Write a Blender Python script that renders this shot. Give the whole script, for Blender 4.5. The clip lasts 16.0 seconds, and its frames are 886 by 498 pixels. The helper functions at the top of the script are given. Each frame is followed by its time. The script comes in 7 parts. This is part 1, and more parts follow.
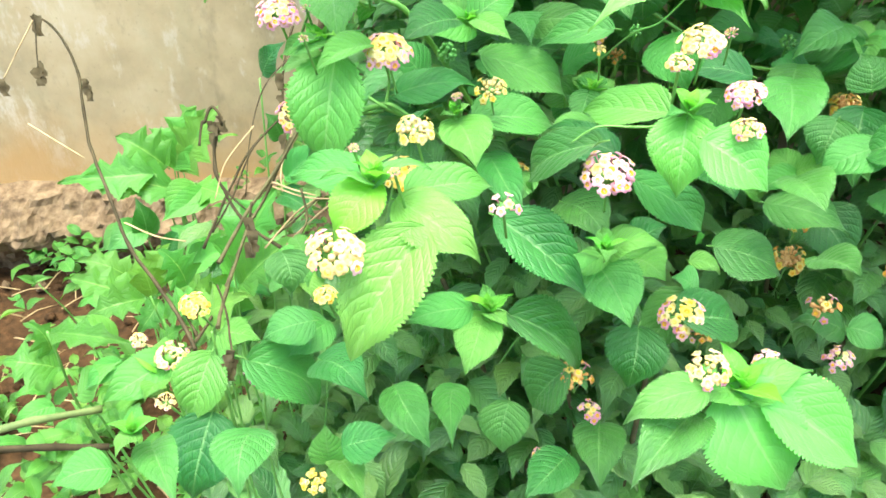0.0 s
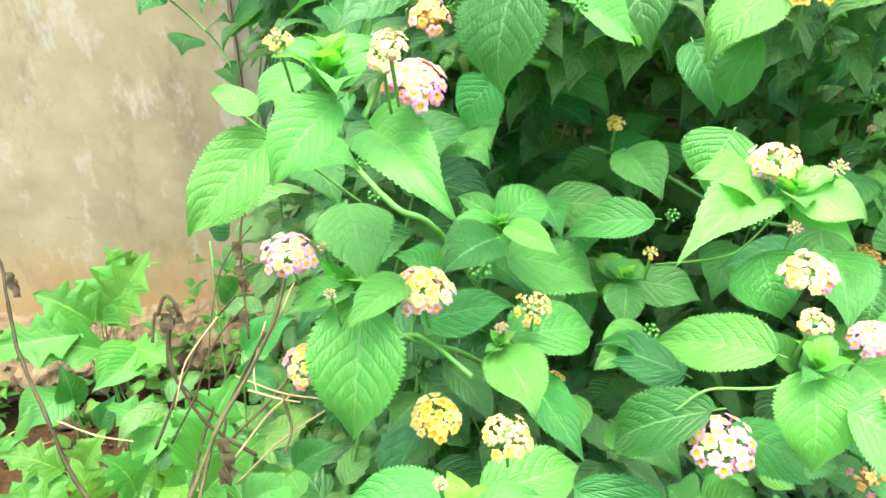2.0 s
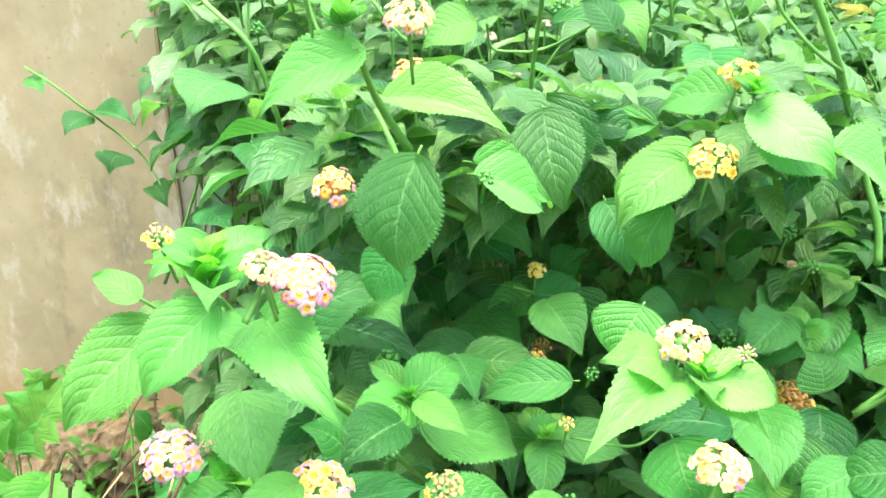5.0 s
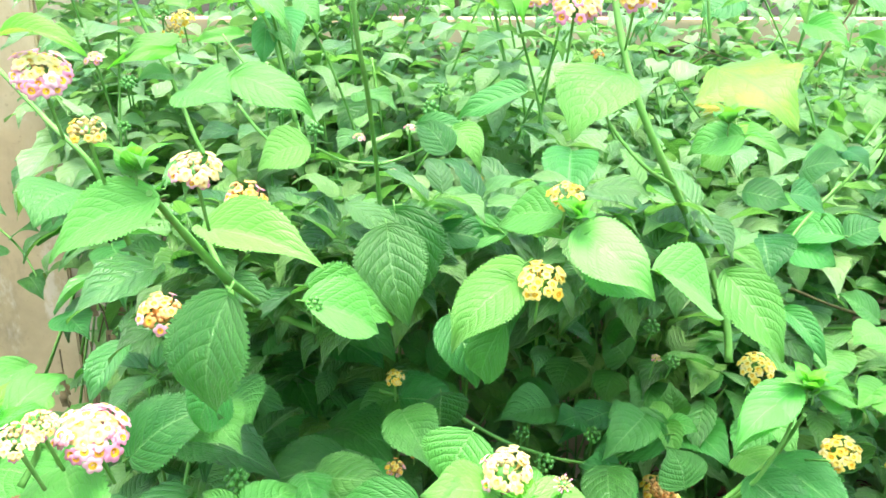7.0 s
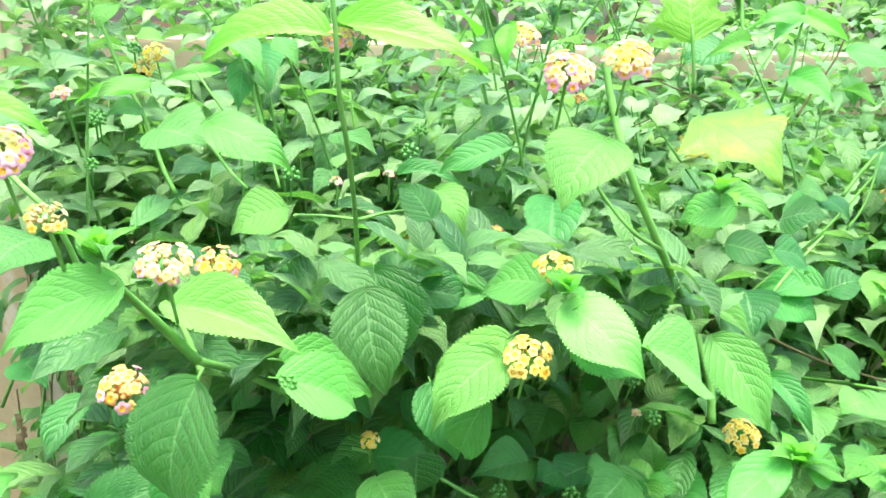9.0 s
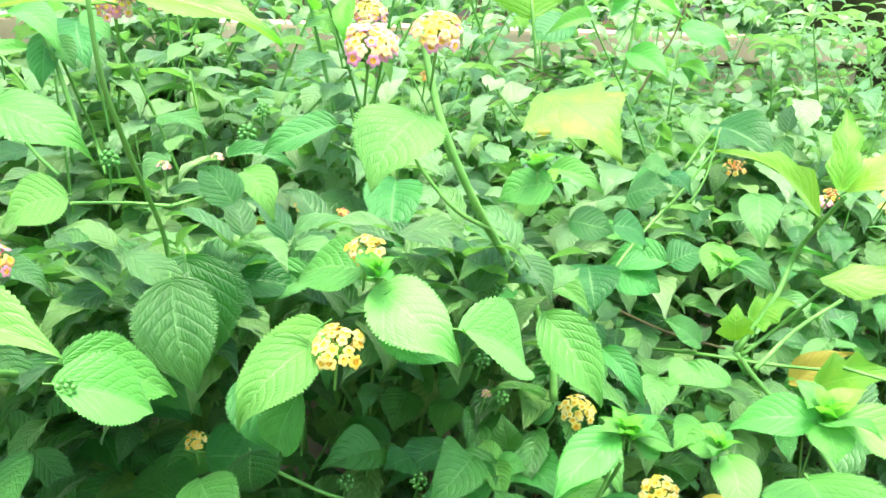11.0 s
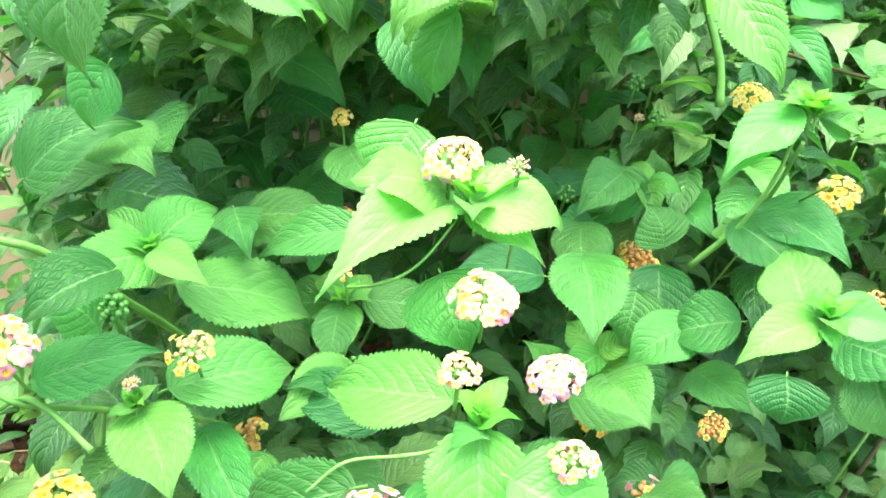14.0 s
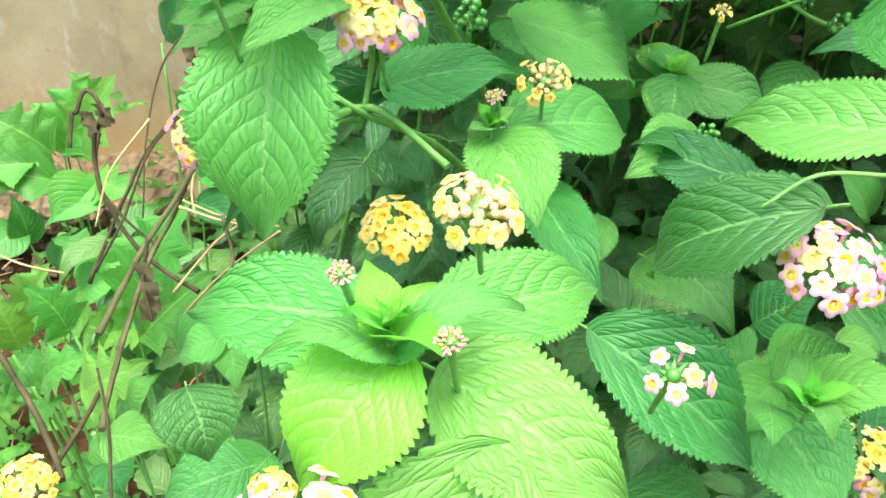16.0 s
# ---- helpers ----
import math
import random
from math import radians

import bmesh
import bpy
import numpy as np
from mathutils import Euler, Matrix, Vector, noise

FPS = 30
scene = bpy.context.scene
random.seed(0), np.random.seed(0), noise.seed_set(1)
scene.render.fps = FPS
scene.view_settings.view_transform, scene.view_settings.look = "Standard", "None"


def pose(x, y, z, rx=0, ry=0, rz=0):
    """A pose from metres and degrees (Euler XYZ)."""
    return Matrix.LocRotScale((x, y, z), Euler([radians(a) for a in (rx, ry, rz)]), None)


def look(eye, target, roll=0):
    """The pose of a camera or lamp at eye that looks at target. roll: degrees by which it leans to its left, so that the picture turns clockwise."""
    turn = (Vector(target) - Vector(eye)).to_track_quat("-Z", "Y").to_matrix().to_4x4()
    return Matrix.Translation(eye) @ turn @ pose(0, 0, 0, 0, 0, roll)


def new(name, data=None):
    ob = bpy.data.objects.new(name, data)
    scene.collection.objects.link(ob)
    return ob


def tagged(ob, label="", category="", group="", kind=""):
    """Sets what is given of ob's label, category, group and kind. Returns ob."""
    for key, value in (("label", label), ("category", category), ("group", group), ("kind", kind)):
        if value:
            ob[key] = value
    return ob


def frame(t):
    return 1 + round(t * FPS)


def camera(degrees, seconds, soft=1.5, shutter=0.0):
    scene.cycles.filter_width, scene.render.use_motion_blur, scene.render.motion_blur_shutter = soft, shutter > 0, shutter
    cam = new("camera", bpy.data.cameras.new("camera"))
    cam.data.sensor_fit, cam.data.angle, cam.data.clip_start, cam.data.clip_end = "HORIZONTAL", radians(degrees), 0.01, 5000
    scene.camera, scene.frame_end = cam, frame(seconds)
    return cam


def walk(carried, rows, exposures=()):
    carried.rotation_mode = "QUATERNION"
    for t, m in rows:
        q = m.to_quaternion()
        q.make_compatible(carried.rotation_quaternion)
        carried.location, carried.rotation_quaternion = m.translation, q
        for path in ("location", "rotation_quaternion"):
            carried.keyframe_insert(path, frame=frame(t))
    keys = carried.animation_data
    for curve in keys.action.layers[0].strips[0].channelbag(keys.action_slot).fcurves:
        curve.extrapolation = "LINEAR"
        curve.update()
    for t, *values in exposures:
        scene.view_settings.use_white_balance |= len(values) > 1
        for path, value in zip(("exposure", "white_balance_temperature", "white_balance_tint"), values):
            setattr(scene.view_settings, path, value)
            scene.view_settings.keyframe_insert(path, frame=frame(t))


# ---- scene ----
cam = camera(57.9, 16.0, soft=1.6)
PATH = [
    (0, (0.022, 0.003, 1.314), (-0.052, 1.676, 0.220), -1.8),
    (0.5, (-0.025, 0.085, 1.319), (-0.051, 1.76, 0.226), -3.2),
    (1, (-0.054, 0.118, 1.335), (0.021, 1.82, 0.287), -2.3),
    (1.5, (-0.059, 0.128, 1.347), (0.073, 1.867, 0.367), -1.7),
    (2, (-0.052, 0.141, 1.357), (0.095, 1.9, 0.416), -1.7),
    (2.5, (-0.05, 0.15, 1.362), (0.128, 1.918, 0.445), -1.6),
    (3, (-0.046, 0.158, 1.369), (0.158, 1.927, 0.460), -1.6),
    (3.5, (-0.042, 0.163, 1.371), (0.193, 1.941, 0.486), -1.2),
    (3.7, (-0.04, 0.165, 1.372), (0.205, 1.946, 0.497), -1.0),
    (5.8, (-0.012, 0.19, 1.416), (0.318, 2.034, 0.716), 0.5),
    (6, (-0.011, 0.193, 1.420), (0.347, 2.034, 0.725), 0.8),
    (6.5, (0.009, 0.187, 1.424), (0.424, 2.031, 0.771), 0.8),
    (7, (0.037, 0.179, 1.429), (0.505, 2.026, 0.822), 0.5),
    (7.5, (0.044, 0.182, 1.439), (0.557, 2.029, 0.871), 1.0),
    (8, (0.038, 0.195, 1.452), (0.559, 2.041, 0.885), 1.7),
    (8.2, (0.036, 0.199, 1.453), (0.559, 2.046, 0.889), 2.0),
    (10.3, (0.063, 0.217, 1.456), (0.685, 2.019, 0.851), 1.6),
    (10.5, (0.072, 0.216, 1.454), (0.732, 2.005, 0.849), 1.8),
    (11, (0.09, 0.216, 1.450), (0.877, 1.953, 0.847), 2.7),
    (11.5, (0.119, 0.207, 1.440), (0.996, 1.892, 0.814), 3.1),
    (12, (0.158, 0.199, 1.429), (1.078, 1.827, 0.718), 2.8),
    (12.5, (0.162, 0.189, 1.399), (1.051, 1.805, 0.626), 2.2),
    (13, (0.142, 0.199, 1.369), (0.9, 1.846, 0.524), 0.9),
    (13.5, (0.108, 0.203, 1.342), (0.728, 1.882, 0.451), 0.6),
    (14, (0.07, 0.21, 1.324), (0.534, 1.907, 0.371), 0.6),
    (14.5, (0.031, 0.218, 1.307), (0.342, 1.91, 0.286), 0.8),
    (15, (0.005, 0.224, 1.289), (0.201, 1.893, 0.203), 1.0),
    (15.5, (-0.009, 0.231, 1.258), (0.098, 1.878, 0.127), 0.3),
    (16, (-0.024, 0.238, 1.237), (0.068, 1.844, 0.049), 0.4),
]
walk(cam, [(t, look(eye, target, roll)) for t, eye, target, roll in PATH], [(0.0, 1.84, 6500.0, 0.0), (4.0, 1.85, 6500.0, 0.0), (7.0, 1.82, 6500.0, 0.0), (8.0, 1.74, 6500.0, 0.0), (12.0, 1.78, 6500.0, 0.0), (13.4, 2.12, 6500.0, 0.0), (14.5, 2.02, 6500.0, 0.0), (15.2, 1.86, 6500.0, 0.0), (16.0, 1.62, 6500.0, 0.0)])

# ---- world, sun, exposure ----
world = bpy.data.worlds.new("overcast_sky")
scene.world = world
world.use_nodes = True
wn, wl = world.node_tree.nodes, world.node_tree.links
sky = wn.new("ShaderNodeTexSky")
sky.sky_type, sky.sun_disc = "NISHITA", False
sky.sun_elevation, sky.sun_rotation = radians(85), radians(160)
sky.air_density, sky.dust_density, sky.ozone_density = 1.0, 4.0, 1.0
wl.new(sky.outputs["Color"], wn["Background"].inputs["Color"])
wn["Background"].inputs["Strength"].default_value = 0.21
sun = new("sun", bpy.data.lights.new("sun", "SUN"))
sun.data.energy, sun.data.angle, sun.data.color = 2.45, radians(50), (1.0, 0.97, 0.9)
sun.matrix_world = look((0.15, -0.42, 3.6), (0, 0, 0))

# ---- materials ----


def material(name, rough=0.6, spec=0.4):
    m = bpy.data.materials.new(name)
    m.use_nodes = True
    b = m.node_tree.nodes["Principled BSDF"]
    b.inputs["Roughness"].default_value = rough
    b.inputs["Specular IOR Level"].default_value = spec
    return m, m.node_tree.nodes, m.node_tree.links, b


def ramp(nodes, stops):
    r = nodes.new("ShaderNodeValToRGB")
    while len(r.color_ramp.elements) < len(stops):
        r.color_ramp.elements.new(0.5)
    for e, (p, c) in zip(r.color_ramp.elements, stops):
        e.position, e.color = p, (*c, 1)
    return r


def noise_tex(nodes, links, scale, detail=4.0, rough=0.55, coords=None):
    n = nodes.new("ShaderNodeTexNoise")
    n.inputs["Scale"].default_value = scale
    n.inputs["Detail"].default_value = detail
    n.inputs["Roughness"].default_value = rough
    if coords:
        links.new(coords, n.inputs["Vector"])
    return n


def calc(nodes, links, op, a, b=None, c=None):
    n = nodes.new("ShaderNodeMath")
    n.operation = op
    for k, v in enumerate((a, b, c)):
        if v is None:
            continue
        if isinstance(v, (int, float)):
            n.inputs[k].default_value = v
        else:
            links.new(v, n.inputs[k])
    return n.outputs[0]


def blend(nodes, links, fac, a, b, mode="MIX"):
    n = nodes.new("ShaderNodeMix")
    n.data_type, n.blend_type = "RGBA", mode
    for k, v in ((0, fac), (6, a), (7, b)):
        if isinstance(v, (int, float)):
            n.inputs[k].default_value = v
        elif isinstance(v, tuple):
            n.inputs[k].default_value = (*v, 1)
        else:
            links.new(v, n.inputs[k])
    return n.outputs[2]


def leaf_material(name, dark, light, vein, glow, blotch=None, island=False, rough=0.43, thin=0.3, relief=0.0016, gloss=0.7, fuzz=0.1):
    """A leaf blade: greens that vary leaf by leaf, pale midrib, side veins pressed in, wrinkled cells between them, some light let through."""
    m, n, l, b = material(name, rough, gloss)
    b.inputs["Sheen Weight"].default_value, b.inputs["Sheen Roughness"].default_value = fuzz, 0.45
    uv = n.new("ShaderNodeUVMap")
    sep = n.new("ShaderNodeSeparateXYZ")
    l.new(uv.outputs["UV"], sep.inputs[0])
    signed = calc(n, l, "MULTIPLY_ADD", sep.outputs[0], 2.0, -1.0)
    u = calc(n, l, "ABSOLUTE", signed)
    geo = n.new("ShaderNodeTexCoord")
    own = n.new("ShaderNodeNewGeometry").outputs["Random Per Island"] if island else n.new("ShaderNodeObjectInfo").outputs["Random"]
    stray = noise_tex(n, l, 5.0, 2, coords=geo.outputs["UV"])
    v = calc(n, l, "MULTIPLY_ADD", stray.outputs[0], 0.05, calc(n, l, "MULTIPLY_ADD", calc(n, l, "SIGN", signed), 0.02, sep.outputs[1]))
    phase = calc(n, l, "FRACT", calc(n, l, "MULTIPLY", calc(n, l, "MULTIPLY_ADD", calc(n, l, "POWER", u, 1.25), -0.34, v), 8.0))
    ridge = calc(n, l, "ABSOLUTE", calc(n, l, "MULTIPLY_ADD", phase, 2.0, -1.0))
    side = calc(n, l, "GREATER_THAN", ridge, 0.9)
    mid = calc(n, l, "LESS_THAN", u, 0.032)
    veins = calc(n, l, "MAXIMUM", calc(n, l, "MULTIPLY", side, 0.08), calc(n, l, "MULTIPLY", mid, 0.85))
    patch = noise_tex(n, l, 3.5, 3, coords=geo.outputs["UV"])
    tone = calc(n, l, "ADD", calc(n, l, "MULTIPLY", own, 0.85), calc(n, l, "MULTIPLY", calc(n, l, "SUBTRACT", patch.outputs[0], 0.5), 0.7))
    cr = ramp(n, [(0.05, dark), (0.95, light)])
    l.new(tone, cr.inputs[0])
    hue = n.new("ShaderNodeHueSaturation")
    l.new(calc(n, l, "MULTIPLY_ADD", calc(n, l, "FRACT", calc(n, l, "MULTIPLY", own, 7.31)), 0.035, 0.468), hue.inputs["Hue"])
    l.new(cr.outputs[0], hue.inputs["Color"])
    col = hue.outputs[0]
    if blotch:
        spots = noise_tex(n, l, 3.0, 5, 0.6, geo.outputs["UV"])
        sr = ramp(n, [(0.46, (0, 0, 0)), (0.72, (1, 1, 1))])
        l.new(spots.outputs[0], sr.inputs[0])
        col = blend(n, l, sr.outputs[0], col, blotch)
    worn = noise_tex(n, l, 9.0, 6, 0.7, geo.outputs["Object"])
    wr = ramp(n, [(0.7, (0, 0, 0)), (0.76, (1, 1, 1))])
    l.new(worn.outputs[0], wr.inputs[0])
    col = blend(n, l, calc(n, l, "MULTIPLY", wr.outputs[0], 0.4), col, (0.22, 0.2, 0.06))
    col = blend(n, l, calc(n, l, "MULTIPLY", veins, 0.55), col, vein)
    l.new(col, b.inputs["Base Color"])
    fine = noise_tex(n, l, 30.0, 4, 0.7, geo.outputs["UV"])
    rung = calc(n, l, "FRACT", calc(n, l, "ADD", calc(n, l, "MULTIPLY", u, 9.0), calc(n, l, "MULTIPLY", noise_tex(n, l, 9.0, 2, coords=geo.outputs["UV"]).outputs[0], 2.5)))
    rung = calc(n, l, "ABSOLUTE", calc(n, l, "MULTIPLY_ADD", rung, 2.0, -1.0))
    pillow = calc(n, l, "SUBTRACT", 1.0, calc(n, l, "POWER", ridge, 3.0))
    cells = calc(n, l, "MULTIPLY", calc(n, l, "SUBTRACT", 1.0, calc(n, l, "POWER", rung, 3.0)), pillow)
    quilt = calc(n, l, "MULTIPLY_ADD", pillow, 0.24, calc(n, l, "MULTIPLY_ADD", cells, 0.42, calc(n, l, "MULTIPLY", fine.outputs[0], 0.35)))
    bump = n.new("ShaderNodeBump")
    bump.inputs["Strength"].default_value, bump.inputs["Distance"].default_value = 0.8, relief
    l.new(quilt, bump.inputs["Height"])
    l.new(bump.outputs[0], b.inputs["Normal"])
    tr = n.new("ShaderNodeBsdfTranslucent")
    l.new(blend(n, l, 0.6, col, glow), tr.inputs["Color"])
    l.new(bump.outputs[0], tr.inputs["Normal"])
    mix = n.new("ShaderNodeMixShader")
    mix.inputs[0].default_value = thin
    l.new(b.outputs[0], mix.inputs[1])
    l.new(tr.outputs[0], mix.inputs[2])
    l.new(mix.outputs[0], n["Material Output"].inputs["Surface"])
    return m


def plain_material(name, a, b_col, scale, rough=0.6, spec=0.3, relief=0.0, per_object=False):
    m, n, l, b = material(name, rough, spec)
    tc = n.new("ShaderNodeTexCoord")
    tex = noise_tex(n, l, scale, 6, 0.6, tc.outputs["Object"])
    cr = ramp(n, [(0.3, a), (0.7, b_col)])
    fac = tex.outputs[0]
    if per_object:
        fac = calc(n, l, "ADD", calc(n, l, "MULTIPLY", n.new("ShaderNodeObjectInfo").outputs["Random"], 0.5), calc(n, l, "MULTIPLY", fac, 0.5))
    l.new(fac, cr.inputs[0])
    l.new(cr.outputs[0], b.inputs["Base Color"])
    if relief:
        bump = n.new("ShaderNodeBump")
        bump.inputs["Strength"].default_value, bump.inputs["Distance"].default_value = 0.7, relief
        l.new(tex.outputs[0], bump.inputs["Height"])
        l.new(bump.outputs[0], b.inputs["Normal"])
    return m


MATURE = leaf_material("mature_leaf", (0.014, 0.125, 0.022), (0.085, 0.37, 0.066), (0.22, 0.44, 0.14), (0.14, 0.55, 0.05), thin=0.36, relief=0.0012, gloss=0.55)
# these two lighter greens also stand in for stronger light on older leaves
YOUNG_LIT = leaf_material("young_or_lit_leaf", (0.065, 0.31, 0.045), (0.14, 0.44, 0.075), (0.29, 0.52, 0.16), (0.22, 0.66, 0.07), thin=0.38, relief=0.0012, gloss=0.55)
PALE = leaf_material("pale_young_or_lit_leaf", (0.1, 0.42, 0.06), (0.17, 0.52, 0.11), (0.3, 0.57, 0.18), (0.28, 0.74, 0.1), thin=0.4, relief=0.0007, fuzz=0.15, gloss=0.55)
TIP = leaf_material("shoot_tip_leaf", (0.085, 0.47, 0.025), (0.16, 0.57, 0.045), (0.3, 0.62, 0.12), (0.3, 0.84, 0.06), thin=0.45, relief=0.0005)
LOBED = leaf_material("lobed_leaf", (0.09, 0.36, 0.015), (0.2, 0.5, 0.03), (0.33, 0.54, 0.1), (0.42, 0.78, 0.03), blotch=(0.24, 0.44, 0.04), thin=0.4, relief=0.0007)
YELLOWING = leaf_material("yellowing_leaf", (0.08, 0.33, 0.05), (0.15, 0.41, 0.08), (0.08, 0.32, 0.05), (0.3, 0.6, 0.08), blotch=(0.29, 0.4, 0.07), thin=0.4, relief=0.0009)
SALLOW = leaf_material("sallow_lobed_leaf", (0.13, 0.36, 0.05), (0.2, 0.43, 0.06), (0.1, 0.34, 0.05), (0.4, 0.62, 0.05), blotch=(0.32, 0.43, 0.05), thin=0.4, relief=0.0009, gloss=0.4)
DEAD = leaf_material("dead_leaf", (0.4, 0.38, 0.05), (0.46, 0.48, 0.08), (0.4, 0.36, 0.08), (0.6, 0.56, 0.06), blotch=(0.42, 0.27, 0.07), relief=0.001, gloss=0.35)
WEED_LOBED = leaf_material("weed_lobed_leaf", (0.03, 0.19, 0.02), (0.11, 0.35, 0.045), (0.28, 0.46, 0.1), (0.34, 0.66, 0.04), gloss=0.4, relief=0.0009)
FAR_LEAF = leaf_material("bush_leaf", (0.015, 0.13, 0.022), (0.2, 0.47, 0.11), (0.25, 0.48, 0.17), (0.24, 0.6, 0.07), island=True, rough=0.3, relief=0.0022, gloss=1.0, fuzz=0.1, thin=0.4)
# paler copy of bush_leaf: bright haze over the far tops put into the colour
HAZY_UPPER_LEAF = leaf_material("hazy_upper_leaf", (0.07, 0.28, 0.05), (0.3, 0.55, 0.2), (0.32, 0.54, 0.22), (0.32, 0.66, 0.12), island=True, rough=0.28, relief=0.002, gloss=1.0, fuzz=0.3, thin=0.36)
NEAR_LEAF = leaf_material("bush_front_leaf", (0.014, 0.13, 0.022), (0.11, 0.4, 0.075), (0.22, 0.45, 0.14), (0.14, 0.54, 0.05), rough=0.32, relief=0.002, gloss=0.9)
WEED = leaf_material("weed_leaf", (0.025, 0.16, 0.018), (0.09, 0.3, 0.035), (0.25, 0.42, 0.08), (0.3, 0.64, 0.03), island=True, relief=0.0008, gloss=0.4)
STEM = plain_material("green_stem", (0.09, 0.26, 0.04), (0.19, 0.39, 0.09), 60, 0.55)
BARK = plain_material("woody_stem", (0.05, 0.045, 0.02), (0.13, 0.115, 0.05), 60, 0.8, 0.2, 0.001)
OLIVE = plain_material("olive_stem", (0.07, 0.11, 0.03), (0.15, 0.19, 0.06), 60, 0.65)
DRY = plain_material("dry_stem", (0.03, 0.024, 0.012), (0.09, 0.07, 0.036), 50, 0.85, 0.15, 0.001)
HUSK = plain_material("withered_leaf", (0.09, 0.065, 0.03), (0.22, 0.17, 0.09), 90, 0.85, 0.15, 0.001)
STRAW = plain_material("straw", (0.32, 0.22, 0.11), (0.5, 0.38, 0.2), 40, 0.85, 0.15)
BERRY = plain_material("green_berry", (0.05, 0.2, 0.03), (0.12, 0.32, 0.06), 80, 0.35, 0.5)
SOIL = plain_material("red_soil", (0.026, 0.015, 0.007), (0.095, 0.05, 0.022), 38, 0.95, 0.1, 0.03)
STONE = plain_material("rubble_stone", (0.08, 0.05, 0.026), (0.29, 0.205, 0.12), 34, 0.9, 0.15, 0.02)


def petal_material(name, a, b_col, thin=0.35):
    """Thin petals: soft colour that varies flower by flower, and light let through."""
    m = plain_material(name, a, b_col, 300, 0.6, 0.2, per_object=True)
    n, l = m.node_tree.nodes, m.node_tree.links
    b = n["Principled BSDF"]
    tr = n.new("ShaderNodeBsdfTranslucent")
    l.new(b.inputs["Base Color"].links[0].from_socket, tr.inputs["Color"])
    mix = n.new("ShaderNodeMixShader")
    mix.inputs[0].default_value = thin
    l.new(b.outputs[0], mix.inputs[1])
    l.new(tr.outputs[0], mix.inputs[2])
    l.new(mix.outputs[0], n["Material Output"].inputs["Surface"])
    return m


def plaster_material():
    """Old lime plaster: tan ground, grey-brown patches, pale flakes, orange mud splash near the ground."""
    m, n, l, b = material("stained_plaster", 0.9, 0.15)
    tc = n.new("ShaderNodeTexCoord")
    sep = n.new("ShaderNodeSeparateXYZ")
    l.new(tc.outputs["Object"], sep.inputs[0])
    big = noise_tex(n, l, 3.2, 6, 0.6, tc.outputs["Object"])
    cr = ramp(n, [(0.3, (0.31, 0.245, 0.14)), (0.5, (0.46, 0.355, 0.205)), (0.7, (0.55, 0.45, 0.29))])
    l.new(big.outputs[0], cr.inputs[0])
    stretch = n.new("ShaderNodeMapping")
    stretch.inputs["Scale"].default_value = (1.0, 1.0, 0.45)
    l.new(tc.outputs["Object"], stretch.inputs[0])
    flake = noise_tex(n, l, 13, 8, 0.68, stretch.outputs[0])
    fr = ramp(n, [(0.55, (0, 0, 0)), (0.64, (1, 1, 1))])
    l.new(flake.outputs[0], fr.inputs[0])
    col = blend(n, l, calc(n, l, "MULTIPLY", fr.outputs[0], 0.5), cr.outputs[0], (0.64, 0.57, 0.46))
    grime = noise_tex(n, l, 7, 7, 0.7, stretch.outputs[0])
    gr = ramp(n, [(0.55, (0, 0, 0)), (0.72, (1, 1, 1))])
    l.new(grime.outputs[0], gr.inputs[0])
    col = blend(n, l, calc(n, l, "MULTIPLY", gr.outputs[0], 0.7), col, (0.17, 0.145, 0.09))
    speck = noise_tex(n, l, 70, 5, 0.75, tc.outputs["Object"])
    kr = ramp(n, [(0.6, (0, 0, 0)), (0.7, (1, 1, 1))])
    l.new(speck.outputs[0], kr.inputs[0])
    col = blend(n, l, calc(n, l, "MULTIPLY", kr.outputs[0], 0.45), col, (0.2, 0.16, 0.09))
    moss = noise_tex(n, l, 2.3, 7, 0.72, stretch.outputs[0])
    mr = ramp(n, [(0.52, (0, 0, 0)), (0.7, (1, 1, 1))])
    l.new(moss.outputs[0], mr.inputs[0])
    col = blend(n, l, calc(n, l, "MULTIPLY", mr.outputs[0], 0.55), col, (0.33, 0.31, 0.19))
    splash = noise_tex(n, l, 4, 5, 0.6, tc.outputs["Object"])
    height = calc(n, l, "ADD", sep.outputs[2], calc(n, l, "MULTIPLY", splash.outputs[0], 0.5))
    sr = ramp(n, [(0.5, (1, 1, 1)), (0.72, (0, 0, 0))])
    l.new(height, sr.inputs[0])
    col = blend(n, l, calc(n, l, "MULTIPLY", sr.outputs[0], 0.75), col, (0.44, 0.25, 0.09))
    l.new(col, b.inputs["Base Color"])
    bump = n.new("ShaderNodeBump")
    bump.inputs["Strength"].default_value, bump.inputs["Distance"].default_value = 0.6, 0.006
    l.new(flake.outputs[0], bump.inputs["Height"])
    l.new(bump.outputs[0], b.inputs["Normal"])
    return m


PINK = petal_material("pink_petal", (0.66, 0.27, 0.39), (0.76, 0.46, 0.51))
CREAM = petal_material("cream_petal", (0.73, 0.57, 0.21), (0.78, 0.66, 0.36))
BUD = petal_material("cream_bud", (0.58, 0.46, 0.17), (0.66, 0.54, 0.27), 0.25)
GOLD = petal_material("yellow_petal", (0.8, 0.58, 0.1), (0.83, 0.67, 0.24))
ORANGE = petal_material("orange_throat", (0.8, 0.42, 0.03), (0.82, 0.52, 0.05))
AMBER = petal_material("fading_petal", (0.62, 0.3, 0.09), (0.74, 0.45, 0.18), 0.25)
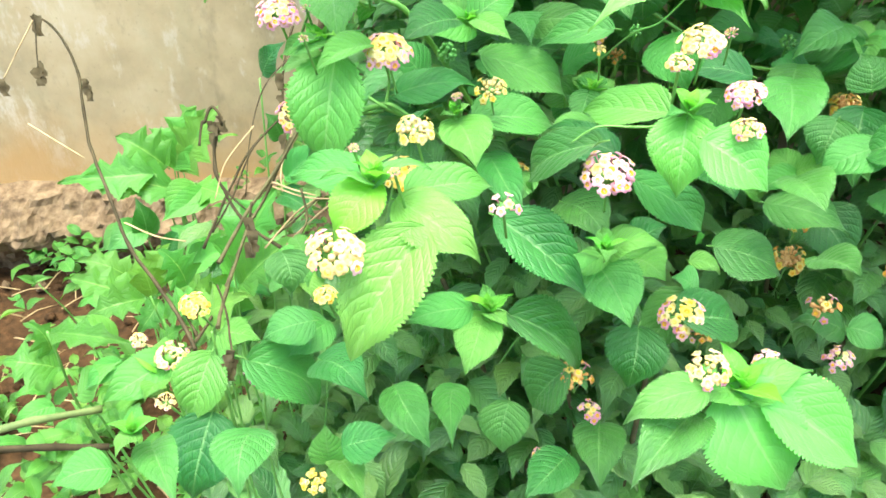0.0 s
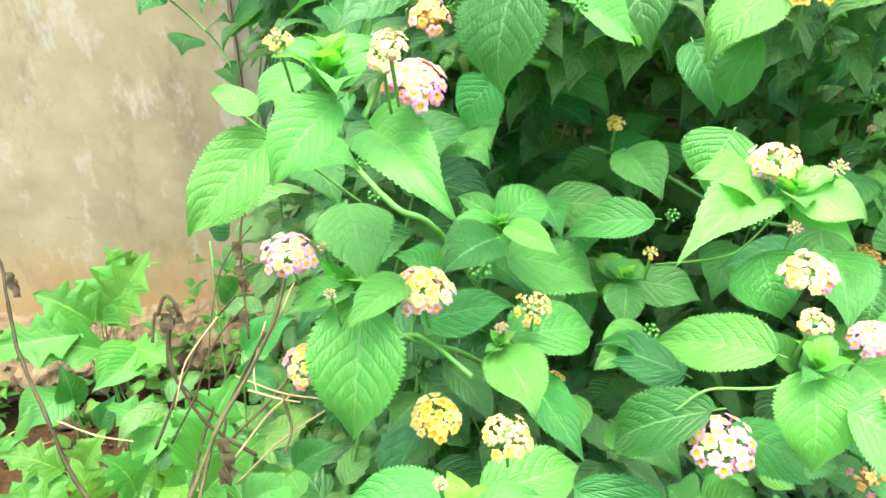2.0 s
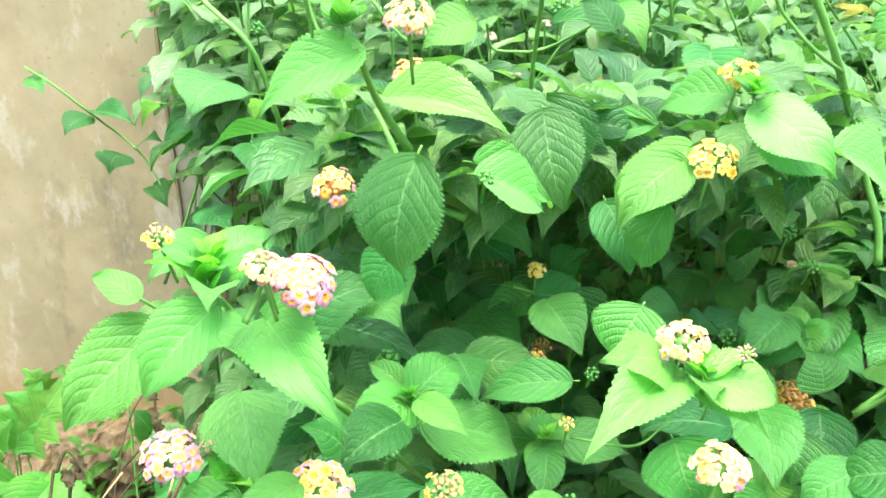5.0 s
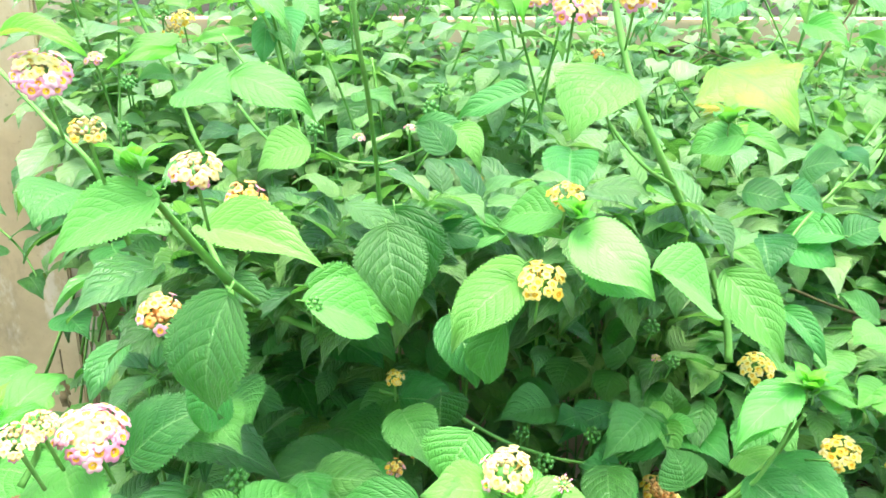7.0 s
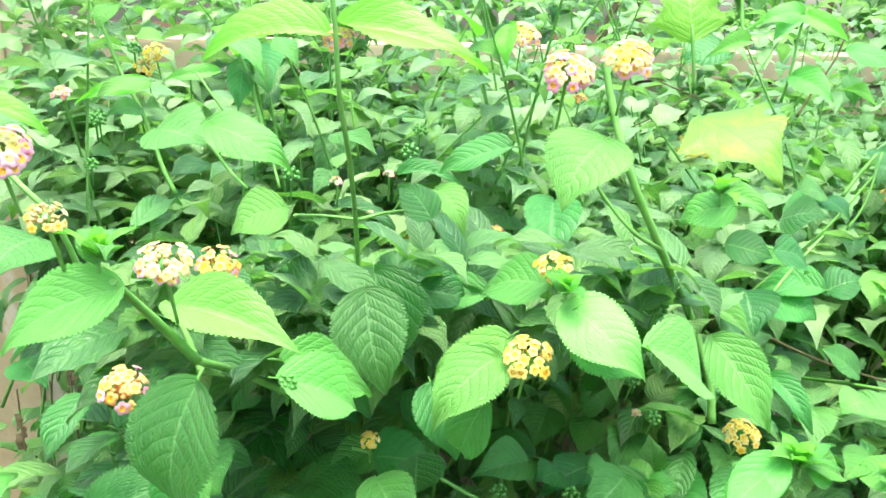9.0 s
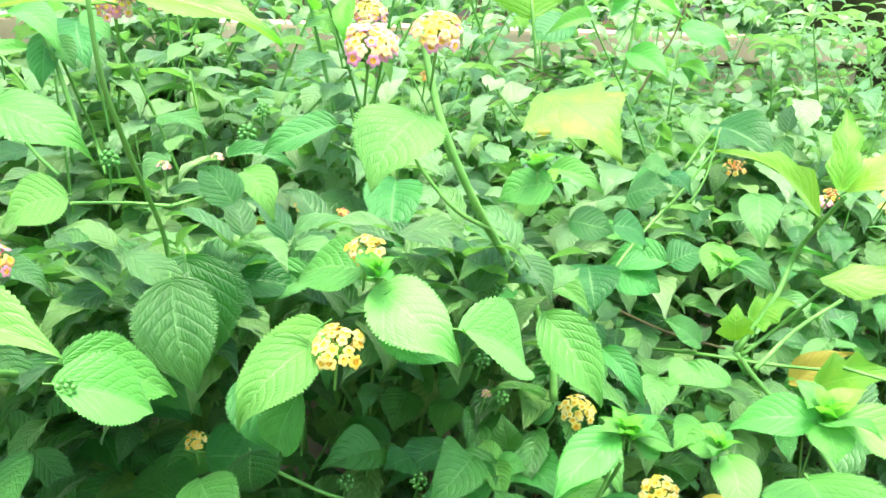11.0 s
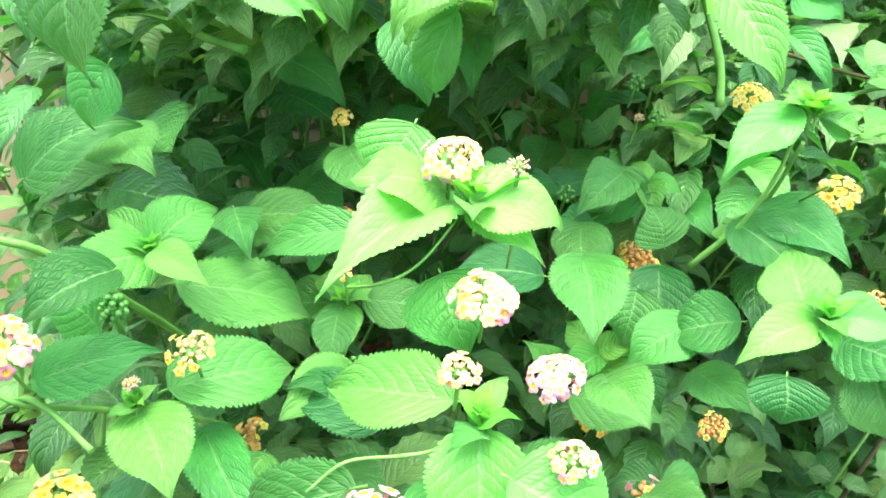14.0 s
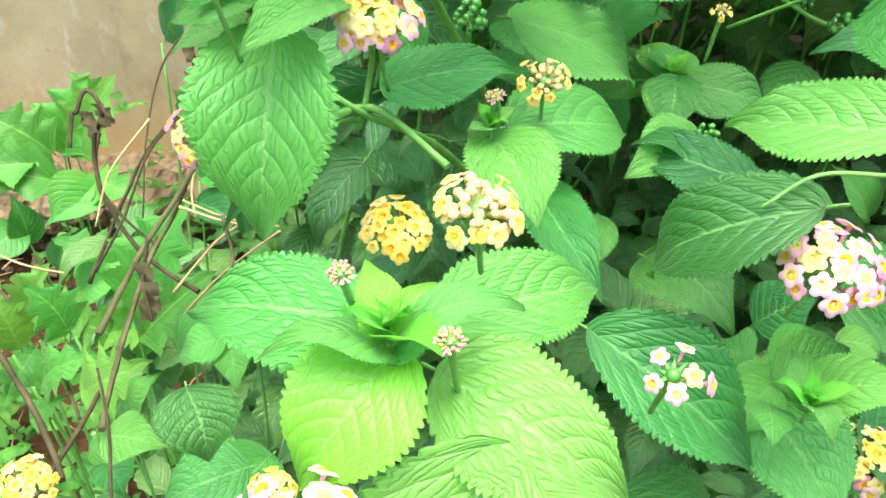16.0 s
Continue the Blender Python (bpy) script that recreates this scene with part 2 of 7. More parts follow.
WHITE = petal_material("white_petal", (0.76, 0.78, 0.72), (0.84, 0.84, 0.8), 0.25)
PLASTER = plaster_material()
# near-black bark: the shade past the low wall's end put into the colour
DARK_FILL = plain_material("dark_fill_bark", (0.012, 0.016, 0.006), (0.05, 0.055, 0.018), 14, 0.9, 0.1, 0.01)
OLD_WOOD = plain_material("weathered_post", (0.34, 0.29, 0.2), (0.5, 0.43, 0.31), 25, 0.85, 0.15, 0.003)
COPING = plain_material("pale_stucco", (0.34, 0.27, 0.18), (0.5, 0.41, 0.28), 6, 0.9, 0.15, 0.004)

# ---- building helpers ----


def part(name, bm, mat, parent, label="", kind=""):
    me = bpy.data.meshes.new(name)
    bm.to_mesh(me)
    bm.free()
    for x in mat if isinstance(mat, (list, tuple)) else (mat,):
        me.materials.append(x)
    ob = new(name, me)
    if parent:
        ob.parent = parent
    return tagged(ob, label, kind=kind)


def thing(name, label, category, group="", at=(0, 0, 0)):
    ob = new(name)
    ob.empty_display_size = 0.05
    ob.location = at
    return tagged(ob, label, category, group)


def smooth_path(points, steps=5):
    pts = [Vector(p) for p in points]
    ext = [pts[0] * 2 - pts[1], *pts, pts[-1] * 2 - pts[-2]]
    out = []
    for k in range(1, len(ext) - 2):
        a, b, c, d = ext[k - 1:k + 3]
        for s in range(steps):
            t = s / steps
            out.append(0.5 * (2 * b + (c - a) * t + (2 * a - 5 * b + 4 * c - d) * t * t + (3 * b - a - 3 * c + d) * t ** 3))
    return out + [pts[-1]]


def tube(bm, points, r0, r1, sides=6, steps=5, knots=0.0, close=True):
    """A tapering stem along the points; knots: swelling at the nodes."""
    path = smooth_path(points, steps) if steps > 1 else [Vector(p) for p in points]
    rings, last = [], None
    for k, p in enumerate(path):
        way = (path[min(k + 1, len(path) - 1)] - path[max(k - 1, 0)]).normalized()
        side = way.cross(last if last else Vector((0.31, 0.77, 0.55))).normalized()
        up = side.cross(way)
        last = up
        r = r0 + (r1 - r0) * k / (len(path) - 1)
        if knots and k % steps == 0:
            r *= 1 + knots
        rings.append([bm.verts.new(p + (side * math.cos(a) + up * math.sin(a)) * r) for a in (2 * math.pi * i / sides for i in range(sides))])
    for a, b in zip(rings, rings[1:]):
        for i in range(sides):
            f = bm.faces.new((a[i], a[(i + 1) % sides], b[(i + 1) % sides], b[i]))
            f.smooth = True
    if close:
        bm.faces.new(rings[0][::-1])
        bm.faces.new(rings[-1])


def blade_verts(rows, cols, teeth, fold, arch, wave, seed, lobes=0, depth=0.045):
    """Rows of (x, y, z, u, v) of a leaf blade one long and one wide, its base and its tip on the y axis."""
    rnd = random.Random(seed)
    ph, ph2, lean = rnd.uniform(0, 6.28), rnd.uniform(0, 6.28), rnd.uniform(-0.07, 0.07)
    a, b = rnd.uniform(0.42, 0.56), rnd.uniform(0.95, 1.15)
    peak = (a / (a + b)) ** a * (b / (a + b)) ** b
    hook = rnd.uniform(0.02, 0.09)
    grid = []
    for i in range(rows + 1):
        v = i / rows
        half = v ** a * (1 - v) ** b / peak * 0.5
        half *= 1 - 0.32 * max(0.0, (v - 0.72) / 0.28) * (1 - v) / 0.28 * 4 * 0.6
        if lobes:
            half *= (0.6 if lobes > 3 else 0.72) + (0.52 if lobes > 3 else 0.36) * (2 * abs((v * lobes + 0.35) % 1 - 0.5)) ** 1.2
        row = []
        for j in range(-cols, cols + 1):
            u = j / cols
            h = half
            if abs(j) == cols and teeth:
                h *= 1 + depth * (-1.5, 0.6, 1.0)[i % 3] * (0.6 + 0.8 * abs(math.sin(i * 1.7 + ph))) if teeth == 3 else 1 + depth * (1 if i % 2 else -1)
            x = u * h + lean * math.sin(math.pi * v)
            rib = abs(2 * ((8 * (v + 0.025 + (0.02 if u > 0 else -0.02) - 0.34 * abs(u) ** 1.25)) % 1) - 1)
            quilt = -0.003 * rib ** 3 * min(1, 3 * abs(u)) * min(1, 4 * (1 - v))
            back = 0.05 * abs(u) * (1 - v) ** 6
            z = fold * abs(u) * half * (1 - 0.3 * abs(u)) + arch * 4 * v * (1 - v) - hook * max(0.0, v - 0.6) ** 2 * 6 + wave * abs(u) ** 2 * math.sin(7 * v + ph + (u > 0) * ph2) + quilt
            row.append((x, v - back * 1.5, z, 0.5 + 0.5 * u, v))
        grid.append(row)
    return grid


def leaf_mesh(name, rows, cols, teeth, fold, arch, wave, seed, mats, lobes=0, petiole=0.13, depth=0.045):
    grid = blade_verts(rows, cols, teeth, fold, arch, wave, seed, lobes, depth)
    bm = bmesh.new()
    lay = bm.loops.layers.uv.new("UVMap")
    vs = [[bm.verts.new(p[:3]) for p in row] for row in grid]
    for i in range(len(grid) - 1):
        for j in range(len(grid[0]) - 1):
            q = ((i, j), (i, j + 1), (i + 1, j + 1), (i + 1, j))
            f = bm.faces.new([vs[a][b] for a, b in q])
            f.smooth = True
            for loop, (a, b) in zip(f.loops, q):
                loop[lay].uv = grid[a][b][3:]
    if petiole:
        before = len(bm.faces)
        tube(bm, [(0, 0.05, -0.008), (0, -0.06, -0.012), (0, -petiole, -0.05)], 0.01, 0.014, 5, 3)
        bm.faces.ensure_lookup_table()
        for f in bm.faces[before:]:
            f.material_index = 1
    me = bpy.data.meshes.new(name)
    bmesh.ops.remove_doubles(bm, verts=bm.verts, dist=1e-5)
    bm.to_mesh(me)
    bm.free()
    for x in mats:
        me.materials.append(x)
    return me


def leaf_set(name, mat, lobes=0, rows=84):
    kinds = ((0.2, 0.09, 0.03), (0.36, 0.13, 0.04), (0.1, 0.14, 0.055), (0.28, 0.05, 0.05), (0.16, 0.18, 0.04), (0.42, 0.08, 0.03), (0.05, 0.1, 0.065))
    return [leaf_mesh(name, rows, 5, 3, f, a, w, 11 + 7 * k, (mat, STEM), lobes, depth=0.03) for k, (f, a, w) in enumerate(kinds)]


BLADES = {"mature": leaf_set("leaf", MATURE), "young_lit": leaf_set("leaf", YOUNG_LIT), "lobed": leaf_set("lobed_leaf", LOBED, 3),
          "yellowing": leaf_set("lobed_leaf", YELLOWING, 3), "sallow": leaf_set("lobed_leaf", SALLOW, 3), "pale": leaf_set("leaf", PALE), "dead": leaf_set("leaf", DEAD), "weed": leaf_set("lobed_leaf", WEED_LOBED, 4),
          "tip": leaf_set("leaf", TIP, rows=60)}
COUNT = {"leaf": 0}


def leaf_pose(base, tip, turn):
    """y from base to tip, z the upper face: up, turned by so many degrees about the blade's axis."""
    y = (Vector(tip) - Vector(base)).normalized()
    z = Vector((0, 0, 1)) - y * y.z
    if z.length < 1e-3:
        z = Vector((0, -1, 0))
    z.normalize()
    z = Matrix.Rotation(radians(turn), 3, y) @ z
    m = Matrix((y.cross(z), y, z)).transposed().to_4x4()
    m.translation = base
    return m


def leaf(plant, kind, base, tip, width, turn=0, label=""):
    COUNT["leaf"] += 1
    length = (Vector(tip) - Vector(base)).length
    ob = new("leaf", BLADES[kind][COUNT["leaf"] * 5 % 7])
    ob.parent = plant
    ob.matrix_basis = leaf_pose(base, tip, turn) @ Matrix.Diagonal((width, length, length, 1))
    if label:
        tagged(ob, label)
    return ob


def branch(plant, points, r0, r1, mat=None, name="branch", label="", knots=0.1, sides=6):
    bm = bmesh.new()
    tube(bm, points, r0, r1, sides, 5, knots)
    return part(name, bm, mat or STEM, plant, label)


def joined(name, mats, parent, blades, label="", kind="stuff", category=""):
    """One mesh of many small blades. blades: (pose matrix, grid of blade_verts, material index)."""
    verts, faces, uvs, mat_ids = [], [], [], []
    for m, grid, mi in blades:
        k, c = len(verts), len(grid[0])
        verts += [m @ Vector(p[:3]) for row in grid for p in row]
        for i in range(len(grid) - 1):
            for j in range(c - 1):
                q = ((i, j), (i, j + 1), (i + 1, j + 1), (i + 1, j))
                faces.append([k + a * c + b for a, b in q])
                uvs += [x for a, b in q for x in grid[a][b][3:]]
                mat_ids.append(mi)
    me = bpy.data.meshes.new(name)
    me.from_pydata(verts, [], faces)
    lay = me.uv_layers.new(name="UVMap")
    lay.data.foreach_set("uv", uvs)
    for x in mats:
        me.materials.append(x)
    me.polygons.foreach_set("material_index", mat_ids)
    me.polygons.foreach_set("use_smooth", [True] * len(faces))
    ob = new(name, me)
    if parent:
        ob.parent = parent
    return tagged(ob, label, category, kind=kind)


# ---- flower heads ----


def floret_mesh(name, limb, throat, lobes=5, flat=0.1, bud=False):
    """A small tubular flower one across: a narrow tube and a lobed, slightly cupped limb."""
    bm = bmesh.new()
    if bud:
        tube(bm, [(0, 0, -0.7), (0, 0, -0.1), (0, 0, 0.15)], 0.12, 0.24, 6, 2)
        bmesh.ops.create_icosphere(bm, subdivisions=1, radius=0.27, matrix=Matrix.Translation((0, 0, 0.12)))
        for f in bm.faces:
            f.smooth = True
        me = bpy.data.meshes.new(name)
        bm.to_mesh(me)
        bm.free()
        me.materials.append(limb)
        return me
    n = lobes * 7
    rad = [0.1, 0.23, 0.41, 0.52]
    rings = []
    for k, r in enumerate(rad):
        ring = []
        for i in range(n):
            a = 2 * math.pi * i / n
            s = abs(math.cos(lobes * a / 2))
            rr = r * (1 if k < 2 else (0.58 + 0.42 * s ** 0.55) * (1.1 if abs(a - math.pi / 2) < 0.7 else 1))
            ring.append(bm.verts.new((rr * math.cos(a), rr * math.sin(a), (-0.03, 0.03, 0.02, -0.4 * flat)[k] + 0.03 * math.sin(2 * a))))
        rings.append(ring)
    mid = bm.verts.new((0, 0, -0.08))
    for i in range(n):
        f = bm.faces.new((mid, rings[0][i], rings[0][(i + 1) % n]))
        f.material_index = 1
    for k in range(3):
        for i in range(n):
            f = bm.faces.new((rings[k][i], rings[k][(i + 1) % n], rings[k + 1][(i + 1) % n], rings[k + 1][i]))
            f.smooth, f.material_index = True, 1 if k == 0 else 0
    before = len(bm.faces)
    tube(bm, [(0, 0, -0.06), (0, 0, -0.45), (0, 0, -0.95)], 0.1, 0.06, 6, 2)
    bm.faces.ensure_lookup_table()
    for f in bm.faces[before:]:
        f.material_index = 0
    me = bpy.data.meshes.new(name)
    bm.to_mesh(me)
    bm.free()
    me.materials.append(limb)
    me.materials.append(throat)
    return me


FLORETS = {"pink": floret_mesh("floret", PINK, ORANGE), "blush": floret_mesh("floret", PINK, GOLD, 5), "cream": floret_mesh("floret", CREAM, GOLD, 5),
           "gold": floret_mesh("floret", GOLD, ORANGE, 5), "amber": floret_mesh("floret", AMBER, ORANGE, 4, 0.3),
           "bud": floret_mesh("bud", BUD, GOLD, bud=True), "pink_bud": floret_mesh("bud", PINK, GOLD, bud=True), "dry_bud": floret_mesh("bud", AMBER, GOLD, bud=True)}
# ring by ring from the rim to the middle
STYLES = {"pink": ("pink", "pink", "pink", "blush", "cream"), "blush": ("pink", "pink", "cream", "cream", "gold"), "cream": ("pink", "cream", "cream", "cream", "bud"),
          "opening": ("cream", "gold", "bud", "bud", "bud"), "gold": ("gold", "gold", "cream", "gold", "gold"), "amber": ("amber", "gold", "dry_bud", "dry_bud", "dry_bud"),
          "fading": ("pink", "amber", "dry_bud", "dry_bud", "gold"), "buds": ("pink_bud", "pink_bud", "bud", "bud", "bud")}


def flower_head(plant, at, facing, across, style="pink", count=22, root=None, label=""):
    """A domed cluster of small flowers on a green stalk that runs down to root."""
    rnd = random.Random(int(abs(at[0] * 7919 + at[1] * 104729 + at[2] * 1299709) * 1000))
    at, way = Vector(at), Vector(facing).normalized()
    r = across / 2
    centre = at - way * r * 0.55
    bm = bmesh.new()
    foot = Vector(root) if root else centre + Vector((0.1, 0.5, -1)) * max(0.028, across * 1.1)
    tube(bm, [foot, (foot + centre) / 2 - way * 0.1 * r, centre - way * 0.15 * r], 0.0008, 0.001, 6, 4)
    stalk_faces = len(bm.faces)
    bmesh.ops.create_icosphere(bm, subdivisions=2, radius=r * (0.42 if count > 15 else 0.24), matrix=Matrix.Translation(centre + way * 0.02 * r))
    bm.faces.ensure_lookup_table()
    for f in bm.faces[stalk_faces:]:
        f.material_index = 1
    q = way.to_track_quat("Z", "Y").to_matrix()
    for k in range(9):
        a = k * 2 * math.pi / 9
        d = q @ Vector((math.cos(a), math.sin(a), 0.25))
        s = q @ Vector((-math.sin(a), math.cos(a), 0))
        p = centre + d * r * 0.15
        f = bm.faces.new([bm.verts.new(x) for x in (p + s * r * 0.07, p + d * r * 0.4, p - s * r * 0.07)])
    for f in bm.faces:
        f.smooth = True
    head = part("flower_head", bm, [STEM, AMBER if style in ("amber", "fading") else BERRY], plant, label)
    rings = STYLES[style]
    count = int(count * 1.5)
    size = across * (0.34 if count < 16 else 0.25 if style != "buds" else 0.2)
    for k in range(count):
        f = (k + 0.5) / count
        polar = math.acos(1 - f * 0.98)
        a = k * 2.399963 + rnd.uniform(-0.2, 0.2)
        d = q @ Vector((math.sin(polar) * math.cos(a), math.sin(polar) * math.sin(a), math.cos(polar)))
        kind = rings[min(4, int((1 - f) * 5 + rnd.uniform(-0.45, 0.45)))] if rnd.random() > 0.04 else rings[1]
        kind = kind if kind in FLORETS else rings[0]
        d = (d + Vector((rnd.uniform(-0.12, 0.12), rnd.uniform(-0.12, 0.12), rnd.uniform(-0.12, 0.12)))).normalized()
        out, knob = d.copy(), "bud" in kind
        d = (d + way * (0.0 if knob else 0.55)).normalized()
        ob = new("floret", FLORETS[kind])
        ob.parent = head
        m = d.to_track_quat("Z", "Y").to_matrix().to_4x4() @ Matrix.Rotation(rnd.uniform(0, 6.28), 4, "Z")
        flat = out - way * (0.45 * out.dot(way))
        m.translation = centre + flat * (r * rnd.uniform(0.74, 1.06) * (0.72 if knob else 1)) + way * r * 0.15
        ob.matrix_basis = m @ Matrix.Scale(size * rnd.uniform(0.8, 1.15), 4)
    return head


def berry_cluster(plant, at, across, label="", count=16):
    rnd = random.Random(int(abs(at[0] * 7919 + at[2] * 1299709) * 1000))
    bm = bmesh.new()
    tube(bm, [(at[0], at[1] + 0.01, at[2] - across * 1.6), (at[0], at[1] + 0.004, at[2] - across * 0.7), at], 0.0009, 0.0012, 5, 3)
    for k in range(count):
        f = (k + 0.5) / count
        p = math.acos(1 - 1.7 * f)
        a = k * 2.4
        c = Vector(at) + Vector((math.sin(p) * math.cos(a), math.sin(p) * math.sin(a), math.cos(p))) * across * 0.4
        bmesh.ops.create_icosphere(bm, subdivisions=1, radius=across * rnd.uniform(0.1, 0.16), matrix=Matrix.Translation(c))
    for f in bm.faces:
        f.smooth = True
    return part("berry_head", bm, BERRY, plant, label)


def crown_leaves(plant, at, size, way=(0, 0, 1)):
    """The rosette at a shoot's tip: two pairs of opposite young leaves round a tuft of lime bracts."""
    rnd = random.Random(int(abs(at[0] * 7919 + at[2] * 99991) * 1000))
    turn = rnd.uniform(0, 3)
    size, at = size * 1.05, Vector(at) + Vector((0, -0.001, 0.004))
    bm = bmesh.new()
    tube(bm, [Vector(at) - Vector((0, 0, 0.9 * size)), Vector(at) - Vector((0, 0, 0.4 * size)), at], 0.05 * size, 0.03 * size, 5, 3)
    tip = part("shoot_tip", bm, STEM, plant)
    for k in range(11):
        pair, side = (k // 2, k % 2) if k < 6 else (3, k)
        a = turn + (pair * 1.57 + side * 3.14 if k < 6 else k * 2.4) + rnd.uniform(-0.2, 0.2)
        rise = (-0.1, 0.25, 0.7, 1.0)[pair] + rnd.uniform(-0.1, 0.1)
        d = (Vector((math.cos(a), math.sin(a), rise)) + Vector(way) * 0.2).normalized()
        length = size * (1.5, 1.1, 0.72, 0.42)[pair] * rnd.uniform(0.9, 1.1)
        leaf(tip, "young_lit" if pair == 0 else "tip", Vector(at) - Vector((0, 0, 0.12 * size * (3 - pair))), Vector(at) + d * length, length * (0.62 if k < 6 else 0.36), rnd.uniform(-12, 12))


def dry_stem(points, r0, r1, mat, label, husks=()):
    """A dry stem; husks: where shrivelled leaf scraps hang on it."""
    bm = bmesh.new()
    tube(bm, points, r0, r1, 6, 6, 0.15)
    for v in bm.verts:
        v.co += Vector((noise.noise(v.co * 60), noise.noise(v.co * 60 + Vector((5, 0, 0))), 0)) * r0 * 0.5
    ob = tagged(part("dry_stem", bm, mat, None, label), category="stem", group="dry stems")
    for p in husks:
        bm = bmesh.new()
        p = Vector(p)
        size = 0.011 + 0.005 * noise.noise(p * 300)
        grid = [[bm.verts.new(p + Vector(((u - 0.5) * 0.7 + 0.4 * noise.noise(Vector((u * 3, w * 3, p.x * 999))), 0.5 * noise.noise(Vector((u * 3, w * 3, p.z * 999 + 9))), 0.6 - 1.6 * w)) * size) for u in (0, 0.33, 0.67, 1)] for w in (0, 0.25, 0.5, 0.75, 1)]
        for i in range(4):
            for j in range(3):
                bm.faces.new((grid[i][j], grid[i][j + 1], grid[i + 1][j + 1], grid[i + 1][j])).smooth = True
        part("dry_leaf", bm, HUSK, ob)
    return ob


# ---- the large structure ----


def slab(name, x0, x1, y0, y1, z0, z1, mat, label, cuts=8, rough=0.002, bevel=0.004, parent=None, kind="structure"):
    """A wall or block with a slightly uneven face."""
    bm = bmesh.new()
    bmesh.ops.create_cube(bm, size=1)
    for v in bm.verts:
        v.co = Vector((x0 if v.co.x < 0 else x1, y0 if v.co.y < 0 else y1, z0 if v.co.z < 0 else z1))
    bmesh.ops.bevel(bm, geom=list(bm.edges), offset=bevel, segments=2, affect="EDGES")
    if cuts:
        bmesh.ops.subdivide_edges(bm, edges=[e for e in bm.edges if e.calc_length() > 0.2], cuts=cuts, use_grid_fill=True)
    for v in bm.verts:
        v.co += Vector((0, 1, 0.4)) * rough * noise.noise(v.co * 6) + Vector((0, 1, 0)) * rough * noise.noise(v.co * 1.7) * 2
    return part(name, bm, mat, parent, label, kind)


def ground_sheet():
    """One sheet of red soil, uneven near the plants, out to the horizon."""
    xs = [-60, -20, -8, -4, -2.6] + [-2 + 0.05 * k for k in range(0, 101)] + [3.6, 5, 9, 20, 60]
    ys = [-60, -20, -8, -3, -1.2] + [-0.6 + 0.05 * k for k in range(0, 70)] + [3.4, 5, 9, 20, 60]
    bm = bmesh.new()
    rows = []
    for y in ys:
        row = []
        for x in xs:
            near = max(0.0, 1 - max(abs(x) / 3.2, abs(y - 1) / 2.5))
            z = near ** 0.3 * (0.03 * noise.noise(Vector((x * 2.1, y * 2.1, 0))) + 0.018 * noise.noise(Vector((x * 9, y * 9, 3)))) if near else 0
            row.append(bm.verts.new((x, y, z - 0.02)))
        rows.append(row)
    for a, b in zip(rows, rows[1:]):
        for i in range(len(xs) - 1):
            bm.faces.new((a[i], a[i + 1], b[i + 1], b[i])).smooth = True
    return part("ground", bm, SOIL, None, "bare red soil with crumbs and litter", "structure")


ground_sheet()
slab("wall_north", -4.0, -0.36, 2.03, 2.25, -0.1, 2.6, PLASTER, "tall old plastered wall, stained and flaking", 14, 0.002)
slab("wall_post", -0.3595, -0.29, 2.045, 2.2, -0.1, 2.6, OLD_WOOD, "pale weathered post at the wall's end", 5, 0.002)
low_wall = slab("wall_low", -0.289, 2.45, 2.2, 2.36, -0.1, 1.285, COPING, "low garden wall of stacked pale planks behind the shrubs", 8, 0.002)
slab("wall_coping", -0.289, 2.47, 2.13, 2.4, 1.296, 1.37, COPING, "pale coping along the low garden wall", 10, 0.002, 0.006)
plank_meshes = []
for k in range(3):
    bm = bmesh.new()
    bmesh.ops.create_cube(bm, size=1)
    for v in bm.verts:
        v.co = Vector((v.co.x * 0.905, v.co.y * 0.05, v.co.z * 0.082))
    bmesh.ops.bevel(bm, geom=list(bm.edges), offset=0.005, segments=1, affect="EDGES")
    for v in bm.verts:
        v.co += Vector((0, noise.noise(v.co * 5 + Vector((k * 9, 0, 0))), noise.noise(v.co * 3 + Vector((0, k * 9, 0))))) * 0.004
    me = bpy.data.meshes.new("plank")
    bm.to_mesh(me)
    bm.free()
    me.materials.append(COPING)
    plank_meshes.append(me)
for row in range(9):
    for k in range(3):
        ob = new("plank", plank_meshes[(row + k) % 3])
        ob.parent = low_wall
        ob.matrix_basis = Matrix.Translation((0.17 + 0.913 * k, 2.172 + 0.003 * ((row * 5 + k * 3) % 4), 1.243 - 0.095 * row))


def dark_fill_trunk():
    """An invented thick dark trunk, furrowed and flared at the foot, standing in for deep shade."""
    bm = bmesh.new()
    rings = []
    for i in range(41):
        z = -0.1 + 3.3 * i / 40
        ring = []
        for k in range(48):
            a = 2 * math.pi * k / 48
            r = 0.33 + 0.12 * math.exp(-max(0, z) * 3) + 0.03 * noise.noise(Vector((math.cos(a) * 2, math.sin(a) * 2, z))) + 0.016 * abs(noise.noise(Vector((math.cos(a) * 9, math.sin(a) * 9, z * 2))))
            ring.append(bm.verts.new((2.87 + r * math.cos(a), 2.36 + r * math.sin(a), z)))
        rings.append(ring)
    for a, b in zip(rings, rings[1:]):
        for k in range(48):
            bm.faces.new((a[k], a[(k + 1) % 48], b[(k + 1) % 48], b[k])).smooth = True
    bm.faces.new(rings[-1])
    return tagged(part("dark_fill_trunk", bm, DARK_FILL, None, "invented thick dark trunk filling the deep shade at the low wall's end"), category="trunk")


dark_fill_trunk()


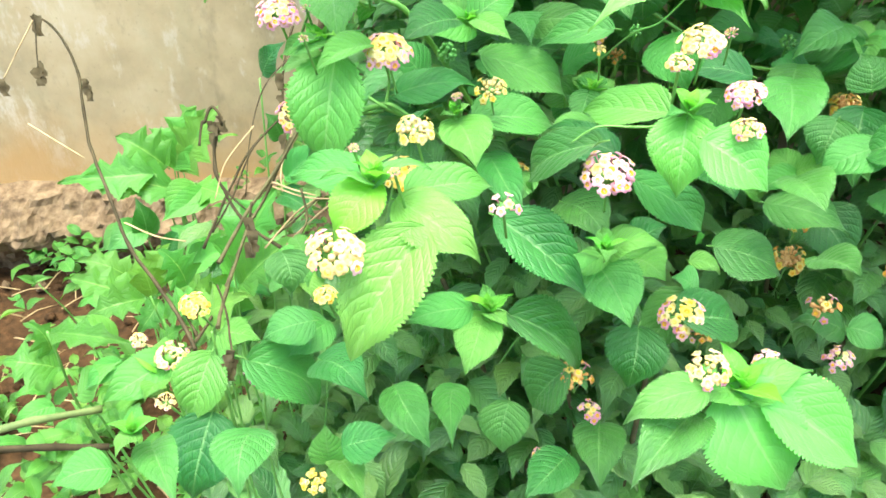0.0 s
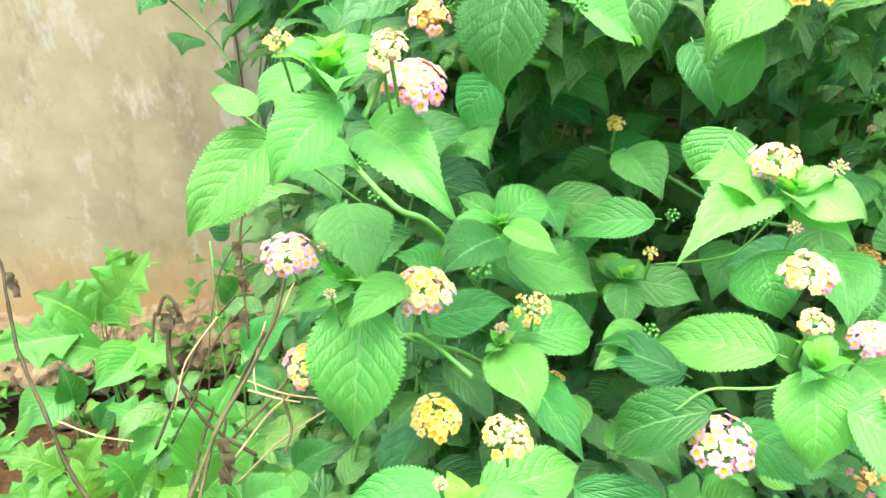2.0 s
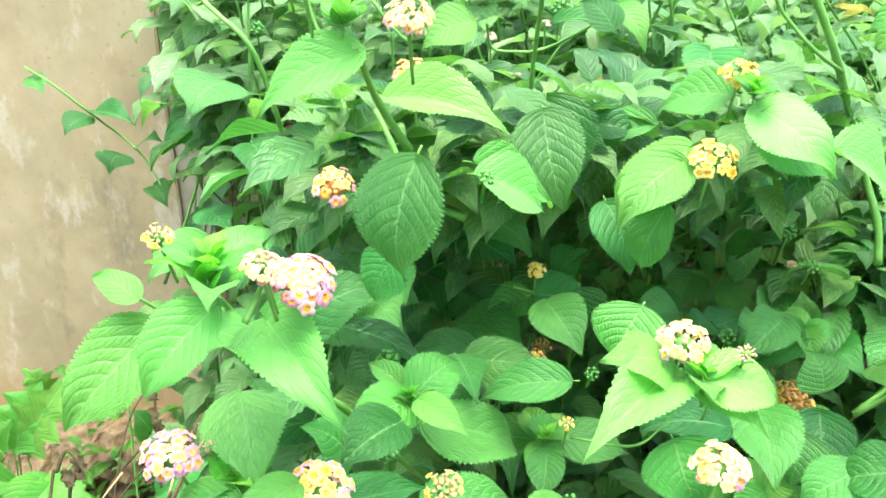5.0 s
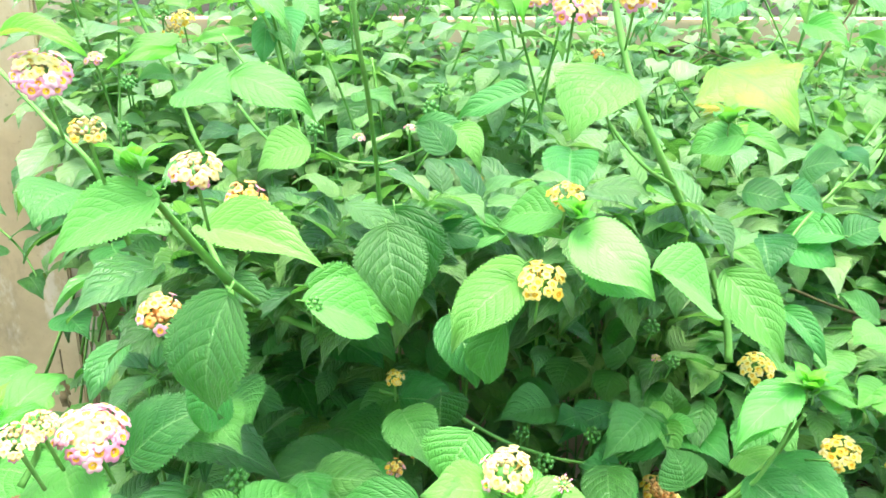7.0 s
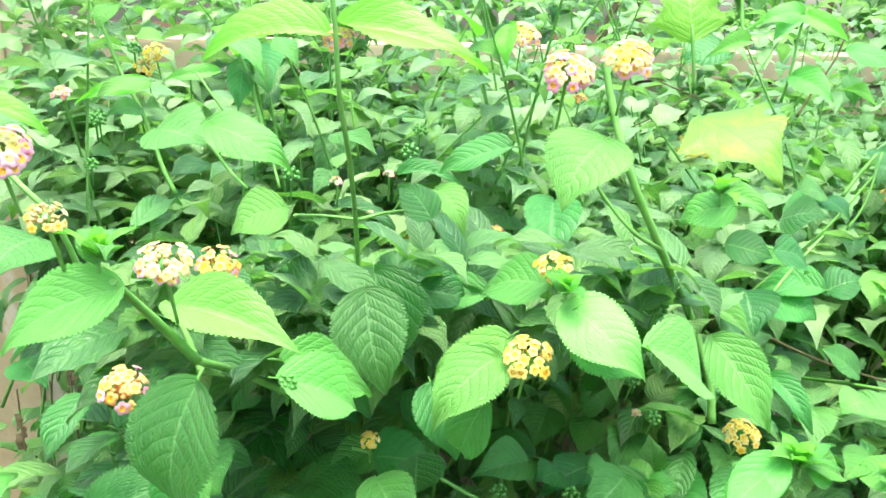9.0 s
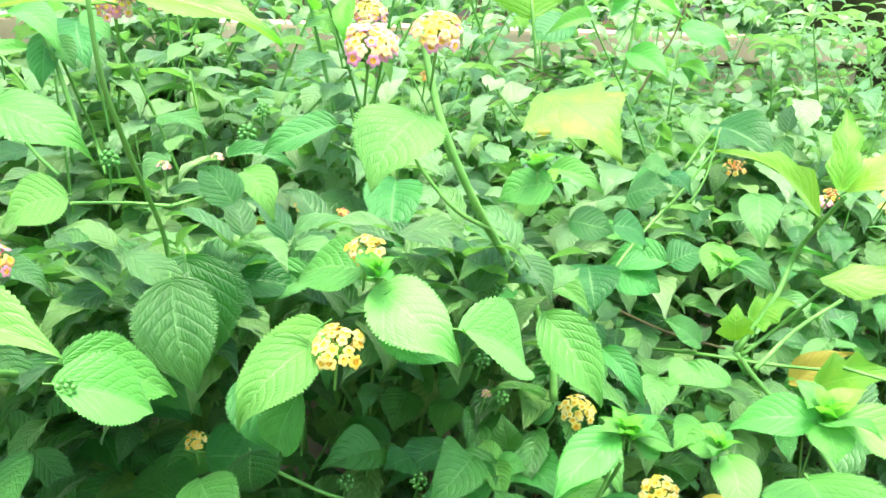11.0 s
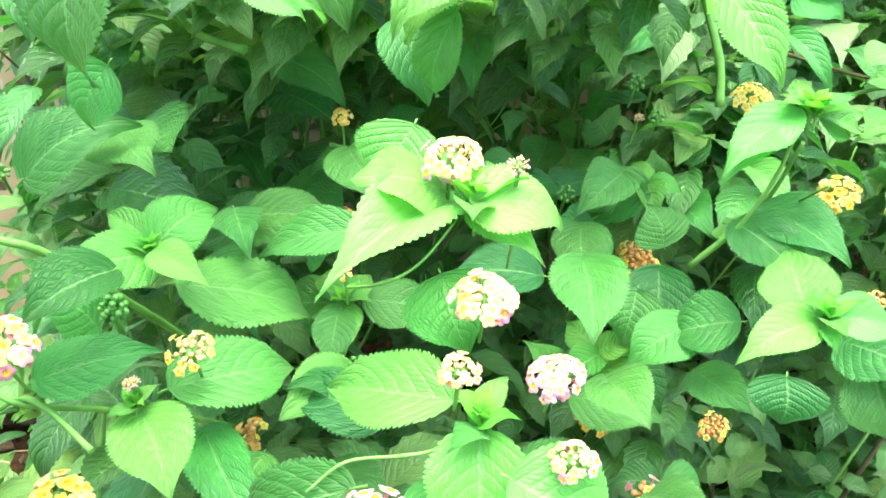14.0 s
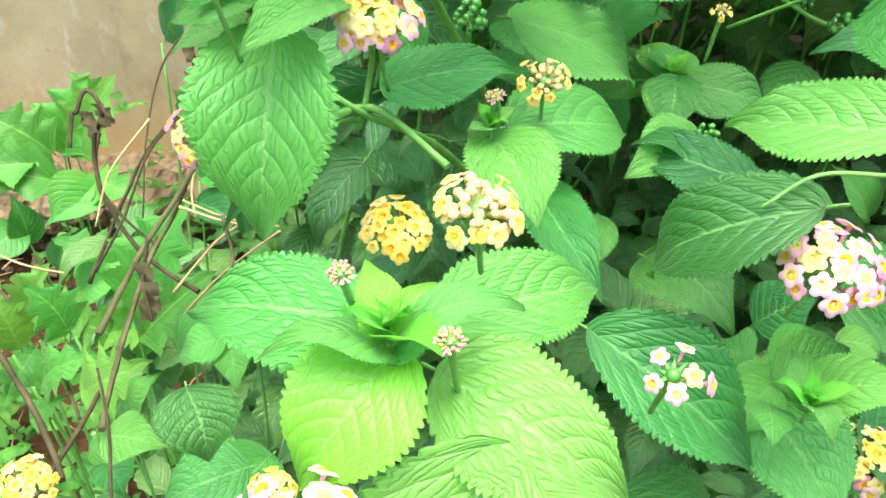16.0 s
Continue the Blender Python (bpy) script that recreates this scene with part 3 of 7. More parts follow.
def plinth():
    """The broken foot of the wall: a ledge of rubble and crumbled mortar."""
    nx, nz = 260, 16
    rows = []
    bm = bmesh.new()
    for i in range(nx + 1):
        x = -4.0 + 3.66 * i / nx
        row = []
        for k in range(nz + 1):
            f = k / nz
            lip = math.exp(-((f - 0.62) / 0.3) ** 2)
            p = Vector((x, f * 0.28, 1.0))
            lump = 0.05 * noise.noise(p * 4) + 0.045 * abs(noise.noise(p * 13)) + 0.03 * noise.noise(p * 30)
            out = 0.03 + 0.1 * lip * (1 + 0.7 * noise.noise(Vector((x * 2.2, 1, 1)))) + lump if k < nz else 0.0
            z = -0.06 + 0.3 * f + 0.02 * noise.noise(p * 7 + Vector((9, 0, 0)))
            row.append(bm.verts.new((x, 2.035 - max(0.0, out), z)))
        rows.append(row)
    for a, b in zip(rows, rows[1:]):
        for k in range(nz):
            bm.faces.new((a[k], b[k], b[k + 1], a[k + 1]))
    return part("wall_foot", bm, STONE, None, "crumbling rubble ledge along the wall's foot", "structure")


foot = plinth()
stones = []
for k in range(6):
    bm = bmesh.new()
    bmesh.ops.create_icosphere(bm, subdivisions=1, radius=1)
    for v in bm.verts:
        v.co *= 1 + 0.6 * noise.noise(v.co * 1.6 + Vector((k * 7, 0, 0)))
    me = bpy.data.meshes.new("stone")
    bm.to_mesh(me)
    bm.free()
    me.materials.append(STONE)
    stones.append(me)
stone_rng = random.Random(8)
for k in range(60):
    x = -2.4 + 2.05 * k / 60 + stone_rng.uniform(-0.03, 0.03)
    f = stone_rng.random()
    ob = new("stone", stones[k % 6])
    ob.parent = foot
    r = stone_rng.uniform(0.006, 0.022)
    ob.matrix_basis = pose(x, 1.93 - 0.12 * (1 - f), -0.005 + 0.08 * f ** 3, stone_rng.uniform(-20, 20), 0, stone_rng.uniform(0, 360)) @ Matrix.Diagonal((r * 1.5, r, r * 0.7, 1))

# ---- the shrubs' inner growth ----
BENDS = ((0.22, 0.1), (0.34, 0.14), (0.12, 0.16), (0.28, 0.05))
SMALL = [blade_verts(11, 2, True, f, a, 0.05, 3 + k, 0, 0.07) for k, (f, a) in enumerate(BENDS)]
COARSE = [blade_verts(7, 2, True, f, a, 0.05, 3 + k, 0, 0.07) for k, (f, a) in enumerate(BENDS)]
rng = random.Random(5)


def canopy(x, y):
    """Height of the bush's top over the plan."""
    n = 0.15 * noise.noise(Vector((x * 2.6, y * 2.6, 4))) + 0.12 * noise.noise(Vector((x * 7, y * 7, 6)))
    return 0.98 + 0.3 * min(1, max(0, (y - 0.6) / 0.6)) - 0.1 * max(0, x - 1.2) + n


def front(x, z):
    """The nearest y that the inner growth reaches."""
    return 0.74 - 0.06 * min(1, max(0, (z - 0.85) / 0.1)) + 0.22 * min(1, max(0, (z - 1.05) / 0.12)) + max(0, -0.02 - x) * 2.2 * (z > 0.7) + 0.12 * min(1, max(0, (x - 0.2) / 0.2))


def in_hollow(p):
    d = Vector(((p[0] - 0.3) / 0.27, (p[1] - 0.84) / 0.24, (p[2] - 0.93) / 0.2))
    return d.length < 1


def sprig(blades, p, size, way, pairs=3, droop=(0.1, 0.55), mi=0, shapes=SMALL):
    """A short leafy shoot: opposite pairs of leaves, each pair turned a quarter."""
    way = Vector(way).normalized()
    side = way.orthogonal().normalized()
    for k in range(pairs):
        q = Vector(p) + way * size * 0.55 * k
        axis = Matrix.Rotation(radians(90 * k + rng.uniform(-25, 25)), 3, way) @ side
        for s in (-1, 1):
            d = axis * s + way * rng.uniform(-0.1, 0.35) - Vector((0, 0, rng.uniform(*droop)))
            d.normalize()
            length = size * rng.uniform(0.75, 1.15) * (1 - 0.2 * k)
            base = q + d * 0.12 * length
            m = leaf_pose(base, base + d * length, rng.uniform(-20, 20)) @ Matrix.Diagonal((length * rng.uniform(0.5, 0.63), length, length, 1))
            blades.append((m, shapes[rng.randrange(4)], mi))


def inner_growth(count, xr, yr, top_only=0.55):
    blades, stems = [], bmesh.new()
    made = 0
    while made < count:
        x, y = rng.uniform(*xr), rng.uniform(*yr)
        top = canopy(x, y)
        z = top - (rng.random() ** 1.6) * 0.2 if rng.random() < top_only else rng.uniform(0.12, top)
        if y < front(x, z) or in_hollow((x, y, z)) or y > 2.06 or (z > 0.7 and x < -0.05 - 0.12 * (y - 0.16)):
            continue
        made += 1
        way = (rng.uniform(-0.5, 0.5), rng.uniform(-0.7, 0.2), 1)
        # mi=1 on the rear tops: the leaf colour lightened for haze
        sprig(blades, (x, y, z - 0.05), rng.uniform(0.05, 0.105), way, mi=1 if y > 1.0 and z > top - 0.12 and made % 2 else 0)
        if made % 4 == 0 and not in_hollow((x, y, z - 0.15)):
            foot = (x + rng.uniform(-0.15, 0.15), y + rng.uniform(0, 0.2), max(0.0, z - rng.uniform(0.3, 0.6)))
            tube(stems, [foot, ((foot[0] + x) / 2 + rng.uniform(-0.03, 0.03), (foot[1] + y) / 2, (foot[2] + z) / 2), (x, y, z)], 0.003, 0.0015, 4, 3)
    return blades, stems


def tall_shoots(blades, stems, count):
    """Long flowering canes that stand above the rest."""
    for _ in range(count):
        x, y = rng.uniform(-0.2, 2.3), rng.uniform(0.95, 1.95)
        z0 = canopy(x, y) - 0.15
        h = rng.uniform(0.2, 0.42)
        lx, ly = rng.uniform(-0.2, 0.2), rng.uniform(-0.14, 0.06)
        pts = [(x, y, z0), (x + lx * 0.4, y + ly * 0.4, z0 + h * 0.5), (x + lx, y + ly, z0 + h)]
        tube(stems, pts, 0.0022, 0.0011, 4, 3)
        for f in (0.35, 0.65, 0.95):
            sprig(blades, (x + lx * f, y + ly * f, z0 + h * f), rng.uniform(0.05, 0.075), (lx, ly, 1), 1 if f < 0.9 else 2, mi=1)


def low_growth(blades, count):
    """Shaded leaves low down in the bush."""
    made = 0
    while made < count:
        x, y, z = rng.uniform(-0.32, 1.5), rng.uniform(0.45, 1.0), rng.uniform(0.1, 0.82)
        if y < front(x, z) - 0.02 or (x < -0.15 and z > 0.6) or in_hollow((x, y, z)):
            continue
        made += 1
        sprig(blades, (x, y, z), rng.uniform(0.05, 0.08), (rng.uniform(-0.5, 0.5), rng.uniform(-0.9, 0), 1), 2)


def roof(blades, count):
    """Overhanging leaves that shade the hollow in the bush."""
    for _ in range(count):
        x, y = rng.uniform(-0.02, 0.44), rng.uniform(0.72, 1.2)
        z = 1.175 - 0.42 * (y - 0.8) + rng.uniform(0.0, 0.07)
        sprig(blades, (x, y, z), rng.uniform(0.048, 0.068), (rng.uniform(-0.5, 0.5), rng.uniform(-0.7, 0.2), 1), 2, (0.0, 0.35))


def deep_growth(blades, count):
    """Leaves far down inside the bush, over its soil."""
    for _ in range(count):
        x, y = rng.uniform(-0.3, 1.6), rng.uniform(0.62, 1.7)
        z = rng.uniform(0.08, 0.5) if y < 1.15 else rng.uniform(0.1, 0.85)
        sprig(blades, (x, y, z), rng.uniform(0.06, 0.095), (rng.uniform(-0.5, 0.5), rng.uniform(-0.8, 0.1), 1), 2)


def wall_side(blades, count):
    """Upper shoots along the low wall."""
    for _ in range(count):
        x, y = rng.uniform(-0.3, 2.7) if rng.random() < 0.75 else rng.uniform(-0.3, 0.4), rng.uniform(1.6, 2.06)
        z = 1.12 + 0.36 * rng.random() ** 1.3 + 0.1 * noise.noise(Vector((x * 5, y * 5, 2)))
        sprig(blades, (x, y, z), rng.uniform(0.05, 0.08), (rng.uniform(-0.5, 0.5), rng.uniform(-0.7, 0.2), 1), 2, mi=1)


back_bush = thing("lantana_bush", "dense green lantana shrubs filling the plot before the low wall", "bush", "lantana bushes", (0.9, 1.5, 0))
home = Matrix.Translation((-0.9, -1.5, 0))
bl, st = inner_growth(2500, (-0.35, 2.6), (0.5, 2.05))
tall_shoots(bl, st, 120)
low_growth(bl, 380)
roof(bl, 220)
wall_side(bl, 520)
deep_growth(bl, 620)
shown = [b for b in bl if b[0].translation.y < 0.98 and b[0].translation.z > 0.86 and b[0].translation.x < 1.1][:290]
picked = {id(b[0]) for b in shown}
fronts = [leaf_mesh("leaf", 36, 3, 3, f, a, 0.05, 3 + k, (NEAR_LEAF, STEM), depth=0.035) for k, (f, a) in enumerate(BENDS)]
for k, (m, g, i) in enumerate(shown):
    ob = new("leaf", fronts[k * 3 % 4])
    ob.parent = back_bush
    ob.matrix_basis = home @ m
joined("foliage", [FAR_LEAF, HAZY_UPPER_LEAF], back_bush, [(home @ m, g, k) for m, g, k in bl if id(m) not in picked], "small dark green serrated leaves")
bmesh.ops.transform(st, matrix=home, verts=st.verts)
part("twig_growth", st, STEM, back_bush, "thin green twigs", "stuff")

# ---- the dark planting beyond the low wall ----
hedge = thing("hedge", "dark leafy planting beyond the low garden wall", "hedge", "", (1.5, 3.4, 0))
hb = []
for _ in range(1050):
    x, y, z = rng.uniform(-1.0, 5), rng.uniform(2.6, 3.3), rng.uniform(0.5, 1.8)
    if noise.noise(Vector((x * 1.3, z * 1.3, 9))) > 0.2 and z > 1.35:
        continue
    sprig(hb, (x - 1.5, y - 3.4, z), rng.uniform(0.1, 0.17), (rng.uniform(-0.6, 0.6), -0.6, 0.8), 2, (0.3, 0.9), 0, COARSE)
joined("hedge_foliage", [FAR_LEAF], hedge, hb, "dark drooping leaves")
for k in range(14):
    x = -0.8 + 0.4 * k + rng.uniform(-0.2, 0.2)
    branch(hedge, [(x - 1.5, -0.7, 0), (x - 1.5 + rng.uniform(-0.1, 0.1), -0.7, 1.2), (x - 1.5 + rng.uniform(-0.2, 0.2), -0.65, 1.7)], 0.02, 0.008, BARK, "trunk")


# ---- the lantana in front: its leaves, each from base to tip ----
front_bush = thing("lantana_bush", "flowering lantana shrub with pink, cream and yellow heads", "bush", "lantana bushes")
night = thing("nightshade_plant", "tall nightshade with lobed yellow-green leaves and white star flowers", "plant")
leaf(front_bush, "pale", (-0.070, 0.489, 1.247), (-0.100, 0.474, 1.217), 0.031, -36)
leaf(front_bush, "young_lit", (-0.111, 0.555, 1.208), (-0.157, 0.535, 1.165), 0.044, -38)
leaf(front_bush, "young_lit", (-0.066, 0.499, 1.134), (-0.076, 0.473, 1.067), 0.050, -14)
leaf(front_bush, "mature", (-0.070, 0.539, 1.174), (-0.061, 0.490, 1.151), 0.043, 5)
leaf(front_bush, "young_lit", (-0.071, 0.493, 1.147), (-0.103, 0.505, 1.136), 0.018, -32)
leaf(front_bush, "mature", (-0.029, 0.540, 1.096), (0.025, 0.543, 1.101), 0.032, 29)
leaf(front_bush, "mature", (0.026, 0.556, 1.069), (0.088, 0.586, 1.050), 0.046, 26)
leaf(front_bush, "mature", (0.010, 0.539, 1.148), (-0.022, 0.512, 1.145), 0.034, -22)
leaf(front_bush, "young_lit", (0.141, 0.460, 1.113), (0.095, 0.500, 1.099), 0.038, -30)
leaf(front_bush, "pale", (0.143, 0.423, 1.125), (0.137, 0.401, 1.087), 0.038, 10)
leaf(front_bush, "mature", (0.123, 0.523, 1.056), (0.081, 0.563, 1.051), 0.033, -27)
leaf(front_bush, "mature", (0.093, 0.422, 1.111), (0.056, 0.448, 1.069), 0.033, -36)
leaf(front_bush, "young_lit", (0.149, 0.499, 1.147), (0.157, 0.481, 1.118), 0.041, 31)
leaf(front_bush, "mature", (0.129, 0.617, 1.114), (0.072, 0.636, 1.094), 0.031, -34)
leaf(front_bush, "mature", (0.140, 0.704, 1.129), (0.152, 0.655, 1.111), 0.042, 19)
leaf(front_bush, "mature", (0.115, 0.609, 1.065), (0.104, 0.579, 1.051), 0.026, 0)
leaf(front_bush, "mature", (0.121, 0.637, 1.054), (0.130, 0.657, 1.064), 0.026, 1)
leaf(front_bush, "mature", (0.034, 0.608, 1.097), (0.107, 0.632, 1.048), 0.044, 37)
leaf(front_bush, "mature", (0.025, 0.557, 1.287), (0.015, 0.547, 1.227), 0.058, 4)
leaf(front_bush, "young_lit", (0.189, 0.609, 1.263), (0.148, 0.597, 1.227), 0.038, -27)
leaf(front_bush, "mature", (0.129, 0.696, 1.275), (0.137, 0.665, 1.216), 0.050, 22)
leaf(front_bush, "pale", (0.067, 0.607, 1.262), (0.111, 0.619, 1.234), 0.037, 46)
leaf(front_bush, "young_lit", (0.226, 0.596, 1.287), (0.268, 0.576, 1.258), 0.043, 46)
leaf(front_bush, "mature", (0.168, 0.669, 1.218), (0.180, 0.646, 1.175), 0.038, 32)
leaf(front_bush, "mature", (-0.109, 1.385, 1.160), (-0.263, 1.371, 1.092), 0.105, -42)
leaf(front_bush, "mature", (0.107, 0.824, 1.161), (0.154, 0.801, 1.127), 0.040, 38)
leaf(front_bush, "mature", (0.017, 0.592, 1.223), (0.004, 0.600, 1.191), 0.034, -78)
leaf(front_bush, "pale", (-0.002, 0.531, 1.344), (-0.048, 0.534, 1.319), 0.030, -43)
leaf(front_bush, "pale", (0.016, 0.601, 1.310), (0.072, 0.555, 1.301), 0.033, 29)
leaf(front_bush, "young_lit", (0.070, 0.628, 1.263), (0.125, 0.647, 1.227), 0.038, 41)
leaf(front_bush, "mature", (0.142, 0.736, 1.276), (0.146, 0.712, 1.206), 0.062, 15)
leaf(front_bush, "young_lit", (0.200, 0.624, 1.267), (0.162, 0.642, 1.214), 0.042, -51)
leaf(front_bush, "mature", (0.187, 0.616, 1.234), (0.180, 0.635, 1.183), 0.030, -105)
leaf(front_bush, "pale", (0.229, 0.600, 1.295), (0.259, 0.561, 1.265), 0.041, 33)
leaf(front_bush, "young_lit", (0.229, 0.637, 1.296), (0.198, 0.673, 1.280), 0.039, -39)
leaf(front_bush, "pale", (0.275, 0.589, 1.270), (0.329, 0.603, 1.231), 0.050, 43)
leaf(front_bush, "young_lit", (0.392, 0.688, 1.224), (0.414, 0.639, 1.172), 0.044, 33)
leaf(front_bush, "mature", (0.440, 0.677, 1.195), (0.453, 0.640, 1.165), 0.020, 30)
leaf(front_bush, "young_lit", (0.340, 0.619, 1.346), (0.316, 0.640, 1.332), 0.029, -44)
leaf(front_bush, "young_lit", (0.176, 0.699, 1.342), (0.185, 0.665, 1.321), 0.024, 19)
leaf(front_bush, "mature", (0.160, 0.657, 1.335), (0.145, 0.682, 1.350), 0.024, -27)
leaf(front_bush, "young_lit", (0.075, 0.672, 1.340), (0.044, 0.675, 1.325), 0.033, -43)
leaf(front_bush, "mature", (0.178, 0.761, 1.252), (0.223, 0.747, 1.244), 0.035, 37)
leaf(front_bush, "mature", (0.211, 0.925, 1.034), (0.208, 0.879, 1.002), 0.059, 5)
leaf(front_bush, "mature", (0.344, 0.898, 1.008), (0.296, 0.952, 0.983), 0.048, -32)
leaf(front_bush, "mature", (0.532, 1.385, 0.833), (0.528, 1.319, 0.784), 0.069, 10)
leaf(front_bush, "mature", (0.409, 0.782, 1.030), (0.364, 0.817, 0.993), 0.045, -36)
leaf(front_bush, "pale", (0.402, 0.615, 1.155), (0.349, 0.595, 1.135), 0.031, -16)
leaf(front_bush, "young_lit", (0.149, 0.555, 1.196), (0.135, 0.548, 1.164), 0.042, -28)
leaf(front_bush, "mature", (0.228, 0.742, 1.254), (0.191, 0.770, 1.230), 0.036, -40)
leaf(front_bush, "young_lit", (0.359, 0.653, 1.336), (0.347, 0.671, 1.316), 0.035, -55)
leaf(front_bush, "young_lit", (0.439, 0.771, 1.317), (0.460, 0.729, 1.307), 0.023, 34)
leaf(night, "sallow", (0.527, 0.938, 1.356), (0.565, 0.847, 1.307), 0.110, 27, "lobed leaf turned yellow between green veins")
leaf(front_bush, "mature", (0.527, 0.801, 1.255), (0.571, 0.807, 1.226), 0.039, 44)
leaf(front_bush, "young_lit", (0.037, 0.806, 1.369), (0.092, 0.776, 1.339), 0.041, 34)
leaf(front_bush, "pale", (0.469, 0.510, 1.221), (0.437, 0.545, 1.202), 0.028, -34)
leaf(front_bush, "pale", (0.479, 0.499, 1.224), (0.517, 0.469, 1.203), 0.032, 35)
leaf(front_bush, "pale", (0.469, 0.501, 1.221), (0.460, 0.483, 1.209), 0.025, 11)
leaf(front_bush, "pale", (0.489, 0.519, 1.167), (0.469, 0.468, 1.135), 0.073, 12)
leaf(night, "lobed", (0.664, 0.674, 1.231), (0.752, 0.622, 1.225), 0.037, 36)
leaf(front_bush, "pale", (0.502, 0.598, 1.134), (0.479, 0.557, 1.106), 0.034, 6)
leaf(front_bush, "young_lit", (0.491, 0.596, 1.150), (0.477, 0.624, 1.139), 0.031, -32)
leaf(front_bush, "pale", (0.406, 0.615, 1.163), (0.355, 0.604, 1.125), 0.032, -23)
leaf(front_bush, "young_lit", (0.423, 0.615, 1.160), (0.464, 0.614, 1.142), 0.025, 32)
leaf(front_bush, "mature", (0.421, 0.639, 1.083), (0.435, 0.567, 1.077), 0.046, 19)
leaf(front_bush, "mature", (0.321, 0.855, 1.030), (0.257, 0.836, 1.034), 0.048, -27)
leaf(front_bush, "mature", (0.388, 0.750, 1.050), (0.348, 0.804, 0.996), 0.047, -37)
leaf(front_bush, "mature", (0.351, 0.784, 1.002), (0.332, 0.750, 0.983), 0.045, -6)
leaf(night, "lobed", (0.633, 0.648, 1.319), (0.707, 0.624, 1.359), 0.035, 34)
leaf(night, "lobed", (0.702, 0.736, 1.273), (0.587, 0.743, 1.337), 0.041, -47)
leaf(night, "yellowing", (0.700, 0.590, 1.163), (0.748, 0.552, 1.139), 0.053, 37)
leaf(night, "yellowing", (0.587, 0.499, 1.151), (0.639, 0.454, 1.115), 0.079, 35)
leaf(night, "lobed", (0.842, 0.652, 1.254), (0.852, 0.617, 1.188), 0.062, 48)
leaf(night, "lobed", (0.797, 0.677, 1.247), (0.879, 0.650, 1.291), 0.043, 30)
leaf(front_bush, "mature", (0.563, 0.671, 1.150), (0.544, 0.716, 1.143), 0.027, -31)
leaf(night, "lobed", (0.666, 0.664, 1.134), (0.685, 0.608, 1.169), 0.063, 40)
leaf(front_bush, "mature", (0.182, 0.753, 1.114), (0.185, 0.759, 1.075), 0.050, 147)
leaf(front_bush, "mature", (0.643, 0.863, 1.189), (0.608, 0.917, 1.172), 0.048, -37)
leaf(night, "dead", (0.748, 0.758, 1.081), (0.768, 0.714, 1.131), 0.033, 50)
leaf(front_bush, "mature", (0.344, 0.664, 1.013), (0.328, 0.648, 0.979), 0.047, -10)
leaf(front_bush, "mature", (0.363, 0.620, 1.010), (0.316, 0.620, 0.982), 0.044, -24)
leaf(front_bush, "mature", (0.359, 0.515, 1.041), (0.355, 0.507, 1.014), 0.044, 6)
leaf(front_bush, "mature", (0.486, 0.601, 0.985), (0.508, 0.542, 0.988), 0.057, 25)
leaf(front_bush, "mature", (0.493, 0.582, 0.977), (0.506, 0.551, 0.928), 0.064, 33)
leaf(front_bush, "young_lit", (0.570, 0.499, 1.042), (0.502, 0.492, 0.973), 0.044, -14)
leaf(front_bush, "mature", (0.395, 0.630, 1.079), (0.409, 0.572, 1.064), 0.045, 22)
leaf(front_bush, "young_lit", (0.297, 0.684, 0.926), (0.271, 0.700, 0.958), 0.029, -30)
leaf(front_bush, "mature", (0.289, 0.635, 0.947), (0.351, 0.603, 0.937), 0.046, 24)
leaf(front_bush, "mature", (-0.043, 0.659, 1.148), (0.018, 0.664, 1.173), 0.046, 38)
leaf(front_bush, "mature", (-0.067, 0.514, 1.086), (-0.089, 0.499, 1.053), 0.029, -33)
leaf(front_bush, "mature", (0.036, 0.554, 1.037), (0.058, 0.492, 1.021), 0.032, 9)
leaf(front_bush, "pale", (0.149, 0.401, 1.122), (0.181, 0.383, 1.101), 0.042, 28)
leaf(front_bush, "mature", (0.381, 0.697, 1.007), (0.357, 0.652, 0.971), 0.053, 4)
leaf(front_bush, "mature", (0.386, 0.601, 1.020), (0.348, 0.625, 0.998), 0.047, -32)
leaf(front_bush, "young_lit", (-0.033, 0.373, 1.117), (-0.077, 0.384, 1.114), 0.030, -23)
leaf(front_bush, "tip", (-0.027, 0.362, 1.119), (-0.049, 0.345, 1.095), 0.030, -21)
leaf(front_bush, "young_lit", (-0.015, 0.368, 1.104), (0.027, 0.348, 1.080), 0.036, 21)
leaf(front_bush, "young_lit", (-0.013, 0.400, 1.094), (0.035, 0.424, 1.085), 0.032, 22)
leaf(front_bush, "mature", (0.040, 0.436, 1.052), (0.094, 0.406, 1.015), 0.040, 25)
leaf(front_bush, "mature", (0.179, 0.487, 0.955), (0.148, 0.463, 0.920), 0.040, -6)
leaf(front_bush, "young_lit", (0.117, 0.454, 1.018), (0.145, 0.454, 1.020), 0.026, 21)
leaf(front_bush, "young_lit", (0.111, 0.449, 1.020), (0.094, 0.431, 1.017), 0.015, -4)
leaf(front_bush, "mature", (-0.105, 0.447, 1.021), (-0.098, 0.431, 1.000), 0.031, 2)
leaf(front_bush, "mature", (-0.060, 0.528, 1.073), (-0.092, 0.487, 1.066), 0.024, -22)
leaf(front_bush, "mature", (0.063, 0.537, 1.030), (0.046, 0.503, 1.016), 0.028, -5)
leaf(front_bush, "young_lit", (-0.005, 0.351, 1.095), (-0.042, 0.314, 1.042), 0.045, -24)
leaf(front_bush, "young_lit", (0.028, 0.409, 0.996), (0.017, 0.370, 0.983), 0.031, -7)
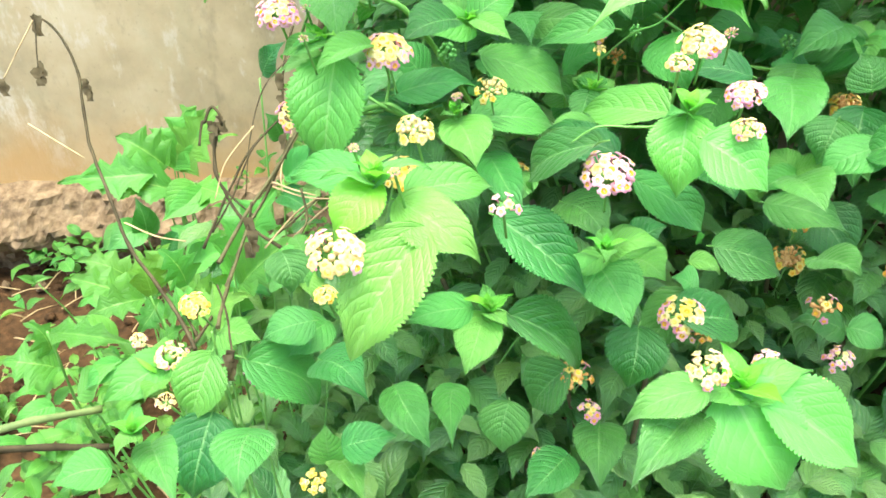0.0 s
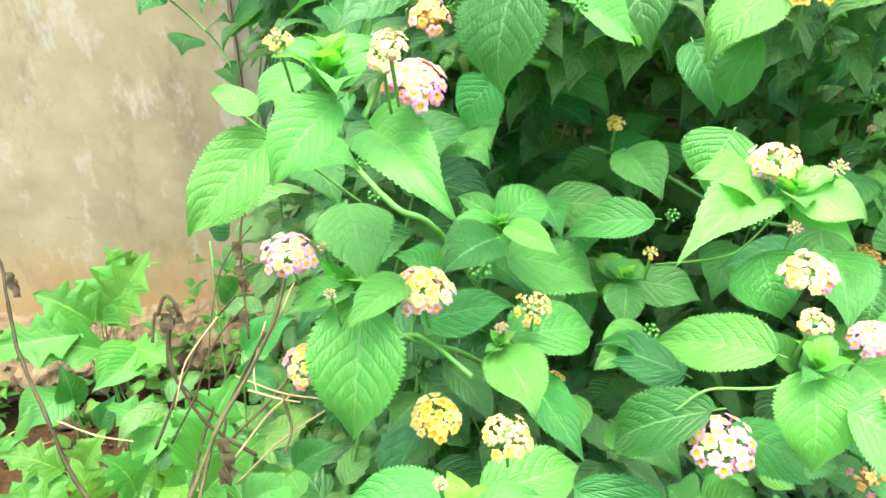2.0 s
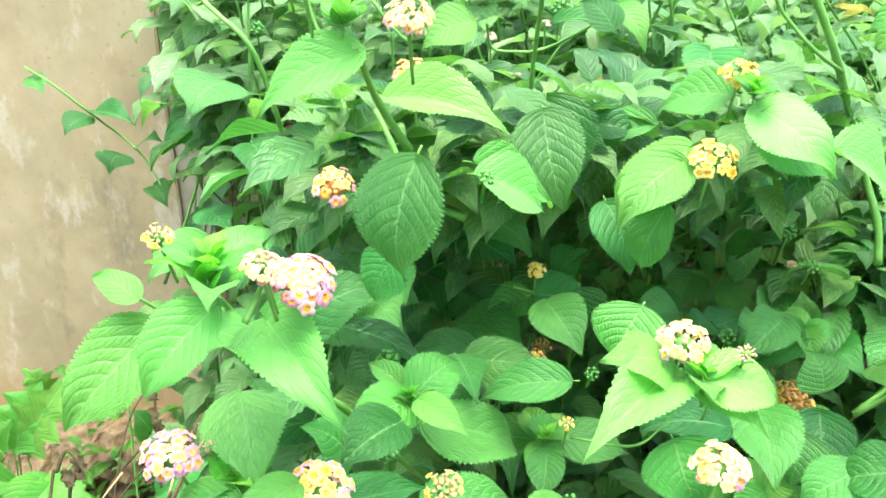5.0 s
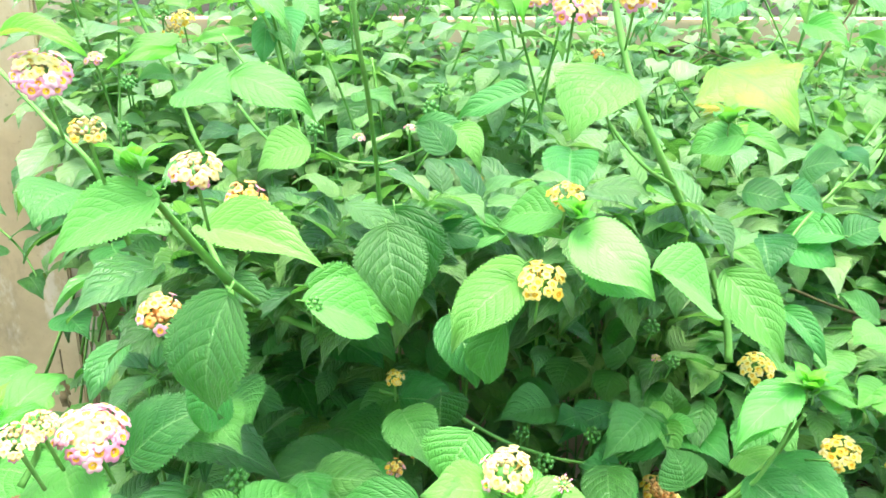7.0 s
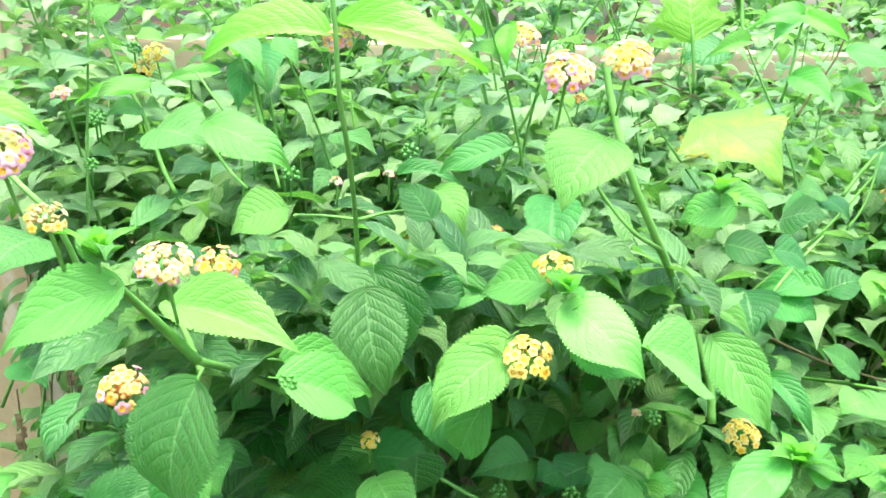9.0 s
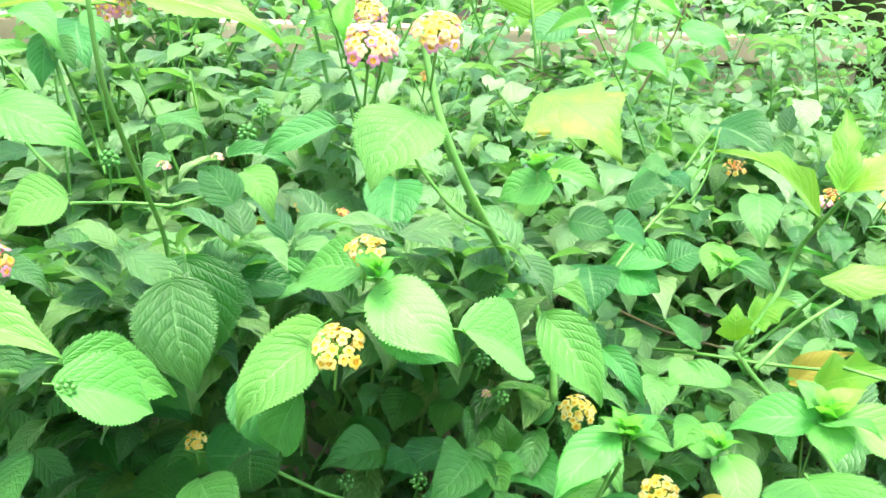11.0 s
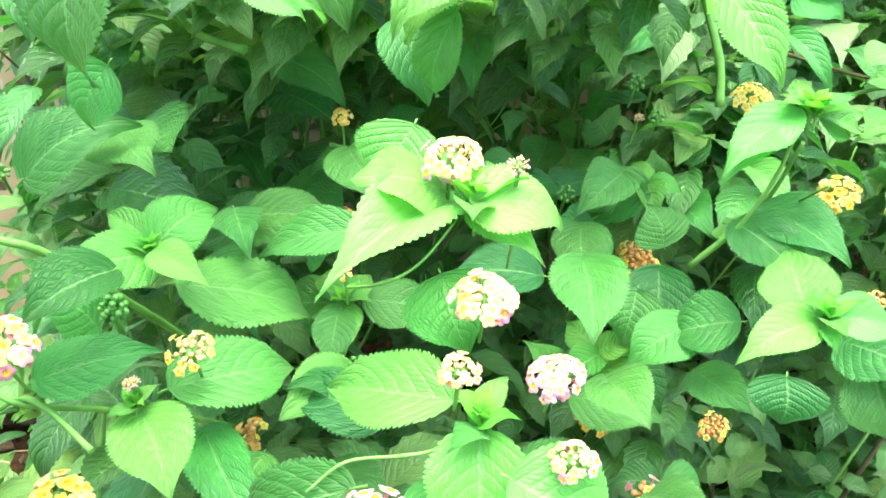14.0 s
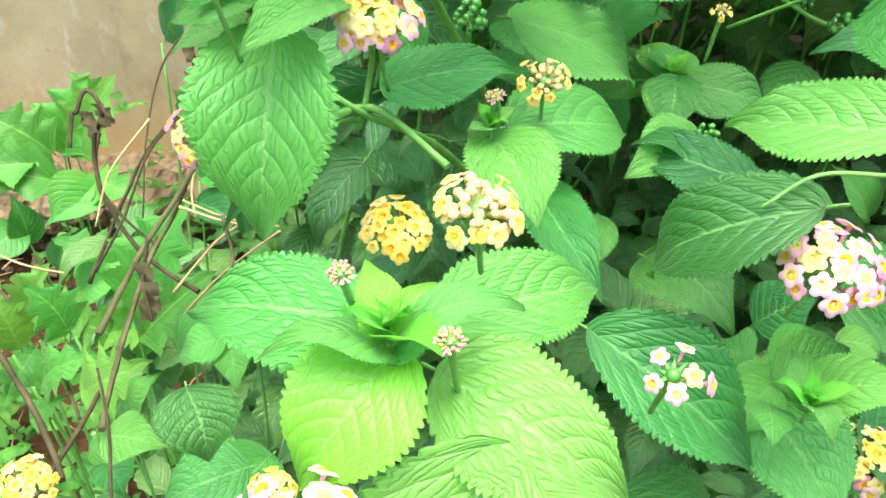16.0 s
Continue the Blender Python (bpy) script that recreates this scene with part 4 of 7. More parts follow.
leaf(front_bush, "mature", (0.046, 0.406, 1.000), (0.095, 0.419, 0.943), 0.038, 39)
leaf(front_bush, "young_lit", (0.019, 0.410, 1.003), (-0.021, 0.404, 0.997), 0.028, -26)
leaf(front_bush, "mature", (0.133, 0.427, 0.971), (0.125, 0.405, 0.938), 0.042, -3)
leaf(front_bush, "mature", (0.158, 0.362, 0.977), (0.111, 0.350, 0.961), 0.029, -20)
leaf(front_bush, "pale", (0.184, 0.379, 0.960), (0.219, 0.346, 0.906), 0.072, 28)
leaf(front_bush, "pale", (0.204, 0.381, 0.955), (0.267, 0.358, 0.915), 0.052, 28)
leaf(front_bush, "young_lit", (-0.216, 0.474, 0.903), (-0.257, 0.436, 0.896), 0.038, -25)
leaf(front_bush, "young_lit", (-0.177, 0.461, 0.919), (-0.193, 0.432, 0.876), 0.041, -25)
leaf(front_bush, "mature", (-0.176, 0.432, 0.883), (-0.191, 0.397, 0.831), 0.057, -21)
leaf(front_bush, "mature", (-0.144, 0.450, 0.924), (-0.102, 0.474, 0.857), 0.050, 41)
leaf(front_bush, "mature", (-0.063, 0.373, 0.917), (-0.029, 0.378, 0.922), 0.030, 22)
leaf(front_bush, "mature", (0.050, 0.476, 0.855), (0.045, 0.454, 0.822), 0.041, -5)
leaf(front_bush, "mature", (0.086, 0.425, 0.938), (0.064, 0.429, 0.896), 0.042, -44)
leaf(front_bush, "mature", (0.103, 0.430, 1.021), (0.118, 0.389, 1.004), 0.040, 14)
leaf(front_bush, "mature", (0.397, 0.771, 0.856), (0.434, 0.740, 0.806), 0.068, 36)
leaf(front_bush, "mature", (0.124, 0.442, 1.076), (0.180, 0.460, 1.019), 0.031, 45)
leaf(front_bush, "mature", (0.467, 0.758, 0.705), (0.508, 0.746, 0.685), 0.047, 31)
leaf(front_bush, "mature", (0.451, 0.748, 0.712), (0.394, 0.751, 0.720), 0.047, -26)
leaf(front_bush, "mature", (0.166, 0.445, 0.968), (0.217, 0.469, 0.944), 0.046, 24)
leaf(front_bush, "tip", (0.099, 0.673, 1.439), (0.032, 0.703, 1.424), 0.038, -34)
leaf(front_bush, "tip", (0.113, 0.682, 1.444), (0.185, 0.637, 1.425), 0.033, 32)
leaf(front_bush, "tip", (-0.057, 0.564, 1.411), (-0.024, 0.550, 1.404), 0.014, 28)
leaf(front_bush, "young_lit", (-0.008, 0.857, 1.395), (-0.047, 0.850, 1.383), 0.018, -35)
leaf(front_bush, "young_lit", (0.045, 0.900, 1.421), (0.078, 0.842, 1.402), 0.033, 18)
leaf(night, "lobed", (0.620, 0.645, 1.323), (0.645, 0.675, 1.380), 0.027, -6)
leaf(front_bush, "young_lit", (0.267, 0.651, 1.381), (0.229, 0.624, 1.347), 0.052, -17)
leaf(front_bush, "mature", (0.349, 0.903, 1.280), (0.320, 0.835, 1.242), 0.053, -1)
leaf(front_bush, "mature", (0.253, 0.778, 1.356), (0.204, 0.799, 1.335), 0.033, -35)
leaf(front_bush, "mature", (0.202, 0.918, 1.309), (0.255, 0.900, 1.301), 0.021, 31)
leaf(front_bush, "mature", (0.157, 1.025, 1.329), (0.191, 0.970, 1.318), 0.031, 20)
leaf(front_bush, "mature", (0.717, 0.966, 1.265), (0.682, 0.974, 1.268), 0.040, -30)
leaf(front_bush, "mature", (0.730, 0.975, 1.255), (0.726, 0.927, 1.243), 0.032, 18)
leaf(front_bush, "mature", (0.832, 0.927, 1.233), (0.793, 0.872, 1.188), 0.049, 5)
leaf(front_bush, "mature", (0.838, 1.018, 1.304), (0.845, 0.927, 1.281), 0.068, 24)
leaf(front_bush, "young_lit", (0.705, 0.852, 1.204), (0.676, 0.825, 1.177), 0.037, -3)
leaf(front_bush, "mature", (0.719, 0.851, 1.184), (0.723, 0.782, 1.176), 0.037, 22)
leaf(front_bush, "mature", (0.694, 0.996, 1.244), (0.714, 0.963, 1.256), 0.056, 33)
leaf(night, "lobed", (0.621, 0.726, 1.161), (0.620, 0.730, 1.194), 0.034, -48)
leaf(night, "lobed", (0.640, 0.728, 1.178), (0.664, 0.702, 1.200), 0.042, 34)
leaf(front_bush, "young_lit", (0.560, 0.878, 1.231), (0.580, 0.845, 1.223), 0.027, 27)
leaf(front_bush, "young_lit", (0.449, 0.796, 1.215), (0.469, 0.739, 1.198), 0.028, 21)
leaf(front_bush, "mature", (0.671, 0.825, 1.108), (0.631, 0.836, 1.135), 0.042, -34)
leaf(front_bush, "mature", (0.106, 0.779, 1.042), (0.021, 0.785, 1.023), 0.051, -25)
leaf(front_bush, "mature", (0.030, 0.756, 1.020), (0.069, 0.682, 1.009), 0.044, 8)
leaf(front_bush, "mature", (0.050, 1.033, 1.103), (0.116, 0.936, 1.077), 0.067, 15)
leaf(front_bush, "mature", (0.122, 0.771, 0.981), (0.113, 0.687, 0.966), 0.036, -3)
leaf(front_bush, "mature", (0.109, 0.998, 1.183), (0.150, 0.891, 1.151), 0.060, 11)
leaf(front_bush, "mature", (0.291, 0.598, 0.992), (0.295, 0.545, 0.993), 0.044, 15)
leaf(front_bush, "mature", (0.285, 0.515, 0.967), (0.293, 0.469, 0.986), 0.036, 19)
leaf(front_bush, "mature", (0.462, 0.852, 1.004), (0.456, 0.858, 1.043), 0.034, -63)
leaf(front_bush, "mature", (0.478, 0.871, 0.981), (0.489, 0.780, 0.983), 0.063, 20)
leaf(front_bush, "mature", (0.505, 0.789, 0.988), (0.509, 0.736, 0.977), 0.049, 19)
leaf(front_bush, "mature", (0.117, 0.554, 1.049), (0.078, 0.548, 1.064), 0.023, -23)
leaf(front_bush, "mature", (0.379, 0.622, 0.963), (0.391, 0.570, 0.964), 0.041, 19)
leaf(front_bush, "young_lit", (0.326, 0.679, 0.931), (0.354, 0.665, 0.956), 0.038, 32)
leaf(front_bush, "mature", (0.291, 0.651, 1.053), (0.269, 0.581, 1.037), 0.052, 3)
leaf(front_bush, "mature", (0.406, 0.768, 0.962), (0.394, 0.701, 0.927), 0.058, 8)
leaf(front_bush, "mature", (0.234, 0.589, 0.930), (0.298, 0.590, 0.899), 0.053, 26)
leaf(front_bush, "mature", (0.093, 0.540, 1.004), (0.122, 0.497, 0.995), 0.044, 17)
leaf(front_bush, "mature", (0.005, 0.481, 0.866), (0.006, 0.420, 0.866), 0.030, 0)
leaf(front_bush, "mature", (-0.038, 0.461, 0.885), (-0.010, 0.409, 0.878), 0.036, 7)
leaf(front_bush, "mature", (0.119, 0.451, 0.856), (0.112, 0.396, 0.851), 0.039, 2)
leaf(front_bush, "mature", (0.086, 0.397, 0.880), (0.056, 0.361, 0.881), 0.034, -9)
leaf(front_bush, "mature", (0.157, 0.370, 0.946), (0.112, 0.314, 0.948), 0.039, -7)
leaf(front_bush, "mature", (-0.100, 0.474, 0.942), (-0.137, 0.463, 0.934), 0.036, -22)
leaf(front_bush, "mature", (-0.091, 0.454, 0.920), (-0.053, 0.416, 0.921), 0.040, 11)
leaf(front_bush, "mature", (-0.124, 0.368, 0.933), (-0.120, 0.321, 0.929), 0.040, -6)
leaf(front_bush, "young_lit", (-0.200, 0.331, 0.942), (-0.229, 0.317, 0.943), 0.028, -19)
leaf(front_bush, "mature", (-0.179, 0.349, 0.942), (-0.150, 0.304, 0.946), 0.026, 1)
leaf(front_bush, "mature", (-0.078, 0.386, 0.889), (-0.079, 0.390, 0.919), 0.026, -2)
leaf(front_bush, "young_lit", (-0.072, 0.388, 0.887), (-0.049, 0.348, 0.894), 0.025, 5)
leaf(front_bush, "young_lit", (0.092, 0.412, 1.042), (0.086, 0.393, 1.044), 0.016, -3)
leaf(front_bush, "young_lit", (0.108, 0.415, 1.041), (0.133, 0.400, 1.057), 0.023, 27)
leaf(front_bush, "mature", (0.073, 0.673, 1.103), (0.125, 0.644, 1.107), 0.043, 28)
leaf(front_bush, "mature", (0.045, 0.686, 1.069), (0.071, 0.625, 1.062), 0.050, 13)
leaf(front_bush, "mature", (0.119, 0.566, 1.048), (0.074, 0.537, 1.054), 0.039, -21)
leaf(front_bush, "mature", (0.143, 0.517, 0.982), (0.166, 0.513, 1.000), 0.031, 29)
leaf(front_bush, "mature", (0.472, 0.917, 1.006), (0.425, 0.867, 0.992), 0.048, -9)
leaf(front_bush, "mature", (0.398, 0.858, 1.015), (0.320, 0.820, 1.017), 0.050, -21)
leaf(front_bush, "mature", (0.412, 0.842, 1.007), (0.371, 0.833, 1.015), 0.055, -25)
leaf(front_bush, "mature", (0.477, 0.898, 0.980), (0.444, 0.852, 0.965), 0.039, -5)
leaf(front_bush, "young_lit", (0.489, 0.903, 0.991), (0.481, 0.858, 0.968), 0.039, 8)
leaf(front_bush, "young_lit", (-0.044, 0.500, 1.145), (-0.073, 0.471, 1.141), 0.022, -23)
leaf(front_bush, "mature", (-0.097, 0.656, 1.216), (-0.122, 0.608, 1.212), 0.029, -17)
leaf(front_bush, "mature", (0.281, 0.888, 1.172), (0.260, 0.818, 1.123), 0.053, 4)
leaf(front_bush, "mature", (0.275, 0.984, 1.140), (0.172, 0.945, 1.130), 0.059, -24)
leaf(front_bush, "mature", (0.467, 1.006, 1.100), (0.419, 0.954, 1.079), 0.046, -7)
leaf(front_bush, "mature", (0.382, 0.923, 1.148), (0.327, 0.870, 1.119), 0.042, -9)
leaf(front_bush, "mature", (0.231, 0.589, 1.086), (0.175, 0.598, 1.085), 0.034, -25)
leaf(front_bush, "mature", (0.170, 0.445, 1.085), (0.170, 0.402, 1.087), 0.039, 15)
leaf(front_bush, "mature", (0.124, 0.487, 0.973), (0.109, 0.486, 1.000), 0.048, -44)
leaf(front_bush, "young_lit", (0.141, 0.495, 0.982), (0.158, 0.468, 0.983), 0.036, 18)
leaf(front_bush, "young_lit", (0.138, 0.496, 0.977), (0.109, 0.467, 0.980), 0.025, -6)
leaf(front_bush, "young_lit", (0.191, 0.523, 0.962), (0.215, 0.519, 0.952), 0.019, 21)
leaf(front_bush, "mature", (0.183, 0.475, 0.963), (0.164, 0.473, 0.982), 0.038, -27)
leaf(front_bush, "mature", (0.173, 0.865, 1.055), (0.122, 0.860, 1.036), 0.042, -26)
leaf(front_bush, "mature", (0.217, 0.930, 1.047), (0.246, 0.918, 1.080), 0.047, 40)
leaf(front_bush, "mature", (0.009, 0.714, 1.149), (0.031, 0.686, 1.146), 0.061, 21)
leaf(front_bush, "mature", (0.219, 0.976, 1.044), (0.186, 0.980, 1.064), 0.045, -34)
leaf(front_bush, "mature", (0.063, 0.662, 1.115), (0.068, 0.614, 1.109), 0.033, 8)
leaf(front_bush, "mature", (0.110, 0.713, 1.091), (0.086, 0.689, 1.086), 0.029, -13)
leaf(front_bush, "mature", (0.158, 0.799, 1.090), (0.211, 0.799, 1.074), 0.063, 28)
leaf(front_bush, "mature", (0.136, 0.966, 1.179), (0.113, 0.912, 1.154), 0.034, -5)
leaf(front_bush, "mature", (0.083, 0.864, 1.239), (0.115, 0.874, 1.250), 0.047, 28)
leaf(front_bush, "mature", (0.241, 0.886, 1.218), (0.310, 0.893, 1.224), 0.047, 28)
leaf(front_bush, "mature", (0.376, 0.933, 1.219), (0.314, 0.942, 1.226), 0.062, -31)
leaf(front_bush, "mature", (0.494, 0.882, 1.002), (0.462, 0.847, 0.992), 0.042, -3)
leaf(front_bush, "mature", (0.488, 0.872, 0.974), (0.503, 0.818, 0.953), 0.062, 21)
leaf(front_bush, "mature", (0.402, 0.755, 0.949), (0.412, 0.709, 0.928), 0.053, 19)
leaf(front_bush, "mature", (-0.016, 0.610, 1.077), (-0.044, 0.605, 1.108), 0.042, -36)
leaf(front_bush, "mature", (0.471, 0.984, 1.010), (0.446, 0.999, 1.035), 0.069, -36)
leaf(front_bush, "mature", (0.507, 0.968, 1.134), (0.414, 0.893, 1.118), 0.054, -9)
leaf(front_bush, "mature", (0.366, 0.928, 1.152), (0.377, 0.867, 1.145), 0.061, 20)
leaf(front_bush, "mature", (-0.003, 0.878, 1.185), (-0.019, 0.810, 1.146), 0.050, -5)
leaf(front_bush, "mature", (-0.108, 0.739, 1.117), (-0.082, 0.691, 1.104), 0.041, 10)
leaf(front_bush, "mature", (0.002, 0.688, 1.157), (0.024, 0.643, 1.149), 0.044, 14)
leaf(front_bush, "mature", (0.526, 0.868, 1.241), (0.560, 0.841, 1.234), 0.049, 31)
leaf(front_bush, "mature", (0.515, 0.817, 1.209), (0.497, 0.774, 1.185), 0.054, 7)
leaf(front_bush, "mature", (0.657, 0.868, 1.185), (0.690, 0.853, 1.200), 0.047, 29)
leaf(front_bush, "mature", (0.599, 0.880, 1.173), (0.635, 0.852, 1.160), 0.067, 31)
leaf(front_bush, "mature", (0.656, 0.952, 1.241), (0.684, 0.915, 1.254), 0.059, 33)
leaf(front_bush, "mature", (-0.086, 0.939, 1.202), (-0.072, 0.877, 1.168), 0.046, 2)
leaf(front_bush, "mature", (-0.136, 0.953, 1.133), (-0.111, 0.913, 1.124), 0.040, 10)
leaf(front_bush, "mature", (-0.097, 0.856, 1.276), (-0.119, 0.812, 1.261), 0.059, -19)
leaf(front_bush, "mature", (0.114, 0.887, 1.113), (0.149, 0.837, 1.103), 0.056, 18)
leaf(front_bush, "mature", (0.064, 0.993, 1.045), (0.092, 0.922, 1.011), 0.069, 10)
leaf(front_bush, "mature", (0.105, 0.881, 1.020), (0.150, 0.789, 1.026), 0.068, 14)
leaf(front_bush, "mature", (0.043, 0.809, 1.030), (0.099, 0.784, 1.026), 0.064, 22)
leaf(front_bush, "mature", (0.112, 0.740, 1.036), (0.147, 0.727, 1.056), 0.051, 26)
leaf(front_bush, "mature", (0.389, 0.709, 1.024), (0.382, 0.731, 1.051), 0.047, -22)
leaf(front_bush, "young_lit", (0.494, 0.637, 1.188), (0.469, 0.635, 1.183), 0.030, -18)
leaf(front_bush, "young_lit", (0.502, 0.631, 1.143), (0.462, 0.613, 1.143), 0.029, -10)
leaf(front_bush, "young_lit", (0.425, 0.617, 1.159), (0.451, 0.612, 1.145), 0.037, 29)
leaf(front_bush, "mature", (0.510, 0.777, 1.050), (0.503, 0.711, 1.028), 0.034, 14)
leaf(front_bush, "mature", (0.342, 0.733, 1.022), (0.304, 0.735, 1.043), 0.059, -27)
leaf(front_bush, "young_lit", (-0.102, 0.687, 1.190), (-0.118, 0.669, 1.186), 0.047, -22)
leaf(front_bush, "young_lit", (-0.100, 0.595, 1.186), (-0.062, 0.571, 1.183), 0.037, 16)
leaf(front_bush, "mature", (0.088, 1.100, 1.410), (0.095, 1.045, 1.372), 0.049, 6)
leaf(front_bush, "mature", (-0.011, 0.983, 1.340), (0.030, 0.953, 1.332), 0.073, 26)
leaf(front_bush, "mature", (0.621, 1.059, 1.425), (0.574, 1.064, 1.406), 0.059, -31)
leaf(front_bush, "pale", (0.165, 0.534, 1.165), (0.092, 0.475, 1.162), 0.038, -15)
leaf(front_bush, "pale", (0.153, 0.520, 1.180), (0.113, 0.515, 1.192), 0.037, -28)
leaf(front_bush, "pale", (0.163, 0.501, 1.180), (0.204, 0.498, 1.166), 0.037, 28)
leaf(front_bush, "pale", (0.168, 0.517, 1.170), (0.187, 0.477, 1.161), 0.020, 21)
leaf(night, "yellowing", (0.624, 0.518, 1.109), (0.620, 0.433, 1.119), 0.073, 21)
leaf(night, "yellowing", (0.643, 0.573, 1.134), (0.630, 0.503, 1.138), 0.061, 19)
leaf(night, "lobed", (0.706, 0.544, 1.130), (0.691, 0.497, 1.108), 0.058, 17)
leaf(night, "yellowing", (0.671, 0.496, 1.126), (0.666, 0.462, 1.127), 0.042, 21)
leaf(night, "yellowing", (0.615, 0.563, 1.065), (0.595, 0.532, 1.056), 0.028, 8)
leaf(front_bush, "pale", (-0.072, 0.512, 1.250), (-0.047, 0.538, 1.264), 0.024, 25)
leaf(front_bush, "pale", (-0.115, 0.551, 1.226), (-0.140, 0.569, 1.233), 0.017, -25)
leaf(front_bush, "pale", (-0.079, 0.520, 1.130), (-0.108, 0.520, 1.121), 0.018, -30)
leaf(front_bush, "young_lit", (0.108, 0.435, 1.028), (0.141, 0.449, 1.031), 0.024, 30)
leaf(front_bush, "young_lit", (0.105, 0.434, 1.027), (0.083, 0.418, 1.021), 0.019, -20)
leaf(front_bush, "mature", (-0.094, 0.495, 0.923), (-0.124, 0.464, 0.914), 0.037, -25)
leaf(front_bush, "young_lit", (-0.118, 0.554, 0.942), (-0.112, 0.527, 0.937), 0.019, 0)
leaf(front_bush, "young_lit", (-0.122, 0.557, 0.946), (-0.145, 0.552, 0.940), 0.025, -20)
leaf(front_bush, "young_lit", (-0.120, 0.559, 0.949), (-0.133, 0.582, 0.949), 0.019, -20)
leaf(front_bush, "pale", (0.388, 0.535, 1.062), (0.334, 0.529, 1.047), 0.030, -24)
leaf(front_bush, "pale", (0.395, 0.534, 1.065), (0.438, 0.523, 1.058), 0.030, 37)
leaf(front_bush, "young_lit", (0.391, 0.546, 1.061), (0.402, 0.588, 1.083), 0.047, -18)
leaf(front_bush, "pale", (0.390, 0.528, 1.062), (0.385, 0.510, 1.057), 0.012, 19)
leaf(front_bush, "mature", (0.562, 0.550, 1.010), (0.510, 0.595, 1.002), 0.060, -37)
leaf(front_bush, "mature", (0.534, 0.573, 0.983), (0.499, 0.546, 0.945), 0.060, 0)
leaf(front_bush, "mature", (0.323, 0.724, 1.039), (0.307, 0.671, 1.017), 0.045, 7)
leaf(front_bush, "young_lit", (0.320, 0.663, 0.966), (0.341, 0.650, 0.982), 0.024, 39)
leaf(front_bush, "young_lit", (0.318, 0.662, 0.962), (0.282, 0.649, 0.952), 0.027, -22)
leaf(front_bush, "young_lit", (0.321, 0.672, 0.960), (0.309, 0.705, 0.966), 0.030, -27)
leaf(front_bush, "young_lit", (0.401, 0.766, 1.050), (0.390, 0.727, 1.035), 0.024, 13)
leaf(front_bush, "young_lit", (0.401, 0.767, 1.051), (0.401, 0.796, 1.060), 0.022, -24)
leaf(front_bush, "young_lit", (0.403, 0.766, 1.050), (0.427, 0.753, 1.047), 0.022, 42)
leaf(front_bush, "mature", (0.399, 0.767, 1.049), (0.338, 0.780, 1.021), 0.042, -39)
leaf(front_bush, "young_lit", (0.122, 0.638, 1.051), (0.116, 0.605, 1.034), 0.028, 0)
leaf(front_bush, "young_lit", (0.122, 0.649, 1.050), (0.117, 0.678, 1.056), 0.023, -13)
leaf(front_bush, "young_lit", (0.127, 0.648, 1.050), (0.146, 0.670, 1.053), 0.018, 22)
leaf(front_bush, "mature", (0.121, 0.656, 1.042), (0.082, 0.680, 1.031), 0.033, -37)
leaf(front_bush, "mature", (0.142, 0.662, 1.038), (0.195, 0.654, 1.022), 0.036, 37)
leaf(front_bush, "young_lit", (0.024, 0.587, 1.133), (0.056, 0.610, 1.141), 0.034, 33)
leaf(front_bush, "young_lit", (0.020, 0.586, 1.129), (-0.021, 0.558, 1.129), 0.034, -36)
leaf(front_bush, "pale", (0.027, 0.577, 1.136), (0.049, 0.542, 1.134), 0.020, 24)
leaf(front_bush, "young_lit", (0.021, 0.598, 1.131), (-0.001, 0.620, 1.140), 0.017, -27)
leaf(front_bush, "young_lit", (0.013, 0.522, 1.081), (0.025, 0.478, 1.069), 0.037, 5)
leaf(front_bush, "pale", (-0.052, 0.531, 1.219), (-0.019, 0.462, 1.200), 0.036, 30)
leaf(front_bush, "mature", (0.401, 1.054, 1.067), (0.358, 1.038, 1.067), 0.030, -42)
leaf(front_bush, "mature", (0.436, 1.060, 1.061), (0.428, 1.012, 1.032), 0.051, 11)
leaf(front_bush, "mature", (0.332, 1.093, 1.033), (0.295, 1.087, 1.060), 0.034, -57)
leaf(front_bush, "mature", (0.321, 1.095, 1.003), (0.283, 1.080, 1.011), 0.036, -46)
leaf(front_bush, "mature", (0.412, 1.013, 0.996), (0.382, 0.977, 0.971), 0.052, -13)
leaf(front_bush, "mature", (0.322, 1.093, 0.977), (0.283, 1.078, 0.984), 0.030, -44)
leaf(front_bush, "mature", (0.296, 1.043, 1.115), (0.301, 0.991, 1.091), 0.044, 19)
leaf(front_bush, "mature", (0.451, 1.003, 1.036), (0.477, 0.965, 1.056), 0.032, 53)
leaf(front_bush, "mature", (0.392, 1.129, 0.992), (0.396, 1.076, 0.962), 0.043, 18)
leaf(front_bush, "mature", (0.369, 1.116, 1.041), (0.335, 1.110, 1.069), 0.030, -58)
leaf(front_bush, "mature", (0.455, 0.979, 0.992), (0.427, 0.944, 0.970), 0.041, -9)
leaf(front_bush, "mature", (0.351, 1.099, 0.945), (0.316, 1.092, 0.969), 0.035, -55)
leaf(front_bush, "mature", (0.402, 1.113, 0.922), (0.368, 1.105, 0.947), 0.033, -57)
leaf(front_bush, "mature", (0.280, 1.116, 1.031), (0.251, 1.083, 1.012), 0.037, -22)
leaf(front_bush, "mature", (0.475, 0.973, 1.093), (0.433, 0.956, 1.094), 0.029, -42)
leaf(front_bush, "mature", (0.226, 1.056, 0.985), (0.195, 1.024, 0.964), 0.044, -23)
leaf(front_bush, "mature", (0.280, 1.089, 0.954), (0.245, 1.068, 0.954), 0.036, -37)
